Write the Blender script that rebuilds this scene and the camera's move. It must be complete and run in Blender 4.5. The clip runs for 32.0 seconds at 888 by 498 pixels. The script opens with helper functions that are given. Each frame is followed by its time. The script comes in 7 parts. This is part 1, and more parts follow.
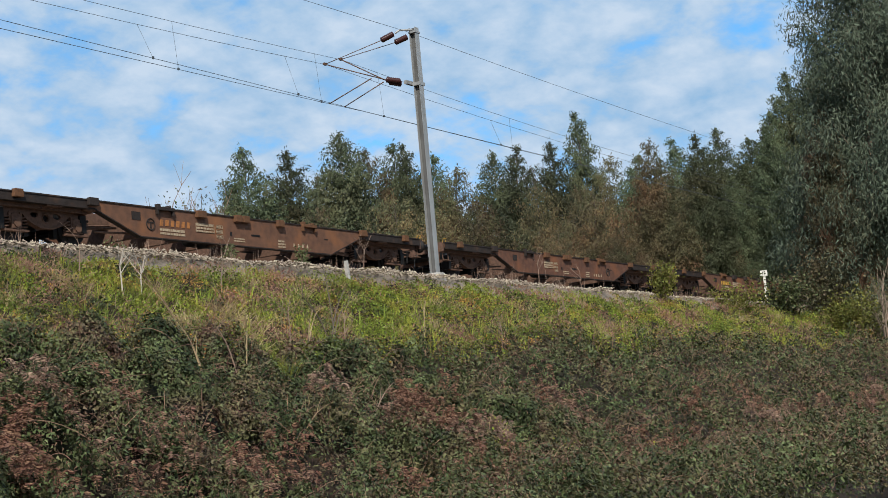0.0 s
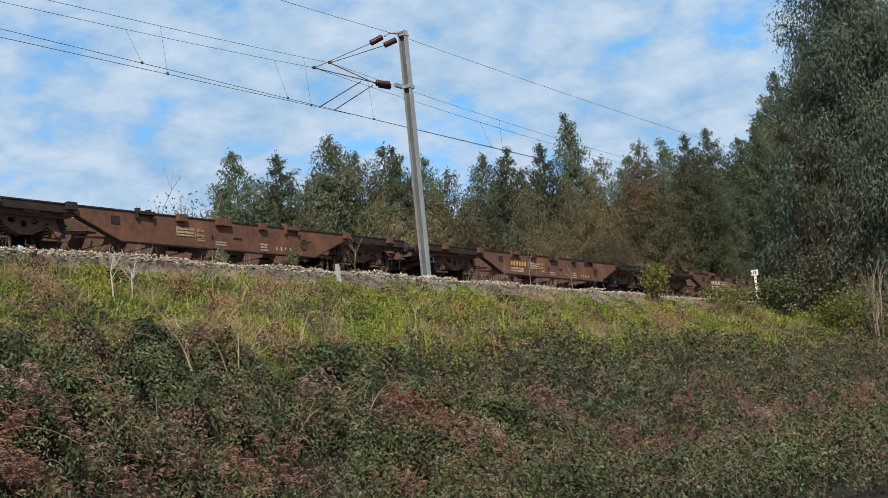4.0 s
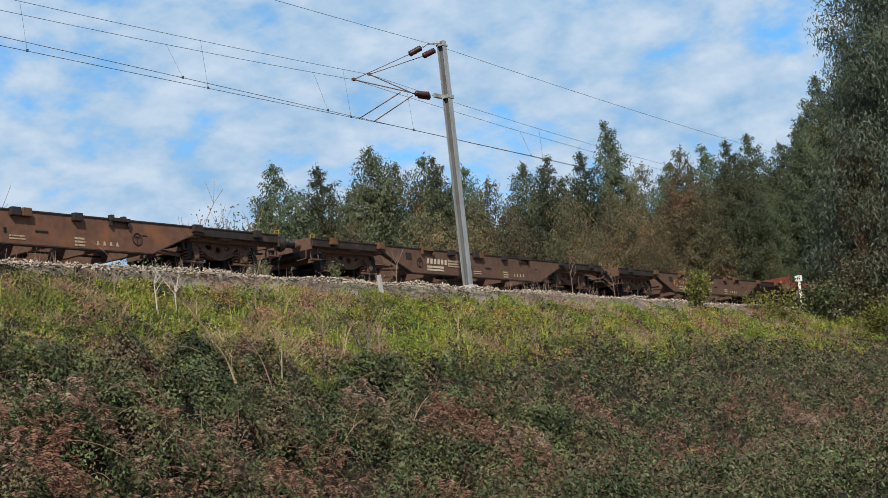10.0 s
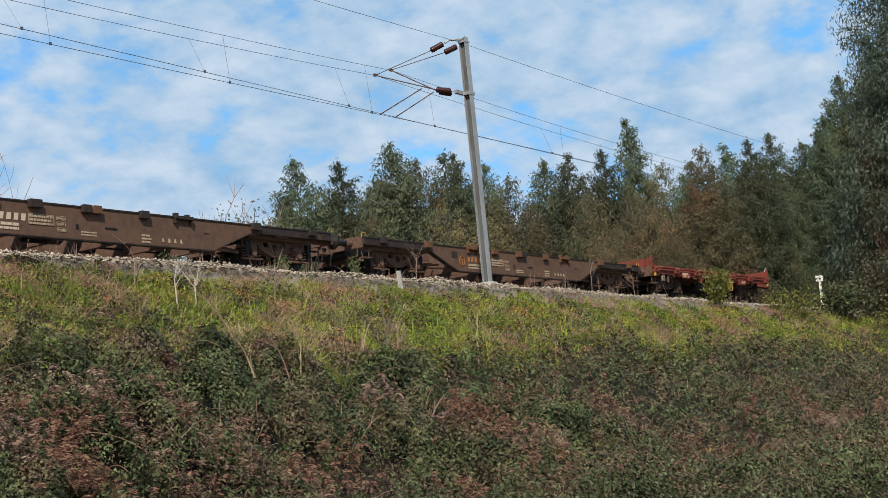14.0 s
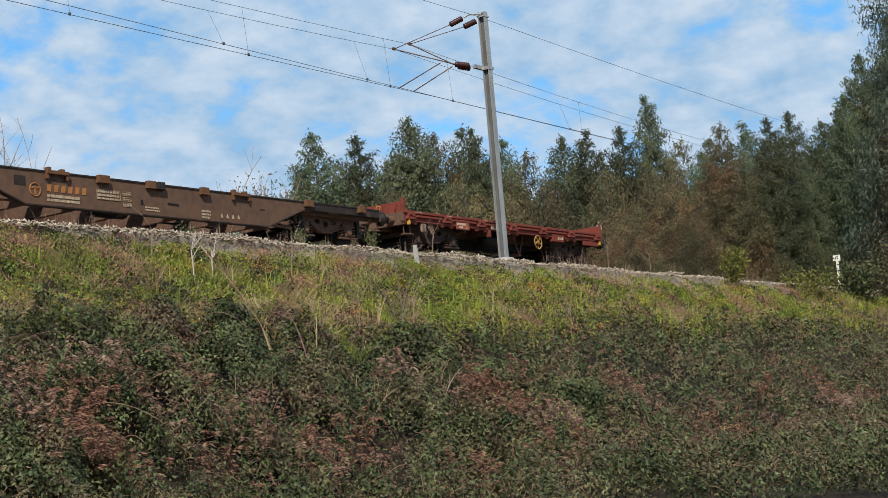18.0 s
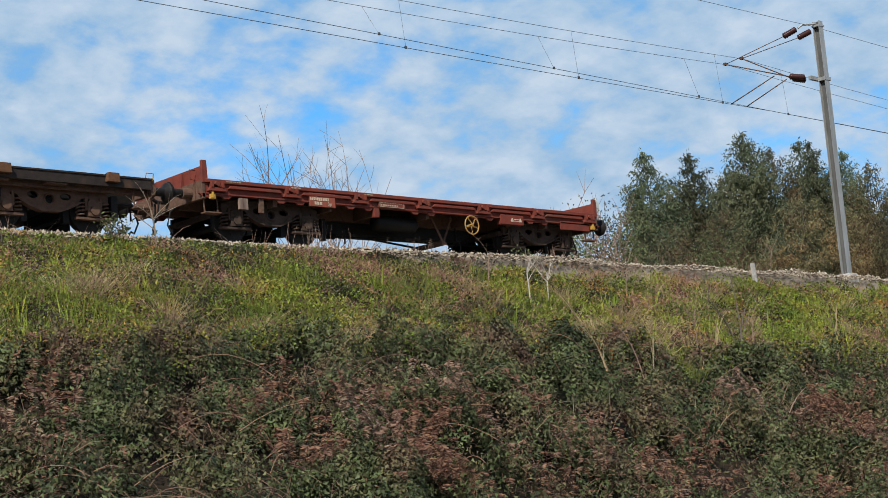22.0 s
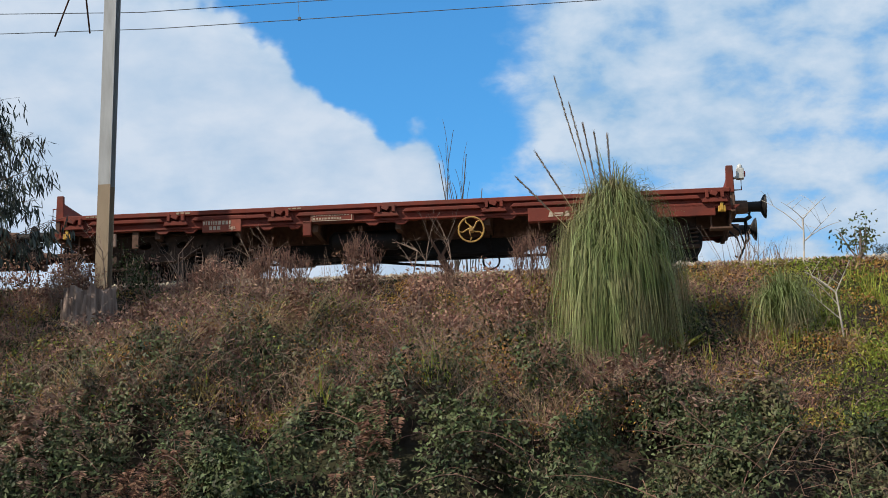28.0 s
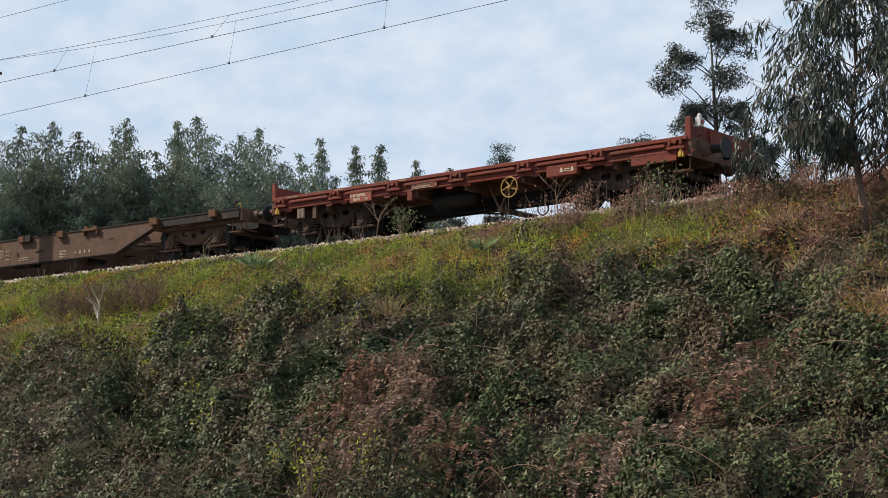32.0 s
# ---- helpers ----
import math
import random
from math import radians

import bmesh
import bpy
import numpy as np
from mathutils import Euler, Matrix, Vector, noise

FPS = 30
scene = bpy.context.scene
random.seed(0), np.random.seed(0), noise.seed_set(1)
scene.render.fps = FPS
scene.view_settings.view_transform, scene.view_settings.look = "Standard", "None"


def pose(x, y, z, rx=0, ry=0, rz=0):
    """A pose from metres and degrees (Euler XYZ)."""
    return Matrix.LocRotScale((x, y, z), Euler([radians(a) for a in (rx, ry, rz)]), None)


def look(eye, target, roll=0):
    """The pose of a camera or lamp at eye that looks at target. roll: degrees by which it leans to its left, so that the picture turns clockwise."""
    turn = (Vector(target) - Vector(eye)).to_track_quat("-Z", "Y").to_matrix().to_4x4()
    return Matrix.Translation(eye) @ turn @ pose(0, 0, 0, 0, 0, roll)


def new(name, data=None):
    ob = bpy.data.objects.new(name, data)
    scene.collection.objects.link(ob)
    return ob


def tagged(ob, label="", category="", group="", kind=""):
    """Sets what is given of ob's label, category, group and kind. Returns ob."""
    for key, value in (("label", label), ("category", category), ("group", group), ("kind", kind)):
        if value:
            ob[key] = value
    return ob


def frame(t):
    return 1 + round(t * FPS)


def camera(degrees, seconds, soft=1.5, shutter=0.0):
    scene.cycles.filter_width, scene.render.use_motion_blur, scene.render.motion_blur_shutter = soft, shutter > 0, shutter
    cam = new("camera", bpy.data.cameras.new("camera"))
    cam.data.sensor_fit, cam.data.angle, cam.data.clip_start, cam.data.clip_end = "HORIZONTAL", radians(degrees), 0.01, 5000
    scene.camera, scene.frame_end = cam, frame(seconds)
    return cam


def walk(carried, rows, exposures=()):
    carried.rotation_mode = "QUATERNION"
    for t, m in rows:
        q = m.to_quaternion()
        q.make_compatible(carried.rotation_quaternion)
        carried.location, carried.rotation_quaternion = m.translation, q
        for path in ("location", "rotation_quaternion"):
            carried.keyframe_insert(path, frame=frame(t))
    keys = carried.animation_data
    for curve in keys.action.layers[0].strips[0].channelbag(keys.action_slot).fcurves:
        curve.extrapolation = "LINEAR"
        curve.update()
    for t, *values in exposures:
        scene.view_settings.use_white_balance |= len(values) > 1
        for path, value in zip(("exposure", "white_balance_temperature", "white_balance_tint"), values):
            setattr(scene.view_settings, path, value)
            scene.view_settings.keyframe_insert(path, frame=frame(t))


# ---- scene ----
from mathutils.geometry import tessellate_polygon

# ---- camera ----
EYE = 1.6
cam = camera(33.68, 32.0, soft=0.8)
AIM = [(0, -58.39, 7.17, -5.10), (0.5, -58.54, 7.19, -5.15), (1, -58.67, 7.18, -5.19), (1.5, -58.80, 7.16, -5.26),
       (2, -58.89, 7.14, -5.32), (2.5, -58.98, 7.11, -5.43), (3, -58.97, 7.14, -5.51), (3.5, -58.92, 7.16, -5.57),
       (5.5, -57.82, 7.58, -5.96), (6, -57.54, 7.49, -5.99), (6.5, -57.45, 7.39, -6.18), (7, -57.44, 7.39, -6.25),
       (7.5, -57.46, 7.40, -6.44), (8, -57.50, 7.41, -6.67), (8.5, -57.46, 7.57, -6.68), (9, -57.40, 7.69, -6.62),
       (9.5, -57.31, 7.73, -6.34), (10, -57.17, 7.78, -6.21), (10.5, -57.02, 7.80, -6.19), (11, -56.85, 7.82, -6.24),
       (11.5, -56.71, 7.86, -6.17), (12, -56.55, 7.90, -6.08), (12.5, -56.44, 7.92, -6.04), (13, -56.41, 7.89, -5.98),
       (13.5, -56.40, 7.79, -5.85), (14, -56.38, 7.72, -5.54), (14.5, -56.36, 7.61, -5.34), (16.5, -56.05, 7.02, -5.00),
       (17, -55.96, 6.91, -4.95), (17.5, -55.80, 6.85, -4.85), (18, -55.64, 6.80, -4.76), (18.5, -55.50, 6.75, -4.77),
       (19, -55.17, 6.77, -4.76), (19.5, -54.12, 6.88, -4.77), (20, -52.64, 7.04, -4.65), (20.5, -50.25, 7.33, -4.45),
       (21, -46.06, 7.80, -4.21), (21.5, -44.33, 8.21, -4.27), (22, -42.63, 8.66, -4.36), (22.5, -38.39, 9.44, -4.23),
       (23, -34.21, 10.26, -4.44), (23.5, -28.97, 11.10, -5.81), (24, -23.14, 12.38, -6.58), (24.5, -20.64, 12.93, -6.84),
       (26.5, -6.67, 12.72, -3.99), (27, -2.97, 12.59, -2.87), (27.5, 2.19, 12.50, -1.90), (28, 8.36, 12.35, -0.99),
       (28.5, 12.24, 11.91, -0.55), (29, 17.00, 11.33, 0.11), (29.5, 22.45, 10.56, 0.65), (30, 27.74, 10.04, 0.93),
       (30.5, 32.46, 9.31, 0.91), (31, 35.87, 8.94, 0.43), (31.5, 40.46, 8.54, 0.12), (32, 43.83, 7.92, 0.20)]


def aim(yaw, pitch, roll):
    """Pose of the standing camera: yaw left of the y axis, pitch up, roll clockwise, in degrees."""
    a, e = radians(yaw), radians(pitch)
    way = Vector((-math.sin(a) * math.cos(e), math.cos(a) * math.cos(e), math.sin(e)))
    swing = 0.4 if yaw > 0 else 0.0               # held before the body, the camera swings round with it
    eye = Vector((-math.sin(a) * swing, (math.cos(a) - 1) * swing, EYE))
    return look(eye, eye + way, roll)


walk(cam, [(t, aim(y, p, r)) for t, y, p, r in AIM], exposures=[(0.0, 0.12, 6200, 10), (20.0, 0.12, 6300, 10), (22.5, 0.0, 6200, 10), (24.5, -0.22, 5950, 11), (26.5, 0.05, 6250, 11), (28.0, 0.16, 6450, 11), (29.0, 0.32, 6550, 12), (30.0, 0.30, 6600, 12), (32.0, 0.30, 6700, 12)])

# ---- sky, sun ----
SUN_WAY = Vector((-0.62, -0.42, 0.70)).normalized()      # towards the sun
world = bpy.data.worlds.new("sky")
scene.world = world
world.use_nodes = True
wn, wl = world.node_tree.nodes, world.node_tree.links
wn.clear()


def wnode(kind, **values):
    n = wn.new(kind)
    for key, value in values.items():
        if key == "op":
            n.operation = value
        else:
            n.inputs[int(key[1:])].default_value = value
    return n


sky = wn.new("ShaderNodeTexSky")
sky.sky_type, sky.sun_disc = "NISHITA", False
sky.sun_elevation = math.asin(SUN_WAY.z)
sky.sun_rotation = math.atan2(SUN_WAY.x, SUN_WAY.y)
sky.air_density, sky.dust_density, sky.ozone_density = 1.0, 0.6, 2.5
clear = wn.new("ShaderNodeBackground")
clear.inputs[1].default_value = 0.16
deep = wn.new("ShaderNodeMix")                   # clear winter air
deep.data_type, deep.blend_type = "RGBA", "MULTIPLY"
deep.inputs[0].default_value, deep.inputs[7].default_value = 1.0, (0.34, 0.84, 1.09, 1)
wl.new(sky.outputs[0], deep.inputs[6])
wl.new(deep.outputs[2], clear.inputs[0])
way = wn.new("ShaderNodeTexCoord")
parts = wn.new("ShaderNodeSeparateXYZ")
wl.new(way.outputs["Generated"], parts.inputs[0])
up = wnode("ShaderNodeMath", op="ADD", i1=0.36)
wl.new(parts.outputs[2], up.inputs[0])
floor_up = wnode("ShaderNodeMath", op="MAXIMUM", i1=0.05)
wl.new(up.outputs[0], floor_up.inputs[0])
cx, cy = wnode("ShaderNodeMath", op="DIVIDE"), wnode("ShaderNodeMath", op="DIVIDE")
for n, k in ((cx, 0), (cy, 1)):
    wl.new(parts.outputs[k], n.inputs[0])
    wl.new(floor_up.outputs[0], n.inputs[1])
layer = wn.new("ShaderNodeCombineXYZ")
wl.new(cx.outputs[0], layer.inputs[0])
wl.new(cy.outputs[0], layer.inputs[1])
small = wn.new("ShaderNodeTexNoise")            # fleecy cloud cells
small.inputs["Scale"].default_value, small.inputs["Detail"].default_value = 12.5, 6.0
small.inputs["Roughness"].default_value, small.inputs["Distortion"].default_value = 0.56, 0.1
large = wn.new("ShaderNodeTexNoise")            # banks and gaps
large.inputs["Scale"].default_value, large.inputs["Detail"].default_value = 2.6, 4.0
for n in (small, large):
    wl.new(layer.outputs[0], n.inputs["Vector"])
# a clear wedge above the track, with the edge of a bank of cumulus rising from it to the left
minus_x = wnode("ShaderNodeMath", op="MULTIPLY", i1=-1.0)
wl.new(parts.outputs[0], minus_x.inputs[0])
bearing = wnode("ShaderNodeMath", op="ARCTAN2")
wl.new(minus_x.outputs[0], bearing.inputs[0])
wl.new(parts.outputs[1], bearing.inputs[1])
rise = wnode("ShaderNodeMath", op="ARCSINE")
wl.new(parts.outputs[2], rise.inputs[0])
edge = wnode("ShaderNodeMath", op="MULTIPLY_ADD", i1=-0.60, i2=0.060 - 0.232)
wl.new(bearing.outputs[0], edge.inputs[0])
above = wnode("ShaderNodeMath", op="ADD")
wl.new(edge.outputs[0], above.inputs[0])
wl.new(rise.outputs[0], above.inputs[1])
billow = wn.new("ShaderNodeTexNoise")
billow.inputs["Scale"].default_value, billow.inputs["Detail"].default_value = 9.0, 5.0
wl.new(way.outputs["Generated"], billow.inputs["Vector"])
uneven = wnode("ShaderNodeMath", op="MULTIPLY_ADD", i1=0.17, i2=-0.085)
wl.new(billow.outputs["Fac"], uneven.inputs[0])
rim = wnode("ShaderNodeMath", op="ADD")
wl.new(above.outputs[0], rim.inputs[0])
wl.new(uneven.outputs[0], rim.inputs[1])


def smooth_step(value, lo, hi, top=1.0):
    n = wn.new("ShaderNodeMapRange")
    n.interpolation_type = "SMOOTHSTEP"
    n.inputs[1].default_value, n.inputs[2].default_value, n.inputs[4].default_value = lo, hi, top
    wl.new(value, n.inputs[0])
    return n


clear_side = smooth_step(rim.outputs[0], -0.004, 0.022)
from_right = smooth_step(bearing.outputs[0], radians(2.5), radians(7.5))
gap = wnode("ShaderNodeMath", op="MULTIPLY")
wl.new(clear_side.outputs[0], gap.inputs[0])
wl.new(from_right.outputs[0], gap.inputs[1])
cloud_side = smooth_step(rim.outputs[0], 0.012, -0.014)
left_part = smooth_step(bearing.outputs[0], radians(4.0), radians(9.0))
cumulus = wnode("ShaderNodeMath", op="MULTIPLY")
wl.new(cloud_side.outputs[0], cumulus.inputs[0])
wl.new(left_part.outputs[0], cumulus.inputs[1])
mix1 = wnode("ShaderNodeMath", op="MULTIPLY", i1=0.52)
wl.new(small.outputs["Fac"], mix1.inputs[0])
mix2 = wnode("ShaderNodeMath", op="MULTIPLY_ADD", i1=0.48)
wl.new(large.outputs["Fac"], mix2.inputs[0])
wl.new(mix1.outputs[0], mix2.inputs[2])
mix3 = wnode("ShaderNodeMath", op="SUBTRACT")
wl.new(mix2.outputs[0], mix3.inputs[0])
gap_depth = wnode("ShaderNodeMath", op="MULTIPLY_ADD", i1=0.30)
wl.new(gap.outputs[0], gap_depth.inputs[0])
cumulus_rise = wnode("ShaderNodeMath", op="MULTIPLY", i1=-0.17)
wl.new(cumulus.outputs[0], cumulus_rise.inputs[0])
wl.new(cumulus_rise.outputs[0], gap_depth.inputs[2])
wl.new(gap_depth.outputs[0], mix3.inputs[1])
cover = wn.new("ShaderNodeMapRange")
cover.interpolation_type = "SMOOTHSTEP"
cover.inputs[1].default_value, cover.inputs[2].default_value = 0.275, 0.505
# the cover thickens towards the far left of the line
bank = wn.new("ShaderNodeVectorMath")
bank.operation = "DOT_PRODUCT"
bank.inputs[1].default_value = (-math.sin(radians(48)), math.cos(radians(48)), 0.0)
wl.new(way.outputs["Generated"], bank.inputs[0])
thick = wn.new("ShaderNodeMapRange")
thick.interpolation_type = "SMOOTHSTEP"
thick.inputs[1].default_value, thick.inputs[2].default_value = math.cos(radians(36)), math.cos(radians(14))
thick.inputs[4].default_value = 0.30
wl.new(bank.outputs["Value"], thick.inputs[0])
mix4 = wnode("ShaderNodeMath", op="ADD")
wl.new(mix3.outputs[0], mix4.inputs[0])
wl.new(thick.outputs[0], mix4.inputs[1])
wl.new(mix4.outputs[0], cover.inputs[0])
# low haze towards the horizon
haze = wn.new("ShaderNodeMapRange")
haze.interpolation_type = "SMOOTHSTEP"
haze.inputs[1].default_value, haze.inputs[2].default_value = 0.30, 0.10
wl.new(parts.outputs[2], haze.inputs[0])
haze_part = wnode("ShaderNodeMath", op="MULTIPLY")
dry_air = wnode("ShaderNodeMath", op="MULTIPLY_ADD", i1=-0.40, i2=0.55)
wl.new(gap.outputs[0], dry_air.inputs[0])
wl.new(dry_air.outputs[0], haze_part.inputs[1])
wl.new(haze.outputs[0], haze_part.inputs[0])
total = wnode("ShaderNodeMath", op="MAXIMUM")
wl.new(cover.outputs[0], total.inputs[0])
wl.new(haze_part.outputs[0], total.inputs[1])
tone = wn.new("ShaderNodeValToRGB")              # thin cloud is greyer than thick
tone.color_ramp.elements[0].position, tone.color_ramp.elements[0].color = 0.34, (0.355, 0.575, 0.815, 1)
tone.color_ramp.elements[1].position, tone.color_ramp.elements[1].color = 0.66, (0.69, 0.81, 0.94, 1)
wl.new(small.outputs["Fac"], tone.inputs[0])
cloud = wn.new("ShaderNodeBackground")
cloud.inputs[1].default_value = 0.80
white = wn.new("ShaderNodeMix")                  # the bank of cumulus is sunlit and whiter
white.data_type = "RGBA"
white.inputs[7].default_value = (0.72, 0.81, 0.93, 1)
sunlit = wnode("ShaderNodeMath", op="MULTIPLY", i1=0.5)
wl.new(cumulus.outputs[0], sunlit.inputs[0])
wl.new(sunlit.outputs[0], white.inputs[0])
wl.new(tone.outputs[0], white.inputs[6])
wl.new(white.outputs[2], cloud.inputs[0])
blend = wn.new("ShaderNodeMixShader")
wl.new(total.outputs[0], blend.inputs[0])
wl.new(clear.outputs[0], blend.inputs[1])
wl.new(cloud.outputs[0], blend.inputs[2])
wout = wn.new("ShaderNodeOutputWorld")
wl.new(blend.outputs[0], wout.inputs[0])

sun = new("sun", bpy.data.lights.new("sun", "SUN"))
sun.data.energy, sun.data.angle, sun.data.color = 5.0, radians(0.8), (1.0, 0.93, 0.80)
sun.matrix_basis = look(SUN_WAY * 100, (0, 0, 0))

# ---- materials ----


def material(name, base, rough=0.7, metal=0.0, other=None, grain=8.0, spots=1.2, amount=0.5, bump=0.2, bump_scale=40.0,
             island=0.0, third=None, third_at=0.62, obrandom=0.0, translucent=0.0, streak=1.0, gloss=None):
    """A surface with two tones mixed by noise at two scales, a third tone in patches, fine relief and random shifts."""
    m = bpy.data.materials.new(name)
    m.use_nodes = True
    n, l = m.node_tree.nodes, m.node_tree.links
    shader = n["Principled BSDF"]
    shader.inputs["Roughness"].default_value, shader.inputs["Metallic"].default_value = rough, metal
    dull = translucent > 0 or (rough >= 0.8 and metal == 0)
    shader.inputs["Specular IOR Level"].default_value = gloss if gloss is not None else (0.12 if dull else 0.22 if max(base) < 0.08 and not metal else 0.4)
    coord = n.new("ShaderNodeTexCoord")
    place = coord.outputs["Object"]
    if streak != 1.0:
        stretch = n.new("ShaderNodeMapping")
        stretch.inputs["Scale"].default_value = (1, 1, streak)
        l.new(place, stretch.inputs[0])
        place = stretch.outputs[0]

    def cloudy(scale, detail):
        t = n.new("ShaderNodeTexNoise")
        t.inputs["Scale"].default_value, t.inputs["Detail"].default_value = scale, detail
        l.new(place, t.inputs["Vector"])
        return t.outputs["Fac"]

    def mixed(fac, a, b):
        x = n.new("ShaderNodeMix")
        x.data_type = "RGBA"
        l.new(fac, x.inputs[0])
        for socket, value in ((x.inputs[6], a), (x.inputs[7], b)):
            if isinstance(value, tuple):
                socket.default_value = (*value, 1)
            else:
                l.new(value, socket)
        return x.outputs[2]

    def band(fac, lo, hi, top=1.0):
        r = n.new("ShaderNodeMapRange")
        r.inputs[1].default_value, r.inputs[2].default_value, r.inputs[4].default_value = lo, hi, top
        l.new(fac, r.inputs[0])
        return r.outputs[0]

    other = other or tuple(c * 0.6 for c in base)
    col = mixed(band(cloudy(grain, 5), 0.5 - 0.25 * amount, 0.75), base, other)
    if third:
        col = mixed(band(cloudy(spots, 4), third_at - 0.1, third_at + 0.1), col, third)
    else:
        col = mixed(band(cloudy(spots, 4), 0.45, 0.75, 0.5), col, tuple(c * 0.75 for c in other))
    for island, obrandom in ((island, 0.0), (0.0, obrandom)):
        if not (island or obrandom):
            continue
        if island:
            g = n.new("ShaderNodeNewGeometry")
            value = g.outputs["Random Per Island"]
        else:
            g = n.new("ShaderNodeObjectInfo")
            value = g.outputs["Random"]
        amount2 = island or obrandom
        hsv = n.new("ShaderNodeHueSaturation")
        l.new(band(value, 0.0, 1.0, 1 + amount2), hsv.inputs["Value"])
        hsv.inputs["Value"].links[0].from_node.inputs[3].default_value = 1 - amount2
        wob = n.new("ShaderNodeMath")
        wob.operation = "MULTIPLY_ADD"
        wob.inputs[1].default_value, wob.inputs[2].default_value = 0.05 * amount2 * 2, 0.5 - 0.05 * amount2
        l.new(value, wob.inputs[0])
        l.new(wob.outputs[0], hsv.inputs["Hue"])
        l.new(col, hsv.inputs["Color"])
        col = hsv.outputs[0]
    l.new(col, shader.inputs["Base Color"])
    if bump:
        b = n.new("ShaderNodeBump")
        b.inputs["Strength"].default_value, b.inputs["Distance"].default_value = bump, 0.02
        l.new(cloudy(bump_scale, 4), b.inputs["Height"])
        l.new(b.outputs[0], shader.inputs["Normal"])
    if translucent:
        t = n.new("ShaderNodeBsdfTranslucent")
        l.new(col, t.inputs[0])
        x = n.new("ShaderNodeMixShader")
        x.inputs[0].default_value = translucent
        out = n["Material Output"]
        l.new(shader.outputs[0], x.inputs[1])
        l.new(t.outputs[0], x.inputs[2])
        l.new(x.outputs[0], out.inputs[0])
    return m


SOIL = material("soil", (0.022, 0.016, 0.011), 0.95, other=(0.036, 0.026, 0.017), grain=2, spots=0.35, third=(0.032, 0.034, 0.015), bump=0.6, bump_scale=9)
BALLAST = material("ballast", (0.25, 0.205, 0.160), 0.9, other=(0.13, 0.104, 0.080), grain=16, spots=0.5, bump=0.4, bump_scale=20)
STONE = material("ballast_stone", (0.37, 0.305, 0.235), 0.9, other=(0.20, 0.160, 0.122), grain=20, island=0.45, bump=0)
RAIL = material("rail_steel", (0.13, 0.085, 0.06), 0.6, 0.6, grain=30, bump=0.2)
CONCRETE = material("concrete", (0.42, 0.40, 0.37), 0.9, other=(0.30, 0.28, 0.26), grain=9, spots=1.2, bump=0.3, bump_scale=60)
GALVANISED = material("galvanised_steel", (0.33, 0.335, 0.335), 0.6, 0.25, other=(0.22, 0.22, 0.215), grain=6, spots=0.8, bump=0.1, streak=0.2)
# galvanised steel in a darker tone, with the shade of the mast's recess painted in
SHADED_STEEL = material("shaded_steel", (0.11, 0.11, 0.108), 0.75, 0.1, other=(0.070, 0.066, 0.062), grain=6, spots=0.8, bump=0.1, streak=0.2)
WIRE = material("copper_wire", (0.11, 0.12, 0.125), 0.5, 0.5, grain=30, bump=0)
INSULATOR = material("glazed_insulator", (0.050, 0.018, 0.016), 0.25, grain=30, bump=0)
BROWN = material("rusty_brown_paint", (0.140, 0.070, 0.044), 0.75, other=(0.092, 0.049, 0.034), grain=5, spots=1.1, third=(0.21, 0.090, 0.042), third_at=0.64, bump=0.15, bump_scale=70, obrandom=0.12, gloss=0.14)
OLIVE = material("dusty_brown_paint", (0.120, 0.070, 0.046), 0.75, other=(0.085, 0.051, 0.036), grain=5, spots=1.0, third=(0.14, 0.075, 0.040), third_at=0.70, bump=0.15, bump_scale=70, obrandom=0.1, gloss=0.14)
EDGE = material("dark_flange", (0.034, 0.026, 0.023), 0.7, grain=12, spots=3, third=(0.075, 0.042, 0.027), third_at=0.66, bump=0.2, gloss=0.14)
RUST = material("bright_rust", (0.135, 0.066, 0.034), 0.9, other=(0.085, 0.046, 0.029), grain=14, bump=0.3)
SOOT = material("sooty_underframe", (0.068, 0.045, 0.035), 0.85, other=(0.034, 0.024, 0.019), grain=12, spots=3, third=(0.075, 0.052, 0.040), third_at=0.64, bump=0.3)
UNDER = material("grimy_underframe", (0.128, 0.074, 0.053), 0.85, other=(0.070, 0.043, 0.032), grain=12, spots=3, third=(0.115, 0.066, 0.042), third_at=0.62, bump=0.3)
GREASE = material("black_grease", (0.012, 0.010, 0.009), 0.6, grain=12, bump=0.2)
RED = material("worn_red_paint", (0.180, 0.040, 0.026), 0.7, other=(0.115, 0.032, 0.024), grain=4, spots=1.4, third=(0.12, 0.050, 0.035), third_at=0.64, bump=0.15, bump_scale=60, gloss=0.14)
RED_PLATE = material("brick_red_plate", (0.27, 0.075, 0.048), 0.7, other=(0.20, 0.062, 0.043), grain=9, spots=3, bump=0.1, gloss=0.14)
PLANK = material("weathered_deck", (0.24, 0.080, 0.052), 0.85, other=(0.16, 0.070, 0.05), grain=10, bump=0.3, gloss=0.14)
YELLOW = material("yellow_paint", (0.52, 0.30, 0.035), 0.6, other=(0.34, 0.19, 0.03), grain=14, bump=0.1)
OCHRE = material("worn_ochre_paint", (0.40, 0.235, 0.05), 0.65, other=(0.22, 0.11, 0.04), grain=14, bump=0.1)
WHITE = material("white_paint", (0.66, 0.63, 0.57), 0.7, other=(0.48, 0.44, 0.38), grain=16, bump=0.1)
LETTER = material("dull_lettering", (0.52, 0.43, 0.33), 0.8, other=(0.36, 0.25, 0.17), grain=30, bump=0)
CREAM = material("faded_lettering", (0.40, 0.32, 0.22), 0.8, other=(0.24, 0.16, 0.10), grain=18, bump=0)
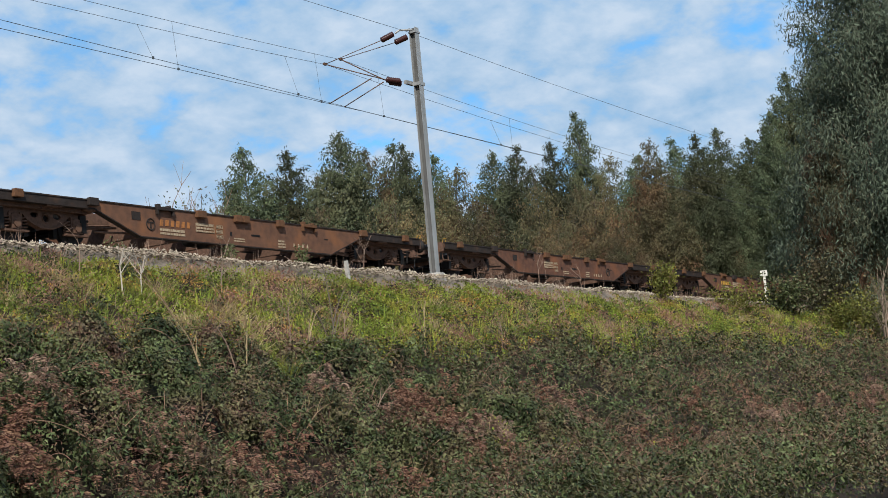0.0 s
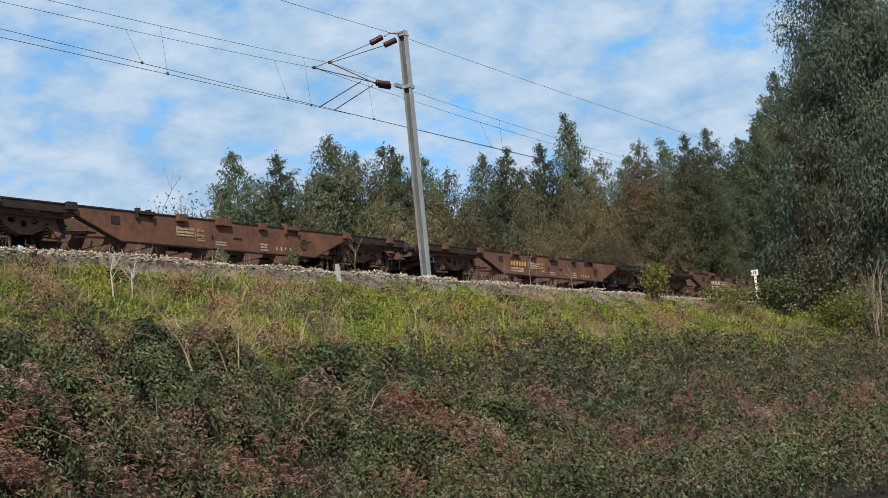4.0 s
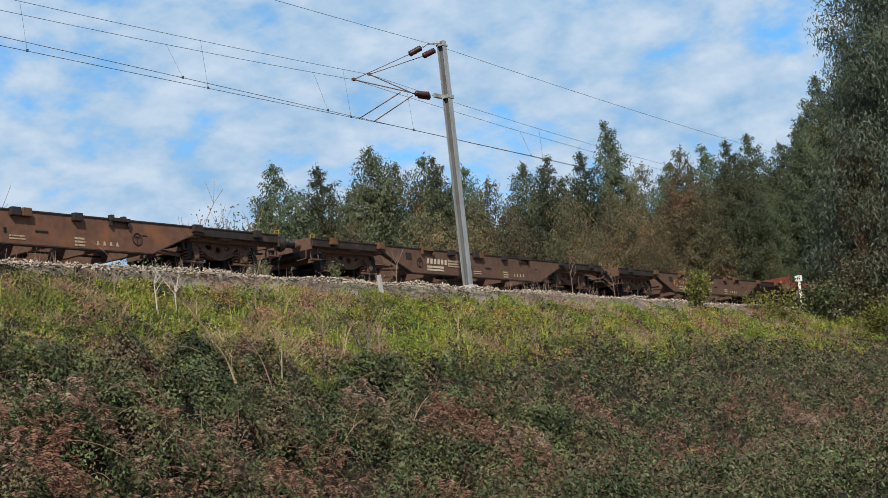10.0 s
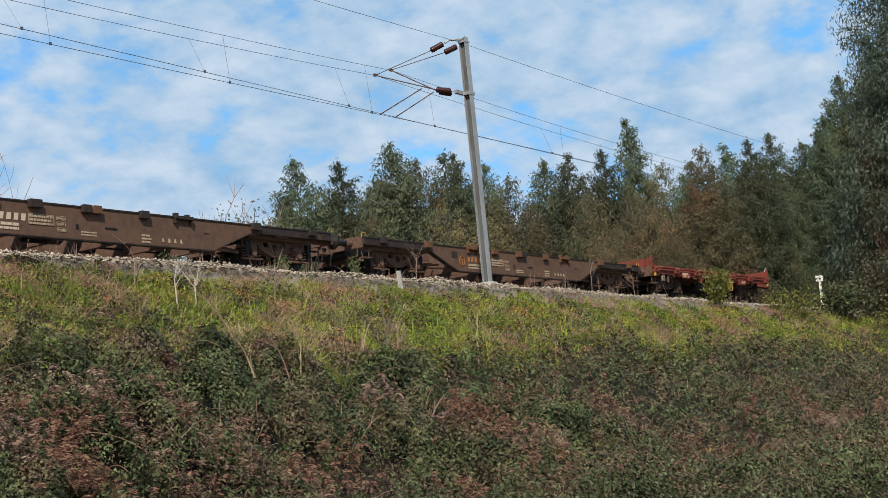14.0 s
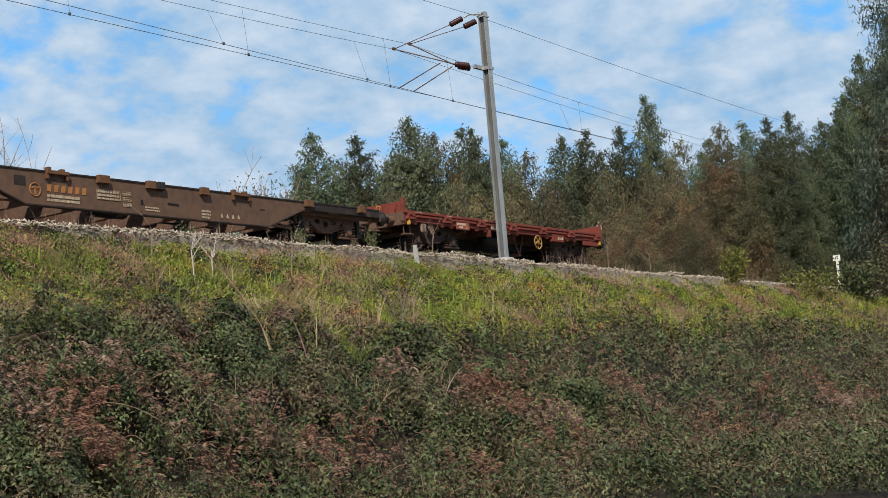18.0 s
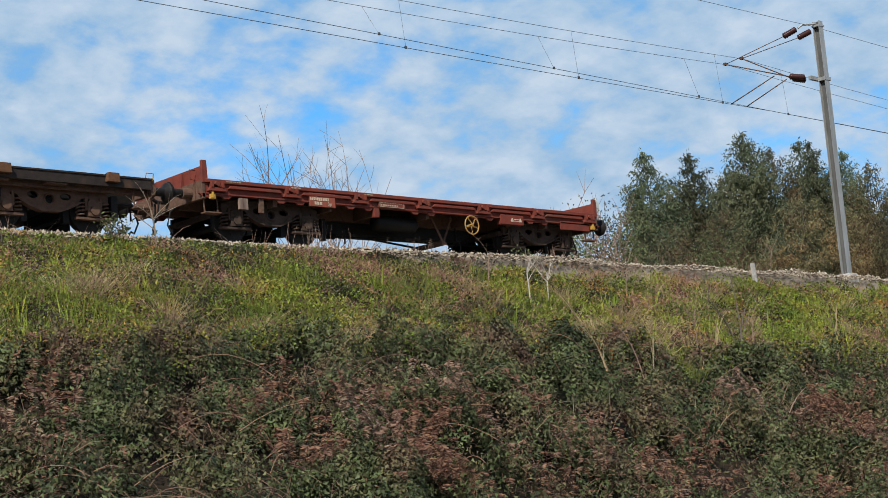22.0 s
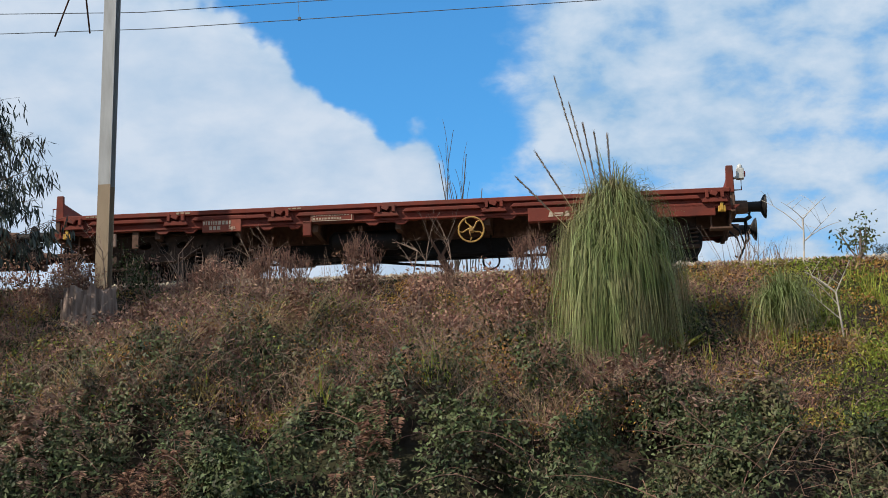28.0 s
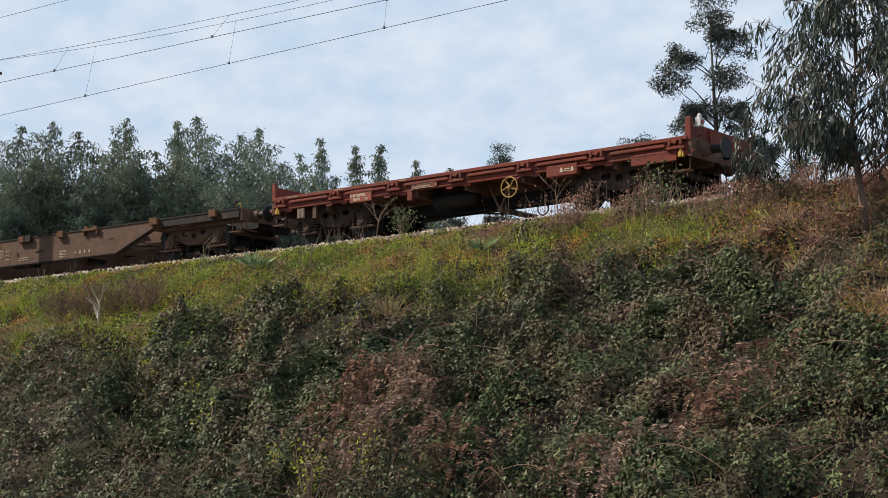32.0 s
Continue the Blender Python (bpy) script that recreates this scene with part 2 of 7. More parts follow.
ORANGE = material("faded_orange", (0.36, 0.15, 0.05), 0.8, other=(0.20, 0.09, 0.04), grain=16, bump=0)
RUBBER = material("rubber", (0.018, 0.018, 0.019), 0.7, grain=20, bump=0)
WOOD = material("grey_stump_wood", (0.36, 0.265, 0.215), 0.9, other=(0.070, 0.042, 0.034), grain=12, spots=2, amount=0.8, bump=1.0, bump_scale=16, streak=0.08)
BARK = material("pale_bark", (0.26, 0.20, 0.15), 0.9, other=(0.15, 0.11, 0.08), grain=6, bump=0.4, streak=0.3)
BARK_DARK = material("dull_bark", (0.13, 0.105, 0.085), 0.9, other=(0.08, 0.066, 0.055), grain=6, bump=0.4, streak=0.3)
TWIG = material("dry_twig", (0.28, 0.198, 0.150), 0.9, other=(0.175, 0.117, 0.092), grain=8, bump=0)
CANE = material("bramble_cane", (0.21, 0.115, 0.085), 0.8, other=(0.13, 0.085, 0.06), grain=2, spots=0.7, island=0.4, bump=0)
STALK = material("straw_stalk", (0.33, 0.25, 0.145), 0.9, other=(0.21, 0.15, 0.09), grain=3, island=0.4, bump=0)
BRAMBLE = material("bramble_leaf", (0.027, 0.035, 0.014), 0.50, other=(0.130, 0.147, 0.058), grain=2.2, spots=1.1, third=(0.105, 0.062, 0.042), third_at=0.60, island=0.6, bump=0, translucent=0.06, gloss=0.13)
BRAMBLE_PALE = material("bramble_underside", (0.138, 0.086, 0.063), 0.8, other=(0.095, 0.066, 0.050), grain=1.6, spots=0.8, third=(0.180, 0.100, 0.066), third_at=0.55, island=0.45, bump=0, translucent=0.05)
FERN_DRY = material("dry_bracken", (0.215, 0.115, 0.078), 0.9, other=(0.150, 0.080, 0.056), grain=2, spots=0.5, third=(0.28, 0.190, 0.148), third_at=0.58, island=0.4, bump=0, translucent=0.2)
WEED = material("weed_leaf", (0.190, 0.240, 0.038), 0.55, other=(0.370, 0.330, 0.050), grain=0.8, spots=0.8, third=(0.290, 0.200, 0.062), third_at=0.60, island=0.45, bump=0, translucent=0.3)
GRASS = material("green_grass", (0.145, 0.190, 0.034), 0.55, other=(0.215, 0.200, 0.042), grain=0.5, spots=0.3, third=(0.20, 0.16, 0.065), third_at=0.58, island=0.4, bump=0, translucent=0.3)
HAY = material("dry_grass", (0.42, 0.33, 0.18), 0.8, other=(0.32, 0.23, 0.125), grain=0.6, spots=0.4, third=(0.25, 0.15, 0.10), third_at=0.58, island=0.4, bump=0, translucent=0.2)
PAMPAS = material("pampas_blade", (0.135, 0.165, 0.055), 0.5, other=(0.26, 0.255, 0.115), grain=2, spots=0.9, third=(0.26, 0.215, 0.115), third_at=0.60, island=0.45, bump=0, translucent=0.25)
PLUME = material("pampas_plume", (0.22, 0.17, 0.14), 0.9, other=(0.14, 0.105, 0.09), grain=6, bump=0, island=0.3)
GUM = material("gum_leaf", (0.072, 0.088, 0.050), 0.5, other=(0.124, 0.138, 0.072), grain=0.35, spots=0.16, third=(0.145, 0.125, 0.065), third_at=0.62, island=0.32, bump=0, translucent=0.25, obrandom=0.42)
GUM_RUSSET = material("russet_gum_leaf", (0.094, 0.098, 0.052), 0.5, other=(0.150, 0.106, 0.056), grain=0.35, spots=0.16, third=(0.190, 0.102, 0.055), third_at=0.58, island=0.32, bump=0, translucent=0.25, obrandom=0.36)
GUM_NEAR = material("hanging_gum_leaf", (0.036, 0.044, 0.033), 0.36, other=(0.074, 0.084, 0.062), grain=2.0, spots=0.7, third=(0.125, 0.098, 0.065), third_at=0.66, island=0.55, bump=0, translucent=0.15, gloss=0.3)
# gum leaf made paler and bluer: distance haze put into the colour
GUM_HAZED = material("hazed_gum_leaf", (0.112, 0.138, 0.098), 0.5, other=(0.175, 0.200, 0.138), grain=0.35, spots=0.16, third=(0.185, 0.155, 0.085), third_at=0.62, island=0.3, bump=0, translucent=0.35, obrandom=0.3)
GUM_GREY = material("grey_green_gum_leaf", (0.074, 0.094, 0.064), 0.5, other=(0.128, 0.150, 0.100), grain=0.35, spots=0.16, third=(0.150, 0.128, 0.070), third_at=0.64, island=0.36, bump=0, translucent=0.25, obrandom=0.3)
PALE_BARK = material("bleached_bark", (0.50, 0.44, 0.37), 0.9, other=(0.34, 0.29, 0.24), grain=6, bump=0.2, streak=0.3)
BARK_PINK = material("pinkish_bark", (0.20, 0.13, 0.095), 0.9, other=(0.12, 0.08, 0.06), grain=6, bump=0.4, streak=0.3)
DULL_WEED = material("dull_green_weed", (0.095, 0.115, 0.050), 0.6, other=(0.15, 0.155, 0.065), grain=1.2, island=0.45, bump=0, translucent=0.25)
GREEN_WEED = material("fresh_green_leaf", (0.128, 0.165, 0.034), 0.5, other=(0.205, 0.220, 0.044), grain=1.2, island=0.45, bump=0, translucent=0.3)
RUSSET_WEED = material("russet_weed_leaf", (0.42, 0.20, 0.06), 0.7, other=(0.30, 0.21, 0.06), grain=1.2, island=0.45, bump=0, translucent=0.25)
YELLOW_WEED = material("upright_weed_leaf", (0.34, 0.335, 0.055), 0.6, other=(0.21, 0.275, 0.048), grain=1.2, island=0.45, bump=0, translucent=0.3)
SHRUB = material("yellowing_shrub", (0.17, 0.155, 0.038), 0.6, other=(0.10, 0.12, 0.03), grain=1.2, island=0.45, bump=0, translucent=0.3)
BLUEGREEN = material("mullein_leaf", (0.20, 0.26, 0.12), 0.6, other=(0.14, 0.19, 0.10), grain=4, island=0.3, bump=0, translucent=0.2)
DRYWEED = material("dead_weed", (0.340, 0.185, 0.135), 0.9, other=(0.235, 0.130, 0.103), grain=1.4, spots=0.8, third=(0.36, 0.215, 0.09), third_at=0.66, island=0.45, bump=0, translucent=0.2)
RUSTY_STEEL = material("rust_stained_steel", (0.27, 0.20, 0.13), 0.75, 0.0, other=(0.20, 0.145, 0.09), grain=6, spots=0.9, third=(0.38, 0.35, 0.30), third_at=0.66, bump=0.15, streak=0.15)
LAMP_BODY = material("lamp_casing", (0.50, 0.50, 0.47), 0.4, other=(0.34, 0.33, 0.31), grain=14, bump=0)
LENS = material("lamp_lens", (0.30, 0.03, 0.02), 0.15, grain=14, bump=0)

# ---- mesh helpers ----


class Shape:
    """Gathers vertices and faces of one mesh."""

    def __init__(self):
        self.v, self.f = [], []

    def add(self, verts, faces):
        o = len(self.v)
        self.v += [tuple(p) for p in verts]
        self.f += [tuple(i + o for i in q) for q in faces]
        return self

    def box(self, x0, x1, y0, y1, z0, z1):
        v = [(x, y, z) for x in (x0, x1) for y in (y0, y1) for z in (z0, z1)]
        return self.add(v, [(0, 1, 3, 2), (4, 6, 7, 5), (0, 4, 5, 1), (2, 3, 7, 6), (0, 2, 6, 4), (1, 5, 7, 3)])

    def prism(self, outline, y0, y1):
        """An outline in x and z (counter-clockwise seen from -y), from y0 to y1."""
        n = len(outline)
        v = [(x, y0, z) for x, z in outline] + [(x, y1, z) for x, z in outline]
        f = [tuple(range(n)), tuple(reversed(range(n, 2 * n)))]
        f += [(i, i + n, (i + 1) % n + n, (i + 1) % n) for i in range(n)]
        return self.add(v, f)

    def plate(self, outline, holes, y0, y1):
        """A plate in x and z with holes through it, from y0 to y1."""
        loops = [[Vector((x, 0, z)) for x, z in q] for q in [outline] + holes]
        tris = tessellate_polygon(loops)
        flat = [p for q in loops for p in q]
        n = len(flat)
        v = [(p.x, y0, p.z) for p in flat] + [(p.x, y1, p.z) for p in flat]
        f = [tuple(t) for t in tris] + [tuple(i + n for i in reversed(t)) for t in tris]
        o = 0
        for q in loops:
            m = len(q)
            f += [(o + i, o + i + n, o + (i + 1) % m + n, o + (i + 1) % m) for i in range(m)]
            o += m
        return self.add(v, f)

    def tube(self, points, radii, sides=8, caps=True):
        """A round bar through points, with a radius (or one for each point)."""
        pts = [Vector(p) for p in points]
        if not isinstance(radii, (list, tuple)):
            radii = [radii] * len(pts)
        v, f = [], []
        for i, p in enumerate(pts):
            d = (pts[min(i + 1, len(pts) - 1)] - pts[max(i - 1, 0)]).normalized()
            a = d.cross(Vector((0, 0, 1)))
            if a.length < 0.05:
                a = d.cross(Vector((1, 0, 0)))
            a.normalize()
            b = d.cross(a)
            for k in range(sides):
                w = 2 * math.pi * k / sides
                v.append(p + (a * math.cos(w) + b * math.sin(w)) * radii[i])
        for i in range(len(pts) - 1):
            for k in range(sides):
                j = (k + 1) % sides
                f.append((i * sides + k, i * sides + j, (i + 1) * sides + j, (i + 1) * sides + k))
        if caps:
            f.append(tuple(reversed(range(sides))))
            f.append(tuple(range((len(pts) - 1) * sides, len(pts) * sides)))
        return self.add(v, f)

    def ring(self, centre, axis, radius, thick, sides=20, around=6):
        """A torus about an axis ('x', 'y' or 'z')."""
        v, f = [], []
        for i in range(sides):
            a = 2 * math.pi * i / sides
            for k in range(around):
                b = 2 * math.pi * k / around
                r, h = radius + thick * math.cos(b), thick * math.sin(b)
                p = {"x": (h, r * math.cos(a), r * math.sin(a)), "y": (r * math.cos(a), h, r * math.sin(a)),
                     "z": (r * math.cos(a), r * math.sin(a), h)}[axis]
                v.append([p[j] + centre[j] for j in range(3)])
        for i in range(sides):
            for k in range(around):
                f.append((i * around + k, ((i + 1) % sides) * around + k, ((i + 1) % sides) * around + (k + 1) % around,
                          i * around + (k + 1) % around))
        return self.add(v, f)

    def mesh(self, name, mat, smooth=False):
        me = bpy.data.meshes.new(name)
        me.from_pydata(self.v, [], self.f)
        me.materials.append(mat)
        if smooth:
            me.polygons.foreach_set("use_smooth", [True] * len(me.polygons))
        bm = bmesh.new()
        bm.from_mesh(me)
        bmesh.ops.recalc_face_normals(bm, faces=bm.faces)
        bm.to_mesh(me)
        bm.free()
        return me


def part(name, shape, mat, parent, label="", at=None, bevel=0.0, smooth=False):
    """One mesh object under a thing or a part. shape: a Shape, or a mesh made before."""
    me = shape if isinstance(shape, bpy.types.Mesh) else shape.mesh(name, mat, smooth)
    ob = new(name, me)
    ob.parent = parent
    if at is not None:
        ob.matrix_basis = at
    if bevel:
        b = ob.modifiers.new("worn_edges", "BEVEL")
        b.width, b.segments, b.limit_method = bevel, 2, "ANGLE"
    return tagged(ob, label) if label else ob


def thing(name, label, category, at=None, group="", kind=""):
    ob = new(name)
    ob.empty_display_size = 0.3
    if at is not None:
        ob.matrix_basis = at
    return tagged(ob, label, category, group, kind)


def solid(name, shape, mat, label, category="", at=None, kind="", group="", bevel=0.0, smooth=False):
    ob = part(name, shape, mat, None, "", at, bevel, smooth)
    return tagged(ob, label, category, group, kind)


def array_mesh(name, verts, faces, mat):
    """A large mesh from number arrays; all faces have the same count of corners."""
    me = bpy.data.meshes.new(name)
    n, k = faces.shape
    me.vertices.add(len(verts))
    me.vertices.foreach_set("co", np.ascontiguousarray(verts, dtype=np.float32).ravel())
    me.loops.add(n * k)
    me.loops.foreach_set("vertex_index", np.ascontiguousarray(faces, dtype=np.int32).ravel())
    me.polygons.add(n)
    me.polygons.foreach_set("loop_start", np.arange(0, n * k, k, dtype=np.int32))
    me.update(calc_edges=True)
    me.materials.append(mat)
    return me


RNG = np.random.default_rng(7)


def unit(v):
    return v / np.maximum(np.linalg.norm(v, axis=1, keepdims=True), 1e-9)


def leaf_mesh(name, pos, along, length, width, mat, rng=RNG, fold=0.25, belly=0.45, face=None):
    """Pointed leaves: at pos, lying along a direction, each a folded blade of four corners."""
    n = len(pos)
    along = unit(along)
    side = unit(np.cross(along, rng.normal(size=(n, 3)) if face is None else face + rng.normal(size=(n, 3)) * 0.45))
    nrm = np.cross(along, side)
    length, width = np.broadcast_to(length, n)[:, None], np.broadcast_to(width, n)[:, None]
    v = np.empty((n, 4, 3))
    v[:, 0] = pos
    mid = pos + along * length * belly
    v[:, 1] = mid + side * width / 2 + nrm * width * fold
    v[:, 2] = pos + along * length
    v[:, 3] = mid - side * width / 2 + nrm * width * fold
    return array_mesh(name, v.reshape(-1, 3), np.arange(n * 4).reshape(n, 4), mat)


def scrap_mesh(name, pos, along, length, width, mat, rng=RNG, face=None):
    """Small pointed leaves of three corners."""
    n = len(pos)
    along = unit(along)
    side = unit(np.cross(along, rng.normal(size=(n, 3)) if face is None else face + rng.normal(size=(n, 3)) * 0.5))
    length, width = np.broadcast_to(length, n)[:, None], np.broadcast_to(width, n)[:, None]
    skew = rng.uniform(0.1, 0.55, (n, 1))
    v = np.empty((n, 3, 3))
    v[:, 0] = pos + along * length * skew + side * width / 2
    v[:, 1] = pos + along * length * (0.5 - skew) * 0.6 - side * width / 2
    v[:, 2] = pos + along * length
    return array_mesh(name, v.reshape(-1, 3), np.arange(n * 3).reshape(n, 3), mat)


def blade_mesh(name, pos, tip, width, mat, bend=0.35, rng=RNG):
    """Grass blades from pos to tip, bowed outwards: a strip of two faces, five corners."""
    n = len(pos)
    d = tip - pos
    side = unit(np.cross(d, rng.normal(size=(n, 3)))) * np.broadcast_to(width, n)[:, None] / 2
    flat = d.copy()
    flat[:, 2] = 0
    mid = pos + d * 0.55 + np.array([0, 0, 1.0]) * np.linalg.norm(flat, axis=1, keepdims=True) * bend
    v = np.empty((n, 6, 3))
    v[:, 0], v[:, 1] = pos - side, pos + side
    v[:, 2], v[:, 3] = mid + side * 0.8, mid - side * 0.8
    v[:, 4], v[:, 5] = tip + side * 0.15, tip - side * 0.15
    i = np.arange(n)[:, None] * 6
    f = np.concatenate([i + np.array([0, 1, 2, 3]), i + np.array([3, 2, 4, 5])])
    return array_mesh(name, v.reshape(-1, 3), f, mat)


TABLE = np.random.default_rng(3).random((256, 256))


def vnoise(x, y, size, seed=0):
    """Smooth value noise, 0 to 1, with cells of that size in metres."""
    x, y = np.asarray(x, float) / size + 17.3 * seed + 400, np.asarray(y, float) / size + 9.1 * seed + 400
    i, j = np.floor(x).astype(int), np.floor(y).astype(int)
    u, w = x - i, y - j
    u, w = u * u * (3 - 2 * u), w * w * (3 - 2 * w)
    g = lambda a, b: TABLE[a % 256, b % 256]
    return (g(i, j) * (1 - u) + g(i + 1, j) * u) * (1 - w) + (g(i, j + 1) * (1 - u) + g(i + 1, j + 1) * u) * w


# ---- ground ----
RAIL_Z, TRACK_Y, CREST_Z = 7.15, 28.4, 6.66
TOE = 14.4


def height(x, y):
    """The ground: flat field, embankment, track bed, far side lower."""
    x, y = np.asarray(x, float), np.asarray(y, float)
    rough = 0.5 * (vnoise(x, y, 3.1, 1) - 0.5) + 0.22 * (vnoise(x, y, 0.9, 2) - 0.5)
    slope = (y - TOE) * CREST_Z / (25.3 - TOE)
    near = np.clip(slope, 0, CREST_Z)
    wobble = np.clip((y - TOE + 4) / 5, 0, 1) * np.clip((25.0 - y) / 2.5, 0, 1)
    far = CREST_Z - np.clip((y - 32.5) * 0.5, 0, 4.5)
    return np.where(y < 31, near + rough * wobble, far)


def bend(x):
    """How far the curving line and its bank come nearer than a straight line would; the curve begins at x = 12.9."""
    d = np.clip(12.94 - np.asarray(x, float), 0, None)
    return np.where(d < 100, d * d / 1022, 9.785 + 0.1957 * (d - 100))


def laid(me):
    """Lay a mesh made for a straight bank along the curve."""
    co = np.empty(len(me.vertices) * 3, dtype=np.float32)
    me.vertices.foreach_get("co", co)
    co = co.reshape(-1, 3)
    co[:, 1] -= bend(co[:, 0])
    me.vertices.foreach_set("co", co.ravel())
    me.update()
    return me


gx = np.concatenate([-np.geomspace(3500, 66, 16), np.arange(-64, 130, 0.55), np.geomspace(132, 3500, 16)])
gy = np.concatenate([-np.geomspace(3000, 3, 12), np.arange(-1, 13, 1.4), np.arange(13, 33, 0.33), np.arange(33.5, 44, 1.0), np.geomspace(46, 3500, 18)])
XX, YY = np.meshgrid(gx, gy, indexing="ij")
gv = np.stack([XX, YY, height(XX, YY)], -1).reshape(-1, 3)
a = (np.arange(len(gx) - 1)[:, None] * len(gy) + np.arange(len(gy) - 1)[None, :]).ravel()
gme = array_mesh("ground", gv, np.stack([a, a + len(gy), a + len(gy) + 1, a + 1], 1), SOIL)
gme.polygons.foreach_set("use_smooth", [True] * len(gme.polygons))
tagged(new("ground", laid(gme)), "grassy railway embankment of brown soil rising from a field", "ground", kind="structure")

# track bed of crushed stone, and the track
STATIONS = [-900, -400, -200, -140] + list(range(-110, 16, 3)) + [60, 200, 900]


def along_track(profile):
    """A bar with that outline in y and z, laid along the line."""
    n, sh = len(profile), Shape()
    v = [(x, y - float(bend(x)), z) for x in STATIONS for y, z in profile]
    f = [(k * n + i, (k + 1) * n + i, (k + 1) * n + (i + 1) % n, k * n + (i + 1) % n) for k in range(len(STATIONS) - 1) for i in range(n)]
    return sh.add(v, f + [tuple(range(n)), tuple(range((len(STATIONS) - 1) * n, len(STATIONS) * n))])


solid("track_bed", along_track([(26.15, 6.62), (26.75, 6.98), (30.05, 6.98), (30.75, 6.62)]), BALLAST, "bed of pale crushed-stone ballast under the track", "track bed", kind="structure")
RAIL_OUTLINE = [(-0.075, 0.0), (0.075, 0.0), (0.075, 0.018), (0.012, 0.035), (0.012, 0.125), (0.036, 0.135), (0.036, 0.165), (-0.036, 0.165), (-0.036, 0.135), (-0.012, 0.125), (-0.012, 0.035), (-0.075, 0.018)]
for y in (TRACK_Y - 0.834, TRACK_Y + 0.834):
    r = along_track([(y + q, RAIL_Z - 0.165 + z) for q, z in RAIL_OUTLINE])
    solid("rail", r, RAIL, "brown steel rail worn along its head", "rail", kind="structure", group="track rails")
sleeper = Shape().add([(sx * w, sy, z) for z, w in ((6.86, 0.14), (6.995, 0.10)) for sx in (-1, 1) for sy in (-1.3, 1.3)],
                      [(0, 1, 3, 2), (4, 6, 7, 5), (0, 4, 5, 1), (2, 3, 7, 6), (0, 2, 6, 4), (1, 5, 7, 3)]).mesh("sleeper", CONCRETE)
for i in range(150):
    ob = new("sleeper", sleeper)
    x = -50 + i * 0.9
    ob.matrix_basis = pose(x, TRACK_Y - float(bend(x)), 0.004, 0, 0, math.degrees(max(0.0, 12.94 - x) / 511))
    tagged(ob, "grey concrete sleeper bedded in ballast", "sleeper", "sleepers under the rails")

# ---- overhead line ----


def tube_part(name, pts, r, mat, parent, sides=8, label=""):
    return part(name, Shape().tube(pts, r, sides), mat, parent, label, smooth=True)


def insulator(name, p0, p1, parent):
    """A ribbed rod insulator between two points."""
    p0, p1 = Vector(p0), Vector(p1)
    pts, rad = [], []
    for i in range(15):
        pts.append(p0.lerp(p1, i / 14))
        rad.append(0.035 if i in (0, 14) else (0.105 if i % 2 else 0.088))
    return part(name, Shape().tube(pts, rad, 10), INSULATOR, parent, "dark red-brown ribbed insulator", smooth=True)


MAST_Y = 25.3


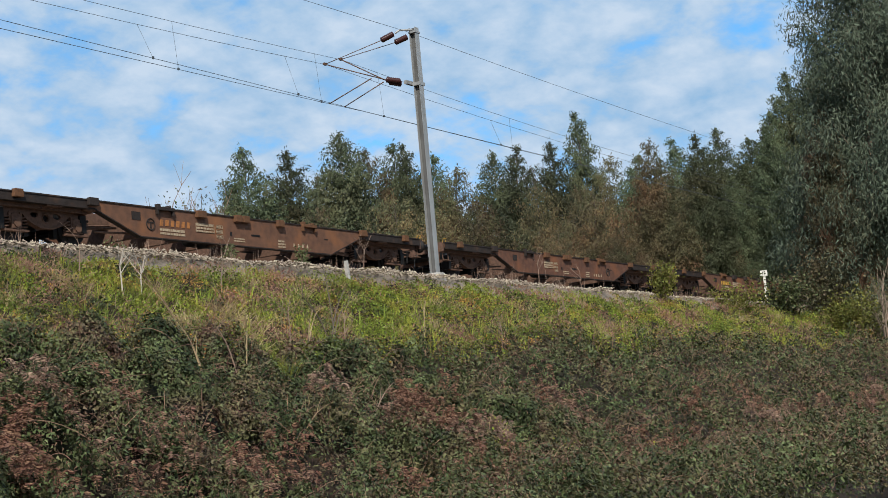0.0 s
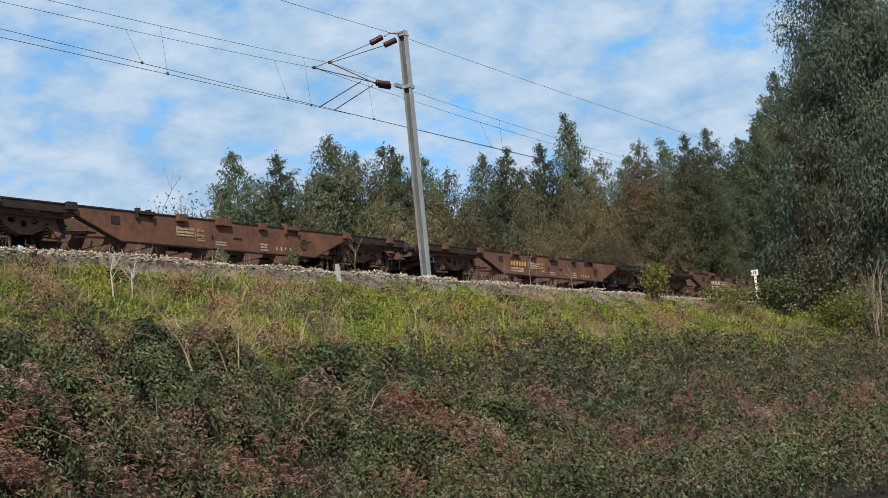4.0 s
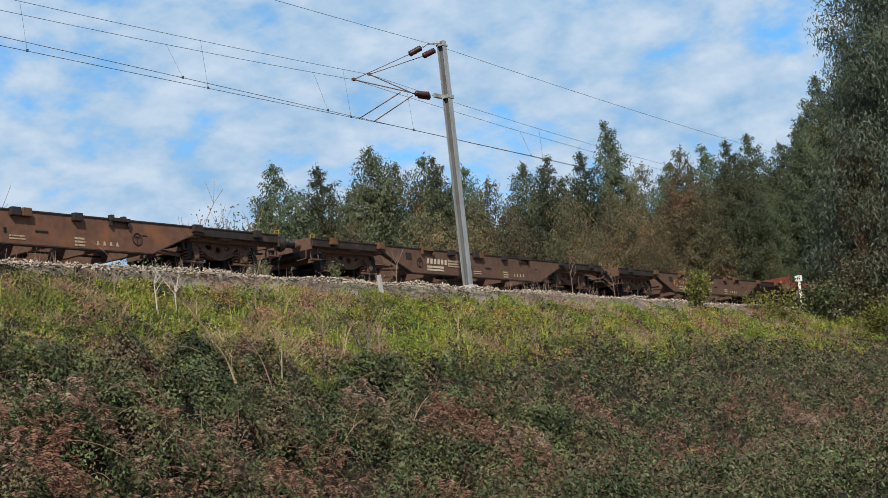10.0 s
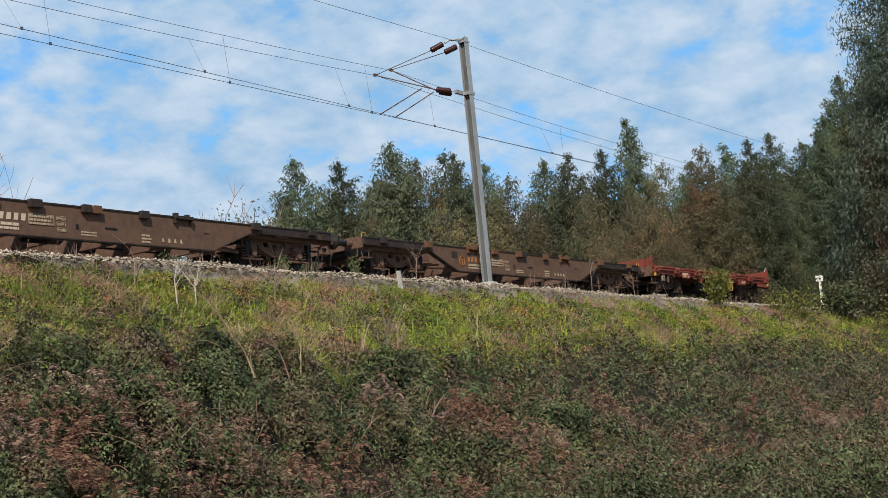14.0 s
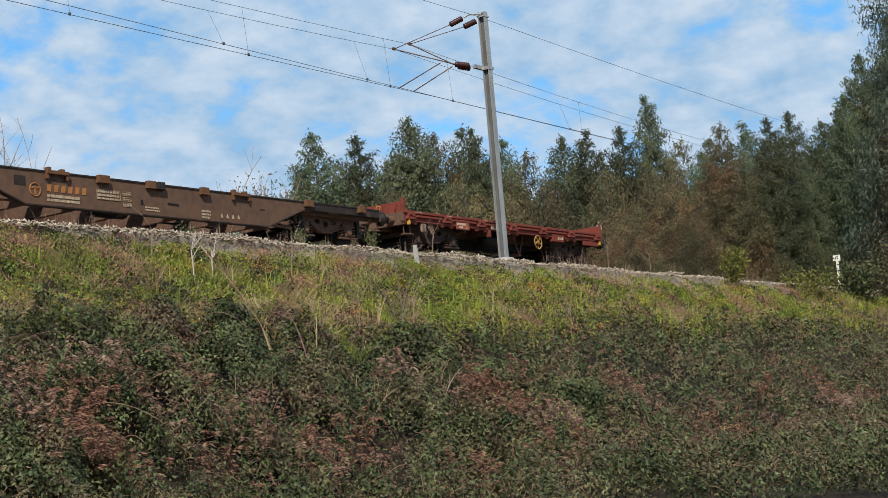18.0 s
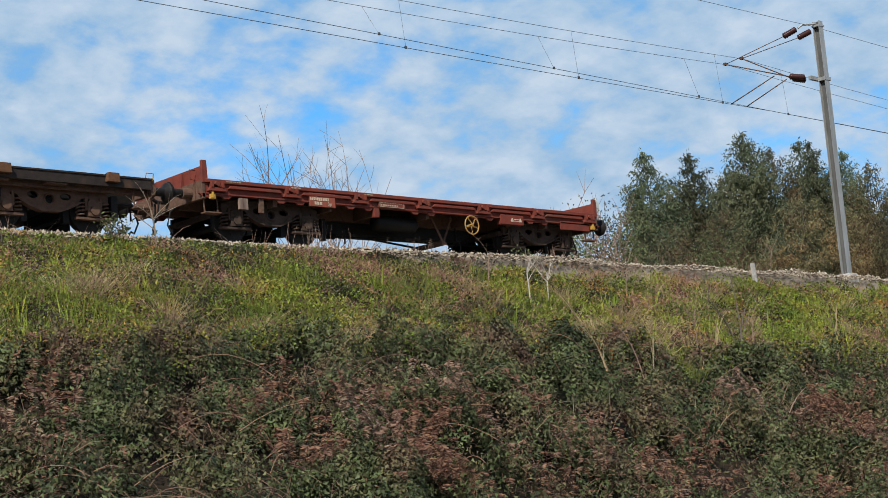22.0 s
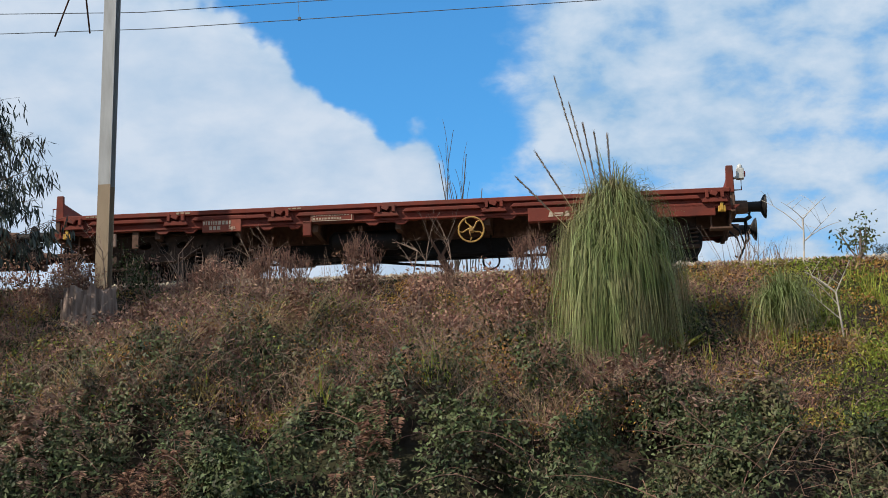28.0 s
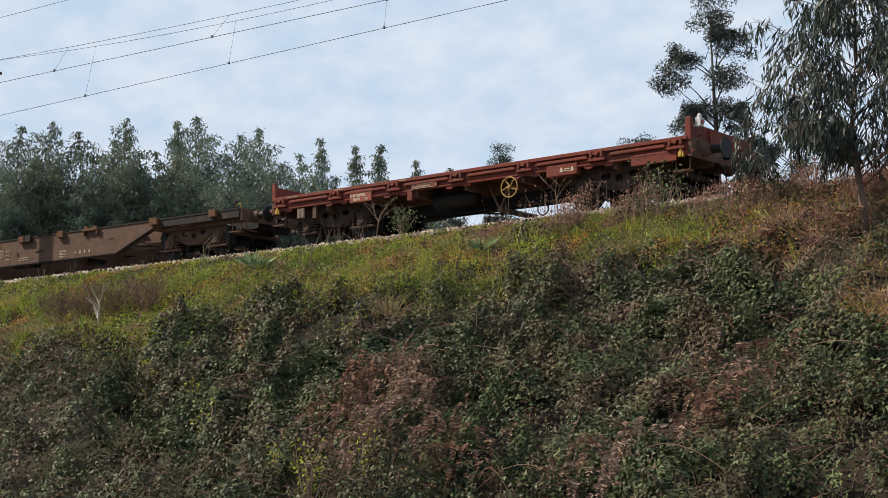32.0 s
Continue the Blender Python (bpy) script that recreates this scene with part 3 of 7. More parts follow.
def mast(x, z0, top=15.1, rusty=False):
    """Steel mast with two cantilevers; built with its foot at the origin."""
    m = thing("catenary_mast", "galvanised steel catenary mast with two cantilever arms, on a concrete footing", "catenary mast",
              pose(x, MAST_Y - (float(bend(x)) if x < -20 else 0.0), z0), "masts along the track")
    h = top - z0
    low = 2.1 if rusty else 0.02
    for s in (-1, 1):
        part("flange", Shape().box(-0.12, 0.12, *sorted((s * 0.12, s * 0.104)), low, h), GALVANISED, m)
        part("flange_foot", Shape().box(-0.12, 0.12, *sorted((s * 0.12, s * 0.104)), 0, low), RUSTY_STEEL, m, "rust-stained foot of the mast")
    # the web's dark colour stands in for shade between the flanges
    part("web", Shape().box(-0.008, 0.008, -0.104, 0.104, 0, h), SHADED_STEEL, m, "web of the mast, coloured dark for the shade between the flanges")
    part("footing", Shape().prism([(-0.32, -0.6), (0.32, -0.6), (0.28, -0.04), (0.2, 0.03), (-0.2, 0.03), (-0.28, -0.04)], -0.25, 0.25), CONCRETE, m, bevel=0.03)
    part("top_bracket", Shape().tube([(-0.1, 0.0, h - 0.08), (-0.45, 0.28, h - 0.10), (-0.56, 0.38, h - 0.20)], 0.035, 8), GALVANISED, m)
    part("top_plate", Shape().box(-0.14, 0.17, -0.135, 0.135, h - 0.19, h - 0.13), GALVANISED, m)
    part("lower_bracket", Shape().box(-0.5, 0.0, 0.135, 0.24, h - 1.95, h - 1.83), GALVANISED, m)
    part("collar", Shape().box(-0.135, 0.20, -0.135, 0.135, h - 1.98, h - 1.87), GALVANISED, m)
    for up0, up1, lo0, lo1, end, arm0, arm1 in (
            ((-0.60, 0.42, -0.22), (-0.92, 0.73, -0.44), (-0.56, 0.32, -1.85), (-0.88, 0.70, -1.77), (-1.75, 2.48, -1.02), (-1.18, 1.05, -1.70), (-2.10, 2.17, -2.47)),
            ((-0.18, 0.16, -0.30), (-0.52, 0.45, -0.50), (-0.46, 0.36, -1.92), (-0.78, 0.66, -1.83), (-1.15, 2.25, -0.80), (-0.92, 0.76, -1.84), (-1.32, 2.13, -2.47))):
        up0, up1, lo0, lo1, end, arm0, arm1 = ((p[0], p[1], p[2] + h) for p in (up0, up1, lo0, lo1, end, arm0, arm1))
        insulator("upper_insulator", up0, up1, m)
        tube_part("tie_rod", [up1, end], 0.013, UNDER, m)
        insulator("lower_insulator", lo0, lo1, m)
        tube_part("strut", [lo1, end], 0.018, UNDER, m)
        tube_part("registration_arm", [arm0, arm1], 0.018, UNDER, m)
        part("clamp", Shape().box(end[0] - 0.07, end[0] + 0.07, end[1] - 0.04, end[1] + 0.04, end[2] - 0.03, end[2] + 0.05), UNDER, m)
    return m


for x, z0 in ((40.42, 6.80), (-10.13, 6.62), (-43.6, 6.75), (-78.0, 6.75), (91.0, 6.70)):
    mast(x, z0, rusty=abs(x) < 20)


def sagging(points, sag):
    out = []
    points = [(x, y - float(bend(x)), z) for x, y, z in points]
    for (a, b), s in zip(zip(points[:-1], points[1:]), sag):
        for i in range(16):
            t = i / 16
            out.append((a[0] + (b[0] - a[0]) * t, a[1] + (b[1] - a[1]) * t, a[2] + (b[2] - a[2]) * t - s * 4 * t * (1 - t)))
    return out + [points[-1]]


def at_x(path, x):
    for a, b in zip(path[:-1], path[1:]):
        if min(a[0], b[0]) <= x <= max(a[0], b[0]):
            t = (x - a[0]) / (b[0] - a[0])
            return tuple(a[k] + (b[k] - a[k]) * t for k in range(3))


CONTACT_A = sagging([(300, 27.6, 12.65), (91, 27.5, 12.65), (40.4, 27.47, 12.65), (-10.1, 27.27, 12.72), (-43.6, 25.08, 12.95), (-79, 24.6, 13.6), (-250, 25.6, 14.6)], (0.1, 0.05, 0.0, 0.0, 0.1, 0.1))
CONTACT_B = sagging([(300, 27.9, 12.65), (91, 27.7, 12.65), (40.4, 27.48, 12.65), (-10.1, 28.02, 12.65), (-43.6, 27.19, 12.65), (-79, 27.9, 12.65), (-250, 27.9, 12.7)], (0.1, 0.05, 0.12, 0.0, 0.1, 0.1))
CARRY_A = sagging([(300, 28.0, 14.05), (91, 27.9, 14.05), (38.7, 27.78, 14.08), (-11.9, 28.2, 14.05), (-44.0, 25.47, 13.95), (-79, 25.0, 14.3), (-250, 26.0, 15.0)], (1.6, 0.62, 0.62, 0.35, 0.5, 1.0))
CARRY_B = sagging([(300, 27.5, 14.05), (91, 27.3, 14.05), (39.3, 27.55, 14.30), (-11.3, 28.02, 14.25), (-44.5, 27.63, 14.75), (-79, 27.6, 14.3), (-250, 27.9, 14.05)], (1.6, 0.62, 0.55, 0.65, 0.5, 1.0))
FEEDER = sagging([(300, 25.6, 15.0), (91, 25.5, 15.0), (40.4, 25.5, 15.0), (-10.1, 26.02, 15.1), (-41.2, 25.3, 15.1), (-78, 25.3, 15.0), (-250, 25.5, 15.0)], (1.2, 0.25, 0.25, 0.2, 0.25, 1.0))
for path, what, r in ((CONTACT_A, "contact_wire", 0.0085), (CONTACT_B, "contact_wire", 0.0085), (CARRY_A, "messenger_wire", 0.007),
                      (CARRY_B, "messenger_wire", 0.007), (FEEDER, "earth_wire", 0.0075)):
    solid(what, Shape().tube(path, r, 5), WIRE, "dark overhead " + what.replace("_", " ") + " above the track", "wire", group="overhead wires")
for carry, contact, xs in ((CARRY_A, CONTACT_A, (-56, -48, -38.5, -32, -26, -19.5, 0.2, 6.0, 13.2, 23.3, 29.8, 36.5, 44.0, 49.5, 57, 65)),
                           (CARRY_B, CONTACT_B, (-52, -39.6, -33.2, -27.4, -21, -7.1, 0.0, 6.9, 14.3, 24.4, 31.0, 37.8, 41.4, 50.5, 58, 66))):
    for x in xs:
        p, q = at_x(carry, x), at_x(contact, x + 0.1)
        solid("dropper", Shape().tube([p, q], 0.0045, 4).box(q[0] - 0.03, q[0] + 0.03, q[1] - 0.02, q[1] + 0.02, q[2] - 0.02, q[2] + 0.05),
              WIRE, "thin dropper wire hanging between messenger and contact wire", "wire", group="droppers")

# ---- rolling stock ----


def helix(r, h, wire, turns=4.5):
    n = int(turns * 10)
    return Shape().tube([(r * math.cos(i * 0.628), r * math.sin(i * 0.628), h * i / n) for i in range(n + 1)], wire, 5)


WHEELSET = Shape()
for s in (-1, 1):
    WHEELSET.tube([(0, s * 0.77, 0), (0, s * 0.79, 0), (0, s * 0.80, 0), (0, s * 0.905, 0)], [0.46, 0.48, 0.458, 0.452], 36)
    WHEELSET.tube([(0, s * 0.905, 0), (0, s * 0.93, 0)], [0.39, 0.15], 20)
    for k in range(6):
        w = k * math.pi / 3
        WHEELSET.tube([(0.27 * math.cos(w), s * 0.90, 0.27 * math.sin(w)), (0.27 * math.cos(w), s * 0.935, 0.27 * math.sin(w))], 0.045, 8)
WHEELSET.tube([(0, -1.0, 0), (0, 1.0, 0)], 0.085, 12)
WHEELSET = WHEELSET.mesh("wheelset", GREASE)

def oval(x, z, rx, rz, n=14):
    return [(x + rx * math.cos(2 * math.pi * i / n), z + rz * math.sin(2 * math.pi * i / n)) for i in range(n)]


def side_frame(s):
    """One side of a bogie: a cast plate with three holes, bowed between the axles, with horn guides and pedestals."""
    f = Shape()
    y0, y1 = s * 1.04 - 0.04, s * 1.04 + 0.04
    half = [(1.36, 0.60), (1.36, 0.84), (1.05, 0.92), (0.60, 0.93)]
    low = [(1.24, 0.60), (1.22, 0.71), (0.74, 0.71), (0.64, 0.60), (0.44, 0.49), (0.22, 0.41)]
    outline = half + [(-x, z) for x, z in reversed(half)] + [(-x, z) for x, z in low] + list(reversed(low))
    f.plate(outline, [oval(0, 0.65, 0.10, 0.10), oval(0.37, 0.72, 0.13, 0.075), oval(-0.37, 0.72, 0.13, 0.075)], y0, y1)
    f.ring((0, s * 1.08, 0.65), "y", 0.115, 0.022, 18, 6)
    f.prism([(-0.72, 0.60), (-0.46, 0.47), (-0.22, 0.385), (0.22, 0.385), (0.46, 0.47), (0.72, 0.60), (0.70, 0.63), (0.44, 0.50), (0.21, 0.42), (-0.21, 0.42), (-0.44, 0.50), (-0.70, 0.63)], y0 - 0.05, y1 + 0.05)
    f.box(-1.34, 1.34, y0 - 0.05, y1 + 0.05, 0.905, 0.94)
    for x in (-1.17, -0.83, 0.83, 1.17):
        f.box(x - 0.03, x + 0.03, y0 - 0.04, y1 + 0.04, 0.46, 0.74)
    return f


BOLSTER = Shape().box(-0.22, 0.22, -1.0, 1.0, 0.50, 0.72).tube([(0, 0, 0.70), (0, 0, 0.84)], 0.22, 14).mesh("bogie", GREASE)
BRAKE = Shape().tube([(0, -0.72, 0.30), (0, 0.72, 0.30)], 0.05, 8)
for by in (-0.8, 0.8):
    BRAKE.box(-0.13, 0.01, by - 0.08, by + 0.08, 0.2, 0.62)
BRAKE = BRAKE.mesh("brake_gear", GREASE)
WHEELS = []


def bogie_meshes(tone):
    """The castings of a bogie in one tone of grime."""
    axlebox = Shape().box(-0.15, 0.15, -0.09, 0.09, -0.13, 0.15).tube([(0, -0.09, 0), (0, -0.13, 0)], 0.105, 14).box(-0.40, 0.40, -0.07, 0.07, -0.20, -0.15)
    axlebox.prism([(-0.17, 0.15), (0.17, 0.15), (0.10, 0.24), (-0.10, 0.24)], -0.07, 0.07)
    return {"tone": tone, "spring": helix(0.085, 0.36, 0.019).mesh("spring", tone, True), "axlebox": axlebox.mesh("axlebox", tone),
            "end_bar": Shape().box(-0.05, 0.05, -1.0, 1.0, 0.58, 0.70).mesh("end_bar", tone),
            "frame": {s: side_frame(s).mesh("side_frame", tone) for s in (-1, 1)}}


RUSTY_BOGIE, SOOTY_BOGIE = bogie_meshes(UNDER), bogie_meshes(SOOT)


def bogie(wagon, x, cast):
    tone = cast["tone"]
    b = part("bogie", BOLSTER, GREASE, wagon, "two-axle bogie with coil springs and grimy axle boxes", pose(x, 0, 0))
    for s in (-1, 1):
        part("brake_beam", BRAKE, GREASE, b, at=pose(s * 0.42, 0, 0, 0, 0, 0 if s < 0 else 180))
        part("end_bar", cast["end_bar"], tone, b, at=pose(s * 1.4, 0, 0))
    for s in (-1, 1):
        part("side_frame", cast["frame"][s], tone, b)
        for ax in (-1, 1):
            part("axlebox", cast["axlebox"], tone, b, at=pose(ax, s * 1.06, 0.46, 0, 0, 0 if s < 0 else 180))
            for d in (-0.29, 0.29):
                part("spring", cast["spring"], tone, b, at=pose(ax + d, s * 1.05, 0.31))
    for ax in (-1, 1):
        w = part("wheelset", WHEELSET, GREASE, b, "black solid steel wheelset", pose(ax, 0, 0.46))
        WHEELS.append((w, ax))
    return b


def buffer_parts(wagon, x, out, tone, reach=0.60):
    """Two buffers on one end; out: +1 or -1 along x."""
    for s in (-1, 1):
        sleeve = Shape().tube([(x, s * 0.97, 1.02), (x + out * 0.26, s * 0.97, 1.02)], [0.135, 0.125], 16).box(min(x, x + out * 0.03), max(x, x + out * 0.03), s * 0.97 - 0.19, s * 0.97 + 0.19, 0.84, 1.20)
        b = part("buffer", sleeve, tone, wagon, bevel=0.004)
        plate = Shape().tube([(x + out * 0.24, s * 0.97, 1.02), (x + out * (reach - 0.10), s * 0.97, 1.02), (x + out * (reach - 0.04), s * 0.97, 1.02), (x + out * reach, s * 0.97, 1.02)], [0.095, 0.10, 0.21, 0.235], 20)
        part("buffer_head", plate, GREASE, b, "black greased buffer plate", smooth=False)
    hook = Shape().tube([(x, 0, 1.0), (x + out * 0.3, 0, 1.0), (x + out * 0.4, 0, 1.06), (x + out * 0.38, 0, 1.14)], 0.045, 8)
    hook.tube([(x + out * 0.3, -0.08, 0.98), (x + out * 0.34, -0.08, 0.6), (x + out * 0.30, 0.08, 0.55), (x + out * 0.3, 0.08, 0.98)], 0.025, 6)
    part("drawhook", hook, GREASE, wagon)
    for s in (-1, 1):
        hose = Shape().tube([(x, s * 0.3, 0.85), (x + out * 0.15, s * 0.3, 0.72), (x + out * 0.24, s * 0.32, 0.42), (x + out * 0.12, s * 0.34, 0.18), (x + out * 0.03, s * 0.34, 0.22)], 0.022, 7)
        part("brake_hose", hose, RUBBER, wagon)
    step = Shape().tube([(x - out * 0.1, -1.3, 1.0), (x - out * 0.1, -1.33, 0.55)], 0.018, 6).tube([(x - out * 0.45, -1.3, 1.0), (x - out * 0.45, -1.33, 0.55)], 0.018, 6).box(min(x - out * 0.48, x - out * 0.07), max(x - out * 0.48, x - out * 0.07), -1.43, -1.22, 0.53, 0.56)
    part("footstep", step, tone, wagon)


def bars(wagon, name, x0, x1, z, heights, mat, y=-1.462, seed=1, gap=0.022, word=0.17):
    """Unreadable lines of lettering: rows of short bars on the side."""
    r = random.Random(seed)
    s = Shape()
    for hgt in heights:
        x = x0
        while x < x1 - 0.03:
            w = min(r.uniform(0.35, 1.0) * word, x1 - x)
            s.box(x, x + w, y, y + 0.01, z - hgt, z)
            x += w + gap
        z -= hgt + 0.035
    return part(name, s, mat, wagon)


def framed_panel(wagon, x0, x1, z0, z1, mat, y=-1.462):
    s = Shape()
    for a, b, c, d in ((x0, x1, z0, z0 + 0.012), (x0, x1, z1 - 0.012, z1), (x0, x0 + 0.012, z0, z1), (x1 - 0.012, x1, z0, z1)):
        s.box(a, b, y, y + 0.01, c, d)
    return part("data_panel", s, mat, wagon)


def roundel(wagon, x, z, mat):
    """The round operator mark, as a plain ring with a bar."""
    s = Shape().ring((x, -1.458, z), "y", 0.155, 0.018, 24, 5).box(x - 0.11, x + 0.11, -1.463, -1.453, z + 0.03, z + 0.07).box(x - 0.02, x + 0.02, -1.463, -1.453, z - 0.12, z + 0.05)
    return part("roundel", s, mat, wagon)


def container_wagon(paint, logo, logo_at, ring_at, ring_mat, patch_seed, label):
    w = thing("container_wagon", label, "railway wagon", group="brown container wagons of the train")
    o = [(-9.42, 0.96), (-5.9, 0.96), (-4.25, 0.34), (4.25, 0.34), (5.9, 0.96), (9.42, 0.96), (9.42, 1.15), (-9.42, 1.15)]
    lip = [(-9.42, 0.94), (-5.88, 0.94), (-4.24, 0.325), (4.24, 0.325), (5.88, 0.94), (9.42, 0.94)]
    for s in (-1, 1):
        side = part("side_sill", Shape().prism(o, s * 1.45 - 0.008 * s - 0.008, s * 1.45 - 0.008 * s + 0.008), paint, w)
        f = Shape()
        for (x0, z0), (x1, z1) in zip(lip[:-1], lip[1:]):
            y0, y1 = sorted((s * 1.46, s * 1.28))
            f.add([(x0, y0, z0), (x1, y0, z1), (x1, y1, z1), (x0, y1, z0), (x0, y0, z0 + 0.03), (x1, y0, z1 + 0.03), (x1, y1, z1 + 0.03), (x0, y1, z0 + 0.03)],
                  [(0, 1, 2, 3), (4, 7, 6, 5), (0, 4, 5, 1), (2, 6, 7, 3), (0, 3, 7, 4), (1, 5, 6, 2)])
        part("lower_flange", f, EDGE, side)
        for e in (-1, 1):
            part("sill_end", Shape().prism([(e * 9.415, 0.972), (e * 6.15, 0.972), (e * 5.75, 1.148), (e * 9.415, 1.148)], *sorted((s * 1.44, s * 1.456))), EDGE, side, "grimy end of the side sill")
        part("upper_flange", Shape().box(-9.44, 9.44, *sorted((s * 1.475, s * 1.22)), 1.15, 1.185), EDGE, side, "dark top flange")
        for x in (-7.9, -6.4, -5.2, 5.2, 6.4, 7.9):
            part("rib", Shape().box(x - 0.012, x + 0.012, *sorted((s * 1.44, s * 1.26)), 0.98, 1.15), paint, side)
        # folding spigot brackets on the flange
        for x0, x1, kind in ((-3.64, -2.97, 1), (-2.06, -1.67, 0), (-0.42, -0.12, 0), (-0.08, 0.21, 0), (1.52, 1.83, 0), (2.76, 3.44, 1), (-6.15, -5.8, 0), (5.8, 6.15, 0), (-8.6, -8.3, 0), (8.3, 8.6, 0)):
            b = Shape()
            if kind:
                b.box(x0, x1, *sorted((s * 1.44, s * 1.56)), 1.10, 1.19)
                b.box(x0, x0 + 0.07, *sorted((s * 1.45, s * 1.54)), 0.98, 1.12).box(x1 - 0.07, x1, *sorted((s * 1.45, s * 1.54)), 0.98, 1.12)
                b.box(x0 + 0.04, x0 + 0.16, *sorted((s * 1.40, s * 1.52)), 1.19, 1.27).box(x1 - 0.22, x1 - 0.10, *sorted((s * 1.40, s * 1.52)), 1.19, 1.25)
            else:
                b.prism([(x0, 1.02), (x1, 1.02), (x1 - 0.02, 1.22), (x0 + 0.02, 1.22)], *sorted((s * 1.44, s * 1.57)))
            part("container_bracket", b, RUST if (patch_seed + int(x0 * 7)) % 3 else EDGE, w, bevel=0.008)
    # centre sill, crossbearers and deck rails
    part("centre_sill", Shape().box(-9.4, 9.4, -0.22, 0.22, 0.80, 1.12), UNDER, w)
    for x in (-4.1, -2.5, -0.8, 0.9, 2.6, 4.1):
        part("crossbearer", Shape().box(x - 0.08, x + 0.08, -1.43, 1.43, 0.36, 0.66).box(x - 0.05, x + 0.05, -1.43, 1.43, 0.66, 1.10), UNDER, w)
    for e in (-1, 1):
        for y in (-1.2, 1.2):
            part("sole_bar", Shape().box(*sorted((e * 5.95, e * 9.4)), y - 0.05, y + 0.05, 0.84, 1.12), UNDER, w)
        part("end_frame", Shape().box(*sorted((e * 6.0, e * 9.4)), -0.66, 0.66, 0.72, 1.0), GREASE, w)
        part("brake_linkage", Shape().tube([(e * 5.7, -1.0, 0.70), (e * 9.2, -1.0, 0.66)], 0.035, 6).box(*sorted((e * 5.9, e * 6.1)), -1.15, -0.85, 0.35, 0.8).box(*sorted((e * 8.6, e * 8.75)), -1.15, -0.9, 0.3, 0.8), GREASE, w)
    for x in (-7.2, 7.2, -5.9, 5.9):
        part("bolster_beam", Shape().box(x - 0.25, x + 0.25, -1.42, 1.42, 0.90, 1.10), UNDER, w)
    tank = Shape().tube([(-1.7, -0.7, 0.52), (-1.62, -0.7, 0.52), (-0.5, -0.7, 0.52), (-0.42, -0.7, 0.52)], [0.12, 0.19, 0.19, 0.12], 14)
    part("air_tank", tank, GREASE, w, smooth=True)
    part("brake_cylinder", Shape().tube([(0.9, 0.3, 0.55), (1.5, 0.3, 0.55)], 0.18, 14).tube([(1.5, 0.3, 0.55), (4.8, 0.2, 0.5)], 0.03, 6), GREASE, w)
    for s in (-1, 1):
        part("brake_rod", Shape().tube([(s * 4.6, -0.9, 0.62), (s * 6.0, -0.9, 0.5)], 0.035, 6).tube([(s * 4.4, -0.5, 0.75), (s * 6.0, -0.6, 0.62)], 0.03, 6).tube([(s * 4.3, -1.2, 0.45), (s * 5.6, -1.1, 0.42)], 0.03, 6), UNDER, w)
        part("headstock", Shape().box(*sorted((s * 9.42, s * 9.52)), -1.42, 1.42, 0.84, 1.18), UNDER, w, bevel=0.01)
        part("handrail", Shape().tube([(s * 9.3, -1.40, 1.15), (s * 9.3, -1.46, 1.30), (s * 9.48, -1.46, 1.30), (s * 9.48, -1.40, 1.12)], 0.014, 6), YELLOW, w, "yellow shunter's handrail")
        part("shunter_rail", Shape().tube([(s * 9.5, -1.25, 0.95), (s * 9.55, -1.25, 0.58), (s * 9.62, -0.95, 0.55)], 0.02, 6), RUST, w)
        buffer_parts(w, s * 9.50, s, UNDER, 0.60 if s > 0 else 0.84)
        bogie(w, s * 7.2, RUSTY_BOGIE)
    # lettering on the side seen
    if logo:
        s = Shape()
        for i in range(6):
            a = logo_at + i * 0.215
            s.prism([(a, 0.69), (a + 0.12, 0.69), (a + 0.15, 0.86), (a + 0.03, 0.86)], -1.462, -1.452)
        part("operator_mark", s, logo, w, "plain bars of the operator's mark")
        bars(w, "number_line", logo_at, logo_at + 1.0, 0.62, (0.07, 0.06), LETTER if logo is LETTER else CREAM, seed=patch_seed)
    roundel(w, ring_at, 0.70, ring_mat)
    framed_panel(w, -2.05, -1.28, 0.62, 0.88, CREAM)
    bars(w, "load_table", -2.02, -1.32, 0.86, (0.06, 0.055, 0.055), CREAM, seed=patch_seed + 1, word=0.12)
    for i, z in enumerate((0.88, 0.74, 0.60)):
        framed_panel(w, -1.20, -0.92, z - 0.10, z, CREAM)
        bars(w, "panel_text", -1.17, -0.95, z - 0.03, (0.045,), CREAM, seed=patch_seed + i, word=0.09)
    bars(w, "notice", -0.45, 0.05, 0.56, (0.035, 0.035), CREAM, seed=patch_seed + 5, word=0.1)
    bars(w, "notice", 1.58, 1.92, 0.62, (0.05, 0.05, 0.05), CREAM, seed=patch_seed + 6, word=0.2)
    for i in range(4):
        x = 2.3 + i * 0.22
        part("lifting_mark", Shape().prism([(x, 0.46), (x + 0.09, 0.46), (x + 0.06, 0.57), (x + 0.03, 0.57)], -1.462, -1.452), CREAM, w)
    part("slot", Shape().box(-4.55, -4.22, -1.461, -1.44, 0.78, 0.80).box(-4.55, -4.22, -1.461, -1.44, 0.98, 1.0).box(-4.55, -4.22, -1.459, -1.44, 0.80, 0.98), EDGE, w)
    part("label_holder", Shape().box(3.9, 4.1, -1.463, -1.45, 0.79, 0.815), EDGE, w)
    part("chalk_patch", Shape().box(0.35, 0.75, -1.461, -1.45, 0.66, 0.71).box(-0.6, -0.52, -1.461, -1.45, 0.6, 0.72), GREASE, w)
    return w


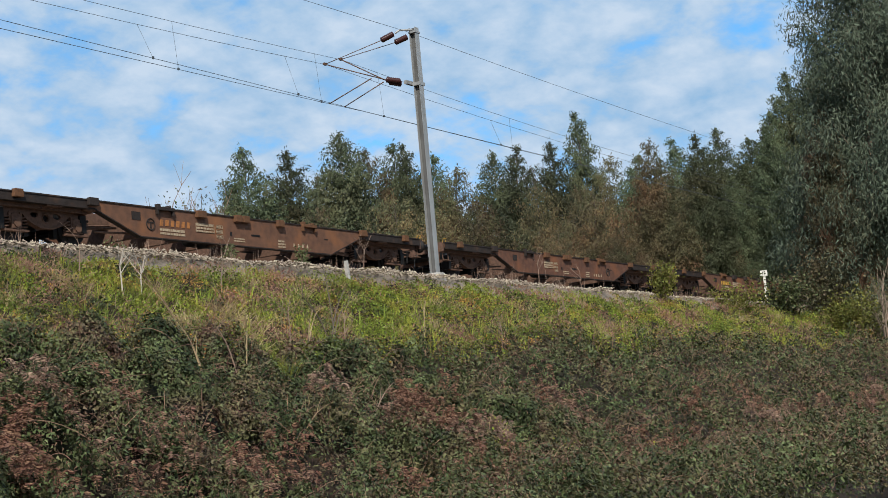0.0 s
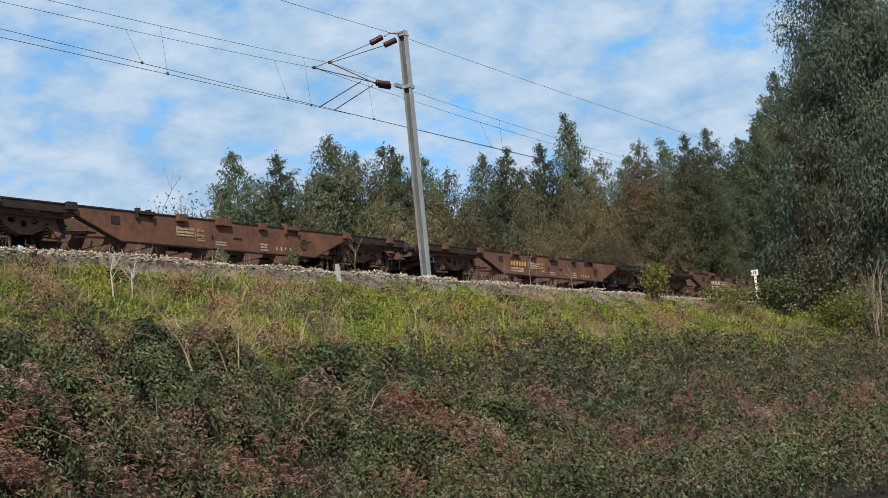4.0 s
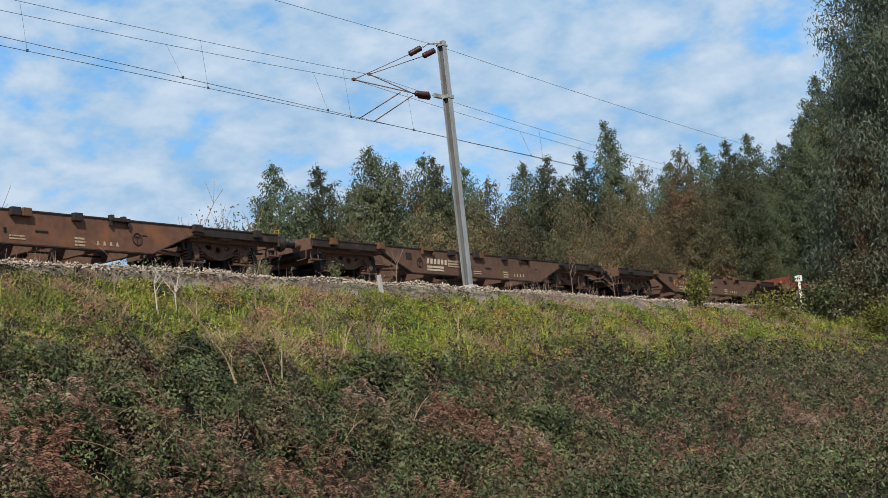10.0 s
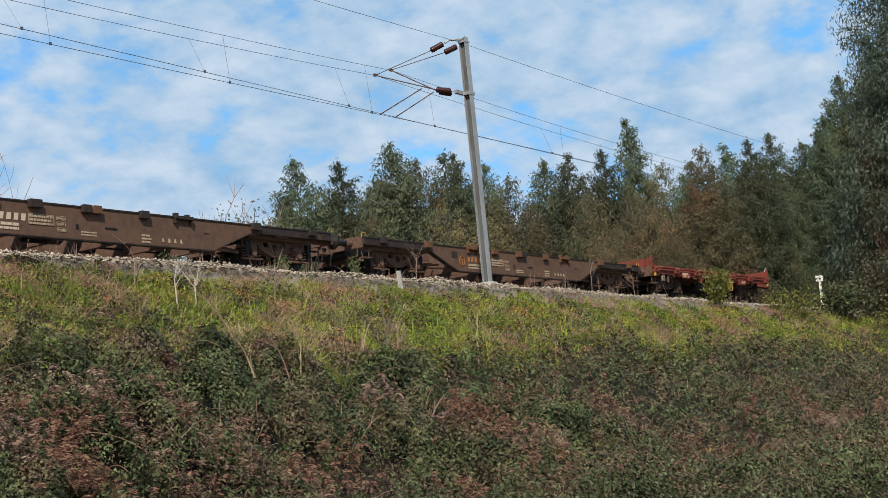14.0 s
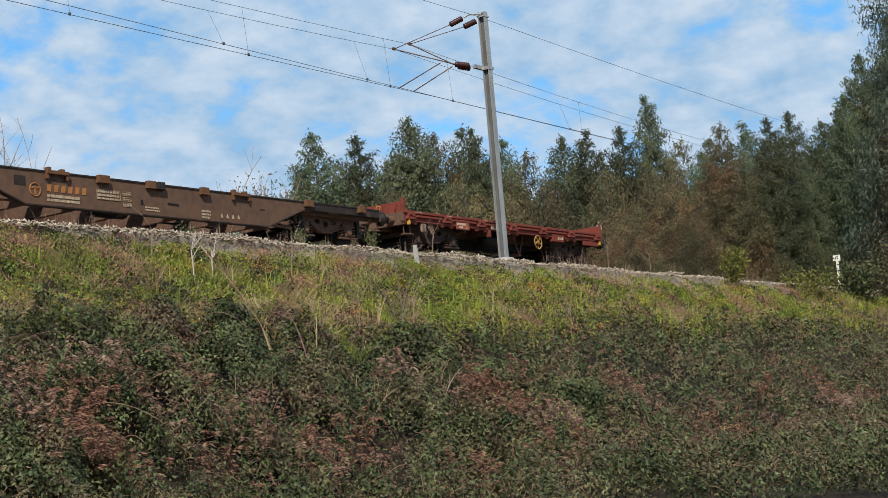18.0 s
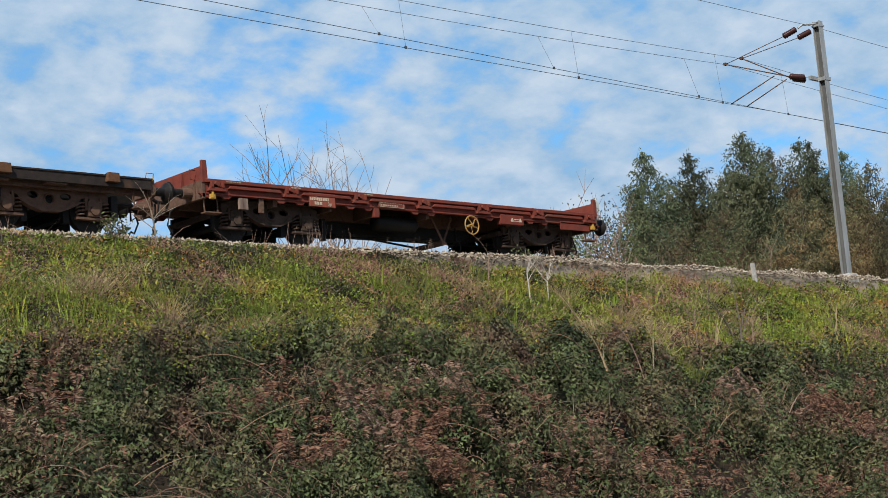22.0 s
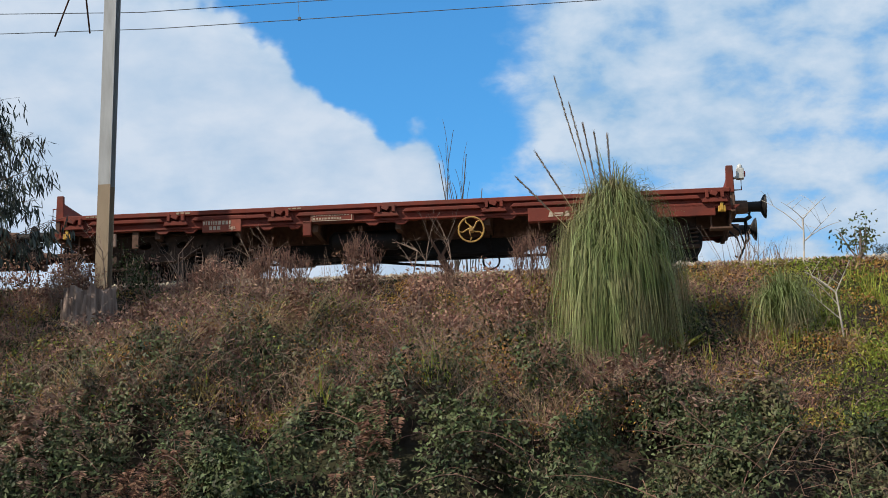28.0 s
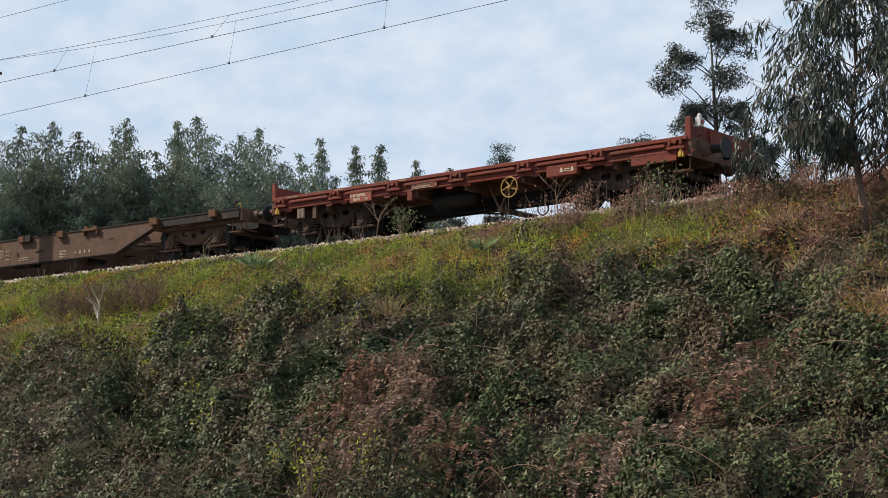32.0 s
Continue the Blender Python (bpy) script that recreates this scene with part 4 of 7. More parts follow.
def flat_wagon():
    w = thing("flat_wagon", "worn red four-axle flat wagon with end boards, last of the train", "railway wagon")
    L = 6.43
    for s in (-1, 1):
        y0, y1 = sorted((s * 1.40, s * 1.34))
        side = part("side_sill", Shape().prism([(-L, 0.97), (L, 0.97), (L, 1.28), (-L, 1.28)], y0, y1), RED, w, bevel=0.01)
        part("deck_edge", Shape().box(-L, L, *sorted((s * 1.46, s * 1.30)), 1.21, 1.30), RED, side, bevel=0.012)
        part("lower_lip", Shape().box(-L, L, *sorted((s * 1.44, s * 1.30)), 0.955, 0.985), RED, side)
        for i in range(6):
            x = -5.1 + i * 2.05
            part("long_ridge", Shape().prism([(x - 0.75, 1.10), (x + 0.75, 1.10), (x + 0.68, 1.17), (x - 0.68, 1.17)], *sorted((s * 1.405, s * 1.47))), RED, side, bevel=0.012)
        for i in range(7):
            x = -6.15 + i * 2.05
            p = Shape().box(x - 0.17, x - 0.11, *sorted((s * 1.40, s * 1.52)), 1.10, 1.24).box(x + 0.11, x + 0.17, *sorted((s * 1.40, s * 1.52)), 1.10, 1.24)
            p.prism([(x - 0.24, 1.02), (x + 0.24, 1.02), (x + 0.20, 1.10), (x - 0.20, 1.10)], *sorted((s * 1.40, s * 1.50)))
            p.prism([(x - 0.10, 1.17), (x + 0.02, 1.12), (x + 0.06, 1.19), (x - 0.05, 1.24)], *sorted((s * 1.41, s * 1.53)))
            part("stake_pocket", p, RED, w, bevel=0.006)
            q = Shape().prism([(x - 0.46, 0.97), (x - 0.34, 0.87), (x - 0.20, 0.87), (x - 0.14, 0.92), (x + 0.14, 0.92), (x + 0.20, 0.87), (x + 0.34, 0.87), (x + 0.46, 0.97)], *sorted((s * 1.37, s * 1.42)))
            part("pocket_foot", q, RED, w, bevel=0.008)
    for i in range(24):
        x = -L + 0.03 + i * (2 * L - 0.06) / 24
        part("deck_plank", Shape().box(x + 0.004, x + (2 * L - 0.06) / 24 - 0.004, -1.31, 1.31, 1.24, 1.295), PLANK, w)
    for y in (-0.35, 0.35):
        part("centre_sill", Shape().box(-L, L, y - 0.06, y + 0.06, 0.78, 1.23), UNDER, w)
    part("fishbelly_beam", Shape().prism([(-3.1, 0.86), (-2.3, 0.50), (2.3, 0.50), (3.1, 0.86)], -0.30, 0.30), GREASE, w)
    for x in (-4.5, -2.9, -1.4, 0.2, 1.9, 3.2, 4.5):
        part("crossbearer", Shape().prism([(x - 0.05, 0.80), (x + 0.05, 0.80), (x + 0.05, 1.22), (x - 0.05, 1.22)], -1.34, 1.34), UNDER, w)
    for s in (-1, 1):
        part("headstock", Shape().box(*sorted((s * L, s * (L + 0.09))), -1.42, 1.42, 0.84, 1.26), UNDER, w, bevel=0.012)
        board = part("end_board", Shape().box(*sorted((s * (L - 0.02), s * (L + 0.05))), -1.36, 1.34, 1.26, 1.60), RED, w, "hinged red end board standing upright", bevel=0.012)
        for y in (-1.40, 1.36):
            part("board_post", Shape().prism([(s * (L + 0.09), 1.20), (s * (L - 0.07), 1.22), (s * (L - 0.05), 1.72), (s * (L + 0.08), 1.72)], y - 0.04, y + 0.04), RED, board, bevel=0.012)
        for y in (-0.6, 0.6):
            part("board_rib", Shape().prism([(s * (L + 0.05), 1.2), (s * (L + 0.13), 1.2), (s * (L + 0.09), 1.56), (s * (L + 0.05), 1.56)], y - 0.03, y + 0.03), RED, board)
        part("grab_handle", Shape().tube([(s * (L + 0.1), -1.2, 1.30), (s * (L + 0.24), -1.2, 1.30), (s * (L + 0.24), -1.2, 1.52), (s * (L + 0.1), -1.2, 1.52)], 0.014, 6), RED, w)
        part("shackle", Shape().box(s * L - 0.16 * s - 0.07, s * L - 0.16 * s + 0.07, -1.47, -1.40, 0.84, 0.95).box(s * L - 0.16 * s - 0.03, s * L - 0.16 * s + 0.03, -1.48, -1.42, 0.86, 1.02), YELLOW, w, "yellow lashing shackle", bevel=0.01)
        buffer_parts(w, s * (L + 0.09), s, UNDER)
        bogie(w, s * 4.45, SOOTY_BOGIE)
    plate = part("number_plate", Shape().box(-3.58, -2.82, -1.46, -1.41, 0.86, 1.18), RED_PLATE, w, "red plate with cream bars of lettering", bevel=0.006)
    bars(plate, "number_line", -3.56, -3.33, 1.165, (0.062,), LETTER, y=-1.467, seed=3, word=0.05)
    bars(plate, "number_line", -3.56, -2.98, 1.075, (0.072,), LETTER, y=-1.467, seed=4, word=0.055)
    bars(plate, "number_line", -3.44, -3.2, 0.975, (0.072,), LETTER, y=-1.467, seed=5, word=0.07)
    letters = bpy.data.curves.new("type_mark", "FONT")
    letters.body, letters.size, letters.extrude = "Sgs", 0.105, 0.002
    tmp = bpy.data.objects.new("tmp", letters)
    scene.collection.objects.link(tmp)
    me = bpy.data.meshes.new_from_object(tmp.evaluated_get(bpy.context.evaluated_depsgraph_get()))
    bpy.data.objects.remove(tmp)
    me.materials.clear()
    me.materials.append(LETTER)
    part("type_mark", me, LETTER, plate, "cream letters Sgs", pose(-3.06, -1.466, 0.905, 90, 0, 0))
    table = part("load_table", Shape().box(-1.47, -0.63, -1.455, -1.41, 0.97, 1.16), RED, w, bevel=0.006)
    framed_panel(table, -1.44, -0.66, 0.985, 1.145, LETTER, y=-1.461)
    bars(table, "table_text", -1.41, -0.70, 1.125, (0.042,), LETTER, y=-1.461, seed=9, word=0.045)
    tagged(bars(table, "table_line", -1.41, -0.82, 1.050, (0.036,), LETTER, y=-1.461, seed=10, word=0.05), kind="stuff")
    part("hanging_box", Shape().box(-1.62, -1.46, -1.44, -1.32, 0.72, 1.0), RED, w, bevel=0.01)
    box = part("tool_box", Shape().box(2.68, 3.54, -1.45, -1.28, 0.80, 1.06), RED, w, "red box with white marks", bevel=0.012)
    a = Shape()
    for x in (3.06, 3.36):
        a.prism([(x, 0.88), (x + 0.1, 0.88), (x + 0.07, 0.98), (x + 0.03, 0.98)], -1.458, -1.448)
    a.box(3.18, 3.34, -1.458, -1.448, 0.93, 0.955).box(3.18, 3.34, -1.458, -1.448, 0.89, 0.91)
    part("mark", a, LETTER, box)
    part("side_panel", Shape().box(4.98, 6.15, -1.44, -1.40, 0.78, 1.02), RED, w, bevel=0.01)
    bars(w, "small_text", -4.1, -3.8, 1.275, (0.035,), CREAM, y=-1.467, seed=11, word=0.1)
    bars(w, "small_text", -5.9, -5.5, 1.275, (0.03,), CREAM, y=-1.467, seed=12, word=0.1)
    bars(w, "small_text", -1.9, -1.6, 1.27, (0.03,), CREAM, y=-1.467, seed=13, word=0.1)
    part("speckled_plate", Shape().box(-5.55, -5.30, -1.42, -1.36, 0.66, 0.92), WOOD, w, bevel=0.01)
    part("strap", Shape().box(-4.98, -4.86, -1.40, -1.34, 0.62, 0.97), UNDER, w)
    # hand brake
    wheel = Shape().ring((0, 0, 0), "y", 0.24, 0.018, 28, 6).tube([(0, -0.04, 0), (0, 0.16, 0)], 0.04, 8)
    for k in range(5):
        b = 2 * math.pi * k / 5
        wheel.tube([(0.03 * math.cos(b), 0, 0.03 * math.sin(b)), (0.10 * math.cos(b + 0.75), 0, 0.10 * math.sin(b + 0.75)), (0.17 * math.cos(b + 0.95), 0, 0.17 * math.sin(b + 0.95)), (0.235 * math.cos(b + 0.8), 0, 0.235 * math.sin(b + 0.8))], [0.022, 0.015, 0.013, 0.013], 6)
    part("handwheel", wheel, OCHRE, w, "yellow five-spoke hand-brake wheel", pose(1.61, -1.46, 0.70))
    part("brake_bracket", Shape().tube([(0.62, -1.0, 0.95), (0.98, -1.0, 0.28)], 0.03, 6).tube([(1.32, -1.0, 0.95), (0.98, -1.0, 0.28)], 0.03, 6).tube([(0.98, -1.02, 0.28), (0.98, 0.6, 0.28)], 0.07, 10), UNDER, w)
    part("air_tank", Shape().tube([(-1.2, -0.85, 0.70), (-1.1, -0.85, 0.70), (0.1, -0.85, 0.70), (0.2, -0.85, 0.70)], [0.12, 0.2, 0.2, 0.12], 16), GREASE, w, smooth=True)
    part("brake_cylinder", Shape().tube([(-2.3, 0.1, 0.62), (-1.7, 0.1, 0.62)], 0.2, 14), GREASE, w)
    part("brake_rod", Shape().tube([(-4.0, -0.3, 0.42), (3.8, -0.3, 0.40)], 0.028, 6).tube([(-1.6, 0.2, 0.62), (1.0, 0.0, 0.30)], 0.028, 6).tube([(-2.6, -0.6, 0.75), (-2.6, -0.6, 0.22)], 0.09, 8), GREASE, w)
    lever = Shape().ring((1.9, -0.5, 0.28), "y", 0.16, 0.02, 16, 5).tube([(1.9, -0.5, 0.42), (1.9, -0.5, 0.9)], 0.02, 6)
    part("brake_lever", lever, GREASE, w)
    part("release_lever", Shape().tube([(-2.2, -0.7, 0.3), (-1.2, -0.7, 0.3)], 0.02, 6).tube([(-2.0, -0.7, 0.16), (-2.0, -0.7, 0.5)], 0.02, 6), GREASE, w)
    lamp = part("tail_lamp", Shape().box(6.58, 6.72, -1.36, -1.22, 1.48, 1.68).tube([(6.65, -1.29, 1.68), (6.65, -1.29, 1.74), (6.65, -1.29, 1.78)], [0.06, 0.05, 0.015], 10).tube([(6.50, -1.29, 1.50), (6.6, -1.29, 1.52)], 0.03, 6), LAMP_BODY, w, "pale battery tail lamp on a bracket", bevel=0.012)
    part("lens", Shape().tube([(6.72, -1.29, 1.58), (6.745, -1.29, 1.58)], 0.055, 14), LENS, lamp)
    return w


GAPS = 20.45
TRAIN = [(12.90, flat_wagon())]
LOOKS = [(OLIVE, ORANGE, -3.6, -3.95, ORANGE, 3, "dusty brown container wagon with faded orange marks"),
         (OLIVE, LETTER, -3.35, -3.78, EDGE, 5, "dull brown container wagon with white marks"),
         (BROWN, YELLOW, -3.65, 3.72, EDGE, 2, "rusty brown container wagon with a yellow mark"),
         (BROWN, None, 0, 3.7, EDGE, 7, "rusty brown container wagon with a faded round mark"),
         (BROWN, ORANGE, -3.5, -3.85, EDGE, 4, "rusty brown container wagon with worn pale lettering"),
         (BROWN, YELLOW, -3.5, 3.7, CREAM, 6, "rusty brown container wagon with a yellow mark"),
         (OLIVE, ORANGE, -3.5, -3.8, ORANGE, 8, "dusty brown container wagon with faded lettering")]
for i, (paint, logo, at, ring, ring_mat, seed, label) in enumerate(LOOKS):
    TRAIN.append((5.735 - 20.13 / 2 - i * GAPS, container_wagon(paint, logo, at, ring, ring_mat, seed, label)))

# way that the train has gone, towards -x
GONE = [(0, -118.95), (2, -108.3), (4, -98.1), (6, -88.2), (8, -78.4), (10, -68.75), (12, -59.25), (14, -49.85), (16, -40.4), (18, -30.95), (20, -21.25), (22, -11.33), (24, -1.46), (26, 8.28), (28, 18.01), (30, 27.75), (32, 37.48)]


def gone(t):
    return float(np.interp(t, [g[0] for g in GONE], [g[1] for g in GONE]))


def on_track(x, half=6.0):
    """Pose of a wagon whose bogies stand on the rails either side of x."""
    y0, y1 = float(bend(x - half)), float(bend(x + half))
    return pose(x, TRACK_Y - (y0 + y1) / 2, RAIL_Z, 0, 0, math.degrees(math.atan2(y0 - y1, 2 * half)))


def motions():
    """The train rolls by, its wheels turning."""
    for x, wagon in TRAIN:
        walk(wagon, [(t, on_track(x - d)) for t, d in GONE])
    turn = [(i * 0.1, -math.degrees(gone(i * 0.1) / 0.46)) for i in range(321)]
    for wheel, ax in WHEELS:
        walk(wheel, [(t, pose(ax, 0, 0.46, 0, a, 0)) for t, a in turn])

# ---- trees ----


def limb(shape, p0, p1, r0, r1, rnd, bow=0.12, sides=6):
    """A bowed tapering limb; returns its points."""
    p0, p1 = Vector(p0), Vector(p1)
    off = Vector((rnd.uniform(-1, 1), rnd.uniform(-1, 1), rnd.uniform(0, 1))) * (p1 - p0).length * bow
    pts = [p0 * (1 - t) ** 2 + (p0.lerp(p1, 0.5) + off) * 2 * t * (1 - t) + p1 * t * t for t in (0, 0.25, 0.5, 0.75, 1)]
    shape.tube(pts, [r0 + (r1 - r0) * t for t in (0, 0.25, 0.5, 0.75, 1)], sides)
    return pts


def hanging_gum(seed, shape, boughs, strings, leaf, width):
    """Trunk, boughs and hanging leaves of a young eucalyptus; shape: height, reach to one side and to the other."""
    rnd, rng = random.Random(seed), np.random.default_rng(seed)
    hs, back, fore = (np.array(c) for c in zip(*shape))
    h = hs[-1]
    trunk = [Vector((0.02 * math.sin(i * 1.7) - 0.16 * min(1, i / 3) + 0.24 * max(0, i - 3) / 6, 0.03 * math.sin(i * 2.3), h * 0.96 * i / 9)) for i in range(10)]
    wood = Shape().tube(trunk, [0.075, 0.066, 0.058, 0.050, 0.043, 0.036, 0.028, 0.021, 0.014, 0.007], 8)
    limbs, nodes, outs = [], [], []
    for i in range(boughs):
        z = hs[0] + (h - hs[0]) * ((i + rnd.random()) / boughs) ** 1.15
        w = rnd.uniform(0, 2 * math.pi)
        side = np.interp(z, hs, fore) if math.cos(w) > 0 else np.interp(z, hs, back)
        reach = (side * abs(math.cos(w)) + 0.5 * (np.interp(z, hs, fore) + np.interp(z, hs, back)) * (1 - abs(math.cos(w)))) * rnd.uniform(0.25, 1.0) ** 0.45
        tip = Vector((math.cos(w) * reach, math.sin(w) * reach * 0.9, z))
        k = max(0.9, z - reach * rnd.uniform(0.35, 0.75)) / (h * 0.96) * 9
        base = trunk[min(int(k), 8)].lerp(trunk[min(int(k), 8) + 1], k - int(k))
        bough = Shape()
        pts = limb(bough, base, tip, 0.008 + 0.012 * (1 - z / h), 0.004, rnd, 0.10, 5)
        limbs.append(bough)
        for a in range(strings):
            q = 1 - 0.75 * rnd.random() ** 1.3
            m = min(int(q * 4), 3)
            node = pts[m].lerp(pts[m + 1], q * 4 - m) + Vector((rnd.gauss(0, 0.13), rnd.gauss(0, 0.13), rnd.gauss(0, 0.07)))
            limb(bough, pts[m].lerp(pts[m + 1], q * 4 - m), node, 0.003, 0.002, rnd, 0.1, 3)
            nodes.append(node)
            outs.append(Vector((node.x, node.y, 0)).normalized() if node.xy.length > 0.05 else Vector((0, 0, 0)))
    nodes, outs = np.array(nodes), np.array(outs)
    per = 10
    i = np.repeat(np.arange(len(nodes)), per)
    fall = rng.random(len(i)) * rng.uniform(0.12, 0.42, len(nodes))[i]
    pos = nodes[i] + outs[i] * (0.25 * fall)[:, None] + rng.normal(size=(len(i), 3)) * 0.045
    pos[:, 2] -= fall
    along = rng.normal(size=(len(i), 3)) * 0.34 + outs[i] * 0.18
    along[:, 2] -= 1.0
    size = rng.uniform(0.6, 1.25, len(i))
    return wood.mesh("trunk", BARK_PINK, True), [b.mesh("branch", BARK_PINK, True) for b in limbs], leaf_mesh("crown", pos, along, leaf * size, width * size, GUM_NEAR, rng)


def grove_meshes(seed, crown_from, spread, power, leaves, leaf, width, mat, bark, boughs=80, lump=0.22, foot=0.5):
    """Trunk and crown of a 20 m eucalyptus: a pointed crown of hanging leaf tufts on rising boughs."""
    rnd, rng = random.Random(seed), np.random.default_rng(seed)
    wood, h, n = Shape(), 20.0, 9
    lean = rnd.uniform(-0.4, 0.4)
    trunk = [Vector((lean * (i / n) ** 1.5 + rnd.uniform(-1, 1) * 0.16 * (i / n), rnd.uniform(-1, 1) * 0.16 * (i / n), h * 0.98 * i / n)) for i in range(n + 1)]
    wood.tube(trunk, [max(0.21 * (1 - 0.95 * i / n), 0.015) for i in range(n + 1)], 7)

    def stem(z):
        k = min(int(z / h * n / 0.98), n - 1)
        return trunk[k].lerp(trunk[k + 1], min(1.0, z / h * n / 0.98 - k))

    centres, sizes, core = [], [], []
    for i in range(boughs):
        q = 1 - (1 - (i + rnd.random()) / boughs) ** 0.72
        r = spread * max(1 - q, 0.012) ** power * min(1.0, foot + 3.0 * q) * (1 + lump * rnd.uniform(-1.4, 1))
        z = h * (crown_from + (0.985 - crown_from) * q)
        w = i * 2.39996 + rnd.uniform(-0.5, 0.5)
        lift = r * rnd.uniform(0.35, 0.75)
        base, tip = stem(max(z - lift, h * crown_from * 0.8)), stem(z) + Vector((math.cos(w) * r, math.sin(w) * r, 0))
        limb(wood, base, tip, 0.05 * (1 - q) + 0.012, 0.008, rnd, 0.08, 3)
        for t in ((1.0, 0.82, 0.6, 0.36) if q < 0.8 else (1.0, 0.6)):
            p = base.lerp(tip, t) + Vector((rnd.uniform(-1, 1), rnd.uniform(-1, 1), rnd.uniform(-0.6, 0.8))) * (0.12 * r + 0.05)
            centres.append(p)
            core.append(stem(z))
            sizes.append((0.34 + 0.20 * r) * rnd.uniform(0.6, 1.25) * (1.0 if t > 0.5 else 0.8))
    for k in range(8):                                          # the leading shoot
        centres.append(stem(h * (0.93 + 0.009 * k)))
        core.append(stem(h * 0.9))
        sizes.append(0.34 - 0.025 * k)
    centres, sizes, core = np.array(centres), np.array(sizes), np.array(core)
    pick = rng.choice(len(centres), size=leaves, p=sizes ** 2 / (sizes ** 2).sum())
    g = unit(rng.normal(size=(leaves, 3))) * rng.random((leaves, 1)) ** 0.45 * sizes[pick][:, None]
    g[:, 2] = g[:, 2] * 0.85 - rng.random(leaves) ** 2 * 0.55 * sizes[pick]
    pos = centres[pick] + g
    away = centres[pick] - core[pick]
    out = unit(unit(g) + 0.9 * unit(away + 1e-6) + np.array([0, 0, 0.35]))
    along = rng.normal(size=(leaves, 3)) * 0.6
    along[:, 2] -= 0.95
    size = rng.uniform(0.6, 1.3, leaves)
    crown = scrap_mesh("crown", pos, along, leaf * size, width * size, mat, rng, out)
    return wood.mesh("trunk", bark, True), crown


VARIETIES = [grove_meshes(11, 0.14, 3.25, 0.58, 96000, 0.26, 0.090, GUM, BARK_DARK, 170, 0.2),
             grove_meshes(12, 0.44, 3.1, 0.58, 52000, 0.26, 0.090, GUM, PALE_BARK, 120, 0.2),
             grove_meshes(13, 0.10, 4.0, 0.56, 84000, 0.26, 0.090, GUM_RUSSET, BARK_DARK, 170, 0.24),
             grove_meshes(14, 0.22, 2.3, 0.54, 52000, 0.25, 0.086, GUM, BARK, 130, 0.2),
             grove_meshes(15, 0.02, 5.6, 0.45, 95000, 0.28, 0.098, GUM_RUSSET, BARK_DARK, 190, 0.32, 0.8),
             grove_meshes(16, 0.08, 3.7, 0.40, 120000, 0.25, 0.062, GUM_GREY, BARK, 230, 0.22, 0.8)]
# trees of the farther wood, haze painted into their leaf colour
FAR = [grove_meshes(21, 0.2, 3.5, 0.60, 60000, 0.27, 0.092, GUM_HAZED, BARK, 130, 0.24),
       grove_meshes(22, 0.10, 4.0, 0.52, 74000, 0.27, 0.092, GUM_HAZED, BARK_DARK, 160, 0.3),
       grove_meshes(23, 0.16, 2.3, 0.70, 44000, 0.26, 0.088, GUM_HAZED, BARK, 130, 0.24)]
GUM_LABELS = ["tall dark green eucalyptus with a pointed crown", "slender eucalyptus with a pale bare trunk",
              "bushy eucalyptus with russet-tinged leaves", "narrow dark eucalyptus standing in a grove",
              "low russet eucalyptus full to the ground", "very tall dense eucalyptus beside the track"]


def gum(x, y, top, kind, turn=0.0, wide=1.0, group="eucalyptus grove beyond the track"):
    z = float(height(x, y + bend(x))) - 0.1
    s = (top - z) / 20
    t = thing("eucalyptus_tree", GUM_LABELS[kind], "tree", pose(x, y, z, 0, 0, turn), group)
    t.scale = (s * wide, s * wide, s)
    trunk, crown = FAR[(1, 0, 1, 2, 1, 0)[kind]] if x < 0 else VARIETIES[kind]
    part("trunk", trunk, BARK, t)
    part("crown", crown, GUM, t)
    return t


def on_ray(az, distance):
    return -math.sin(radians(az)) * distance, math.cos(radians(az)) * distance


# groves beyond the track, tree by tree: bearing, elevation of the top, kind, distance
rnd = random.Random(5)
TALL_ROW = ((-50.8, 11.98, 0, 104), (-52.55, 11.72, 0, 108), (-54.65, 12.21, 1, 104), (-55.7, 11.5, 2, 110), (-56.7, 11.68, 0, 112),
            (-57.3, 11.57, 3, 106), (-58.3, 11.12, 0, 112), (-59.1, 10.55, 2, 108), (-60.6, 10.91, 1, 112), (-61.4, 11.06, 3, 106),
            (-62.95, 11.16, 0, 110), (-64.2, 12.18, 3, 116), (-65.2, 10.38, 2, 110), (-66.3, 10.26, 0, 108), (-67.0, 9.96, 3, 104),
            (-67.8, 10.66, 3, 110), (-68.1, 9.3, 2, 106), (-70.6, 10.4, 0, 104), (-71.2, 10.79, 0, 108), (-72.3, 12.7, 0, 104), (-73.5, 14.0, 0, 106), (-71.5, 11.3, 0, 102),
            (-74.5, 11.2, 0, 112), (-57.8, 10.6, 2, 122), (-62.2, 10.2, 2, 124), (-53.6, 10.6, 2, 122), (-66.0, 9.8, 0, 124), (-51.6, 10.4, 2, 120))
EDGE_ROW = ((-51.6, 9.0, 4, 96), (-53.5, 9.4, 4, 97), (-56.4, 9.6, 4, 96), (-58.0, 9.0, 4, 96), (-60.0, 9.1, 4, 97),
            (-62.2, 9.5, 4, 98), (-63.8, 9.2, 2, 98), (-65.0, 8.8, 4, 97), (-67.4, 8.8, 4, 98), (-69.8, 9.0, 0, 98))
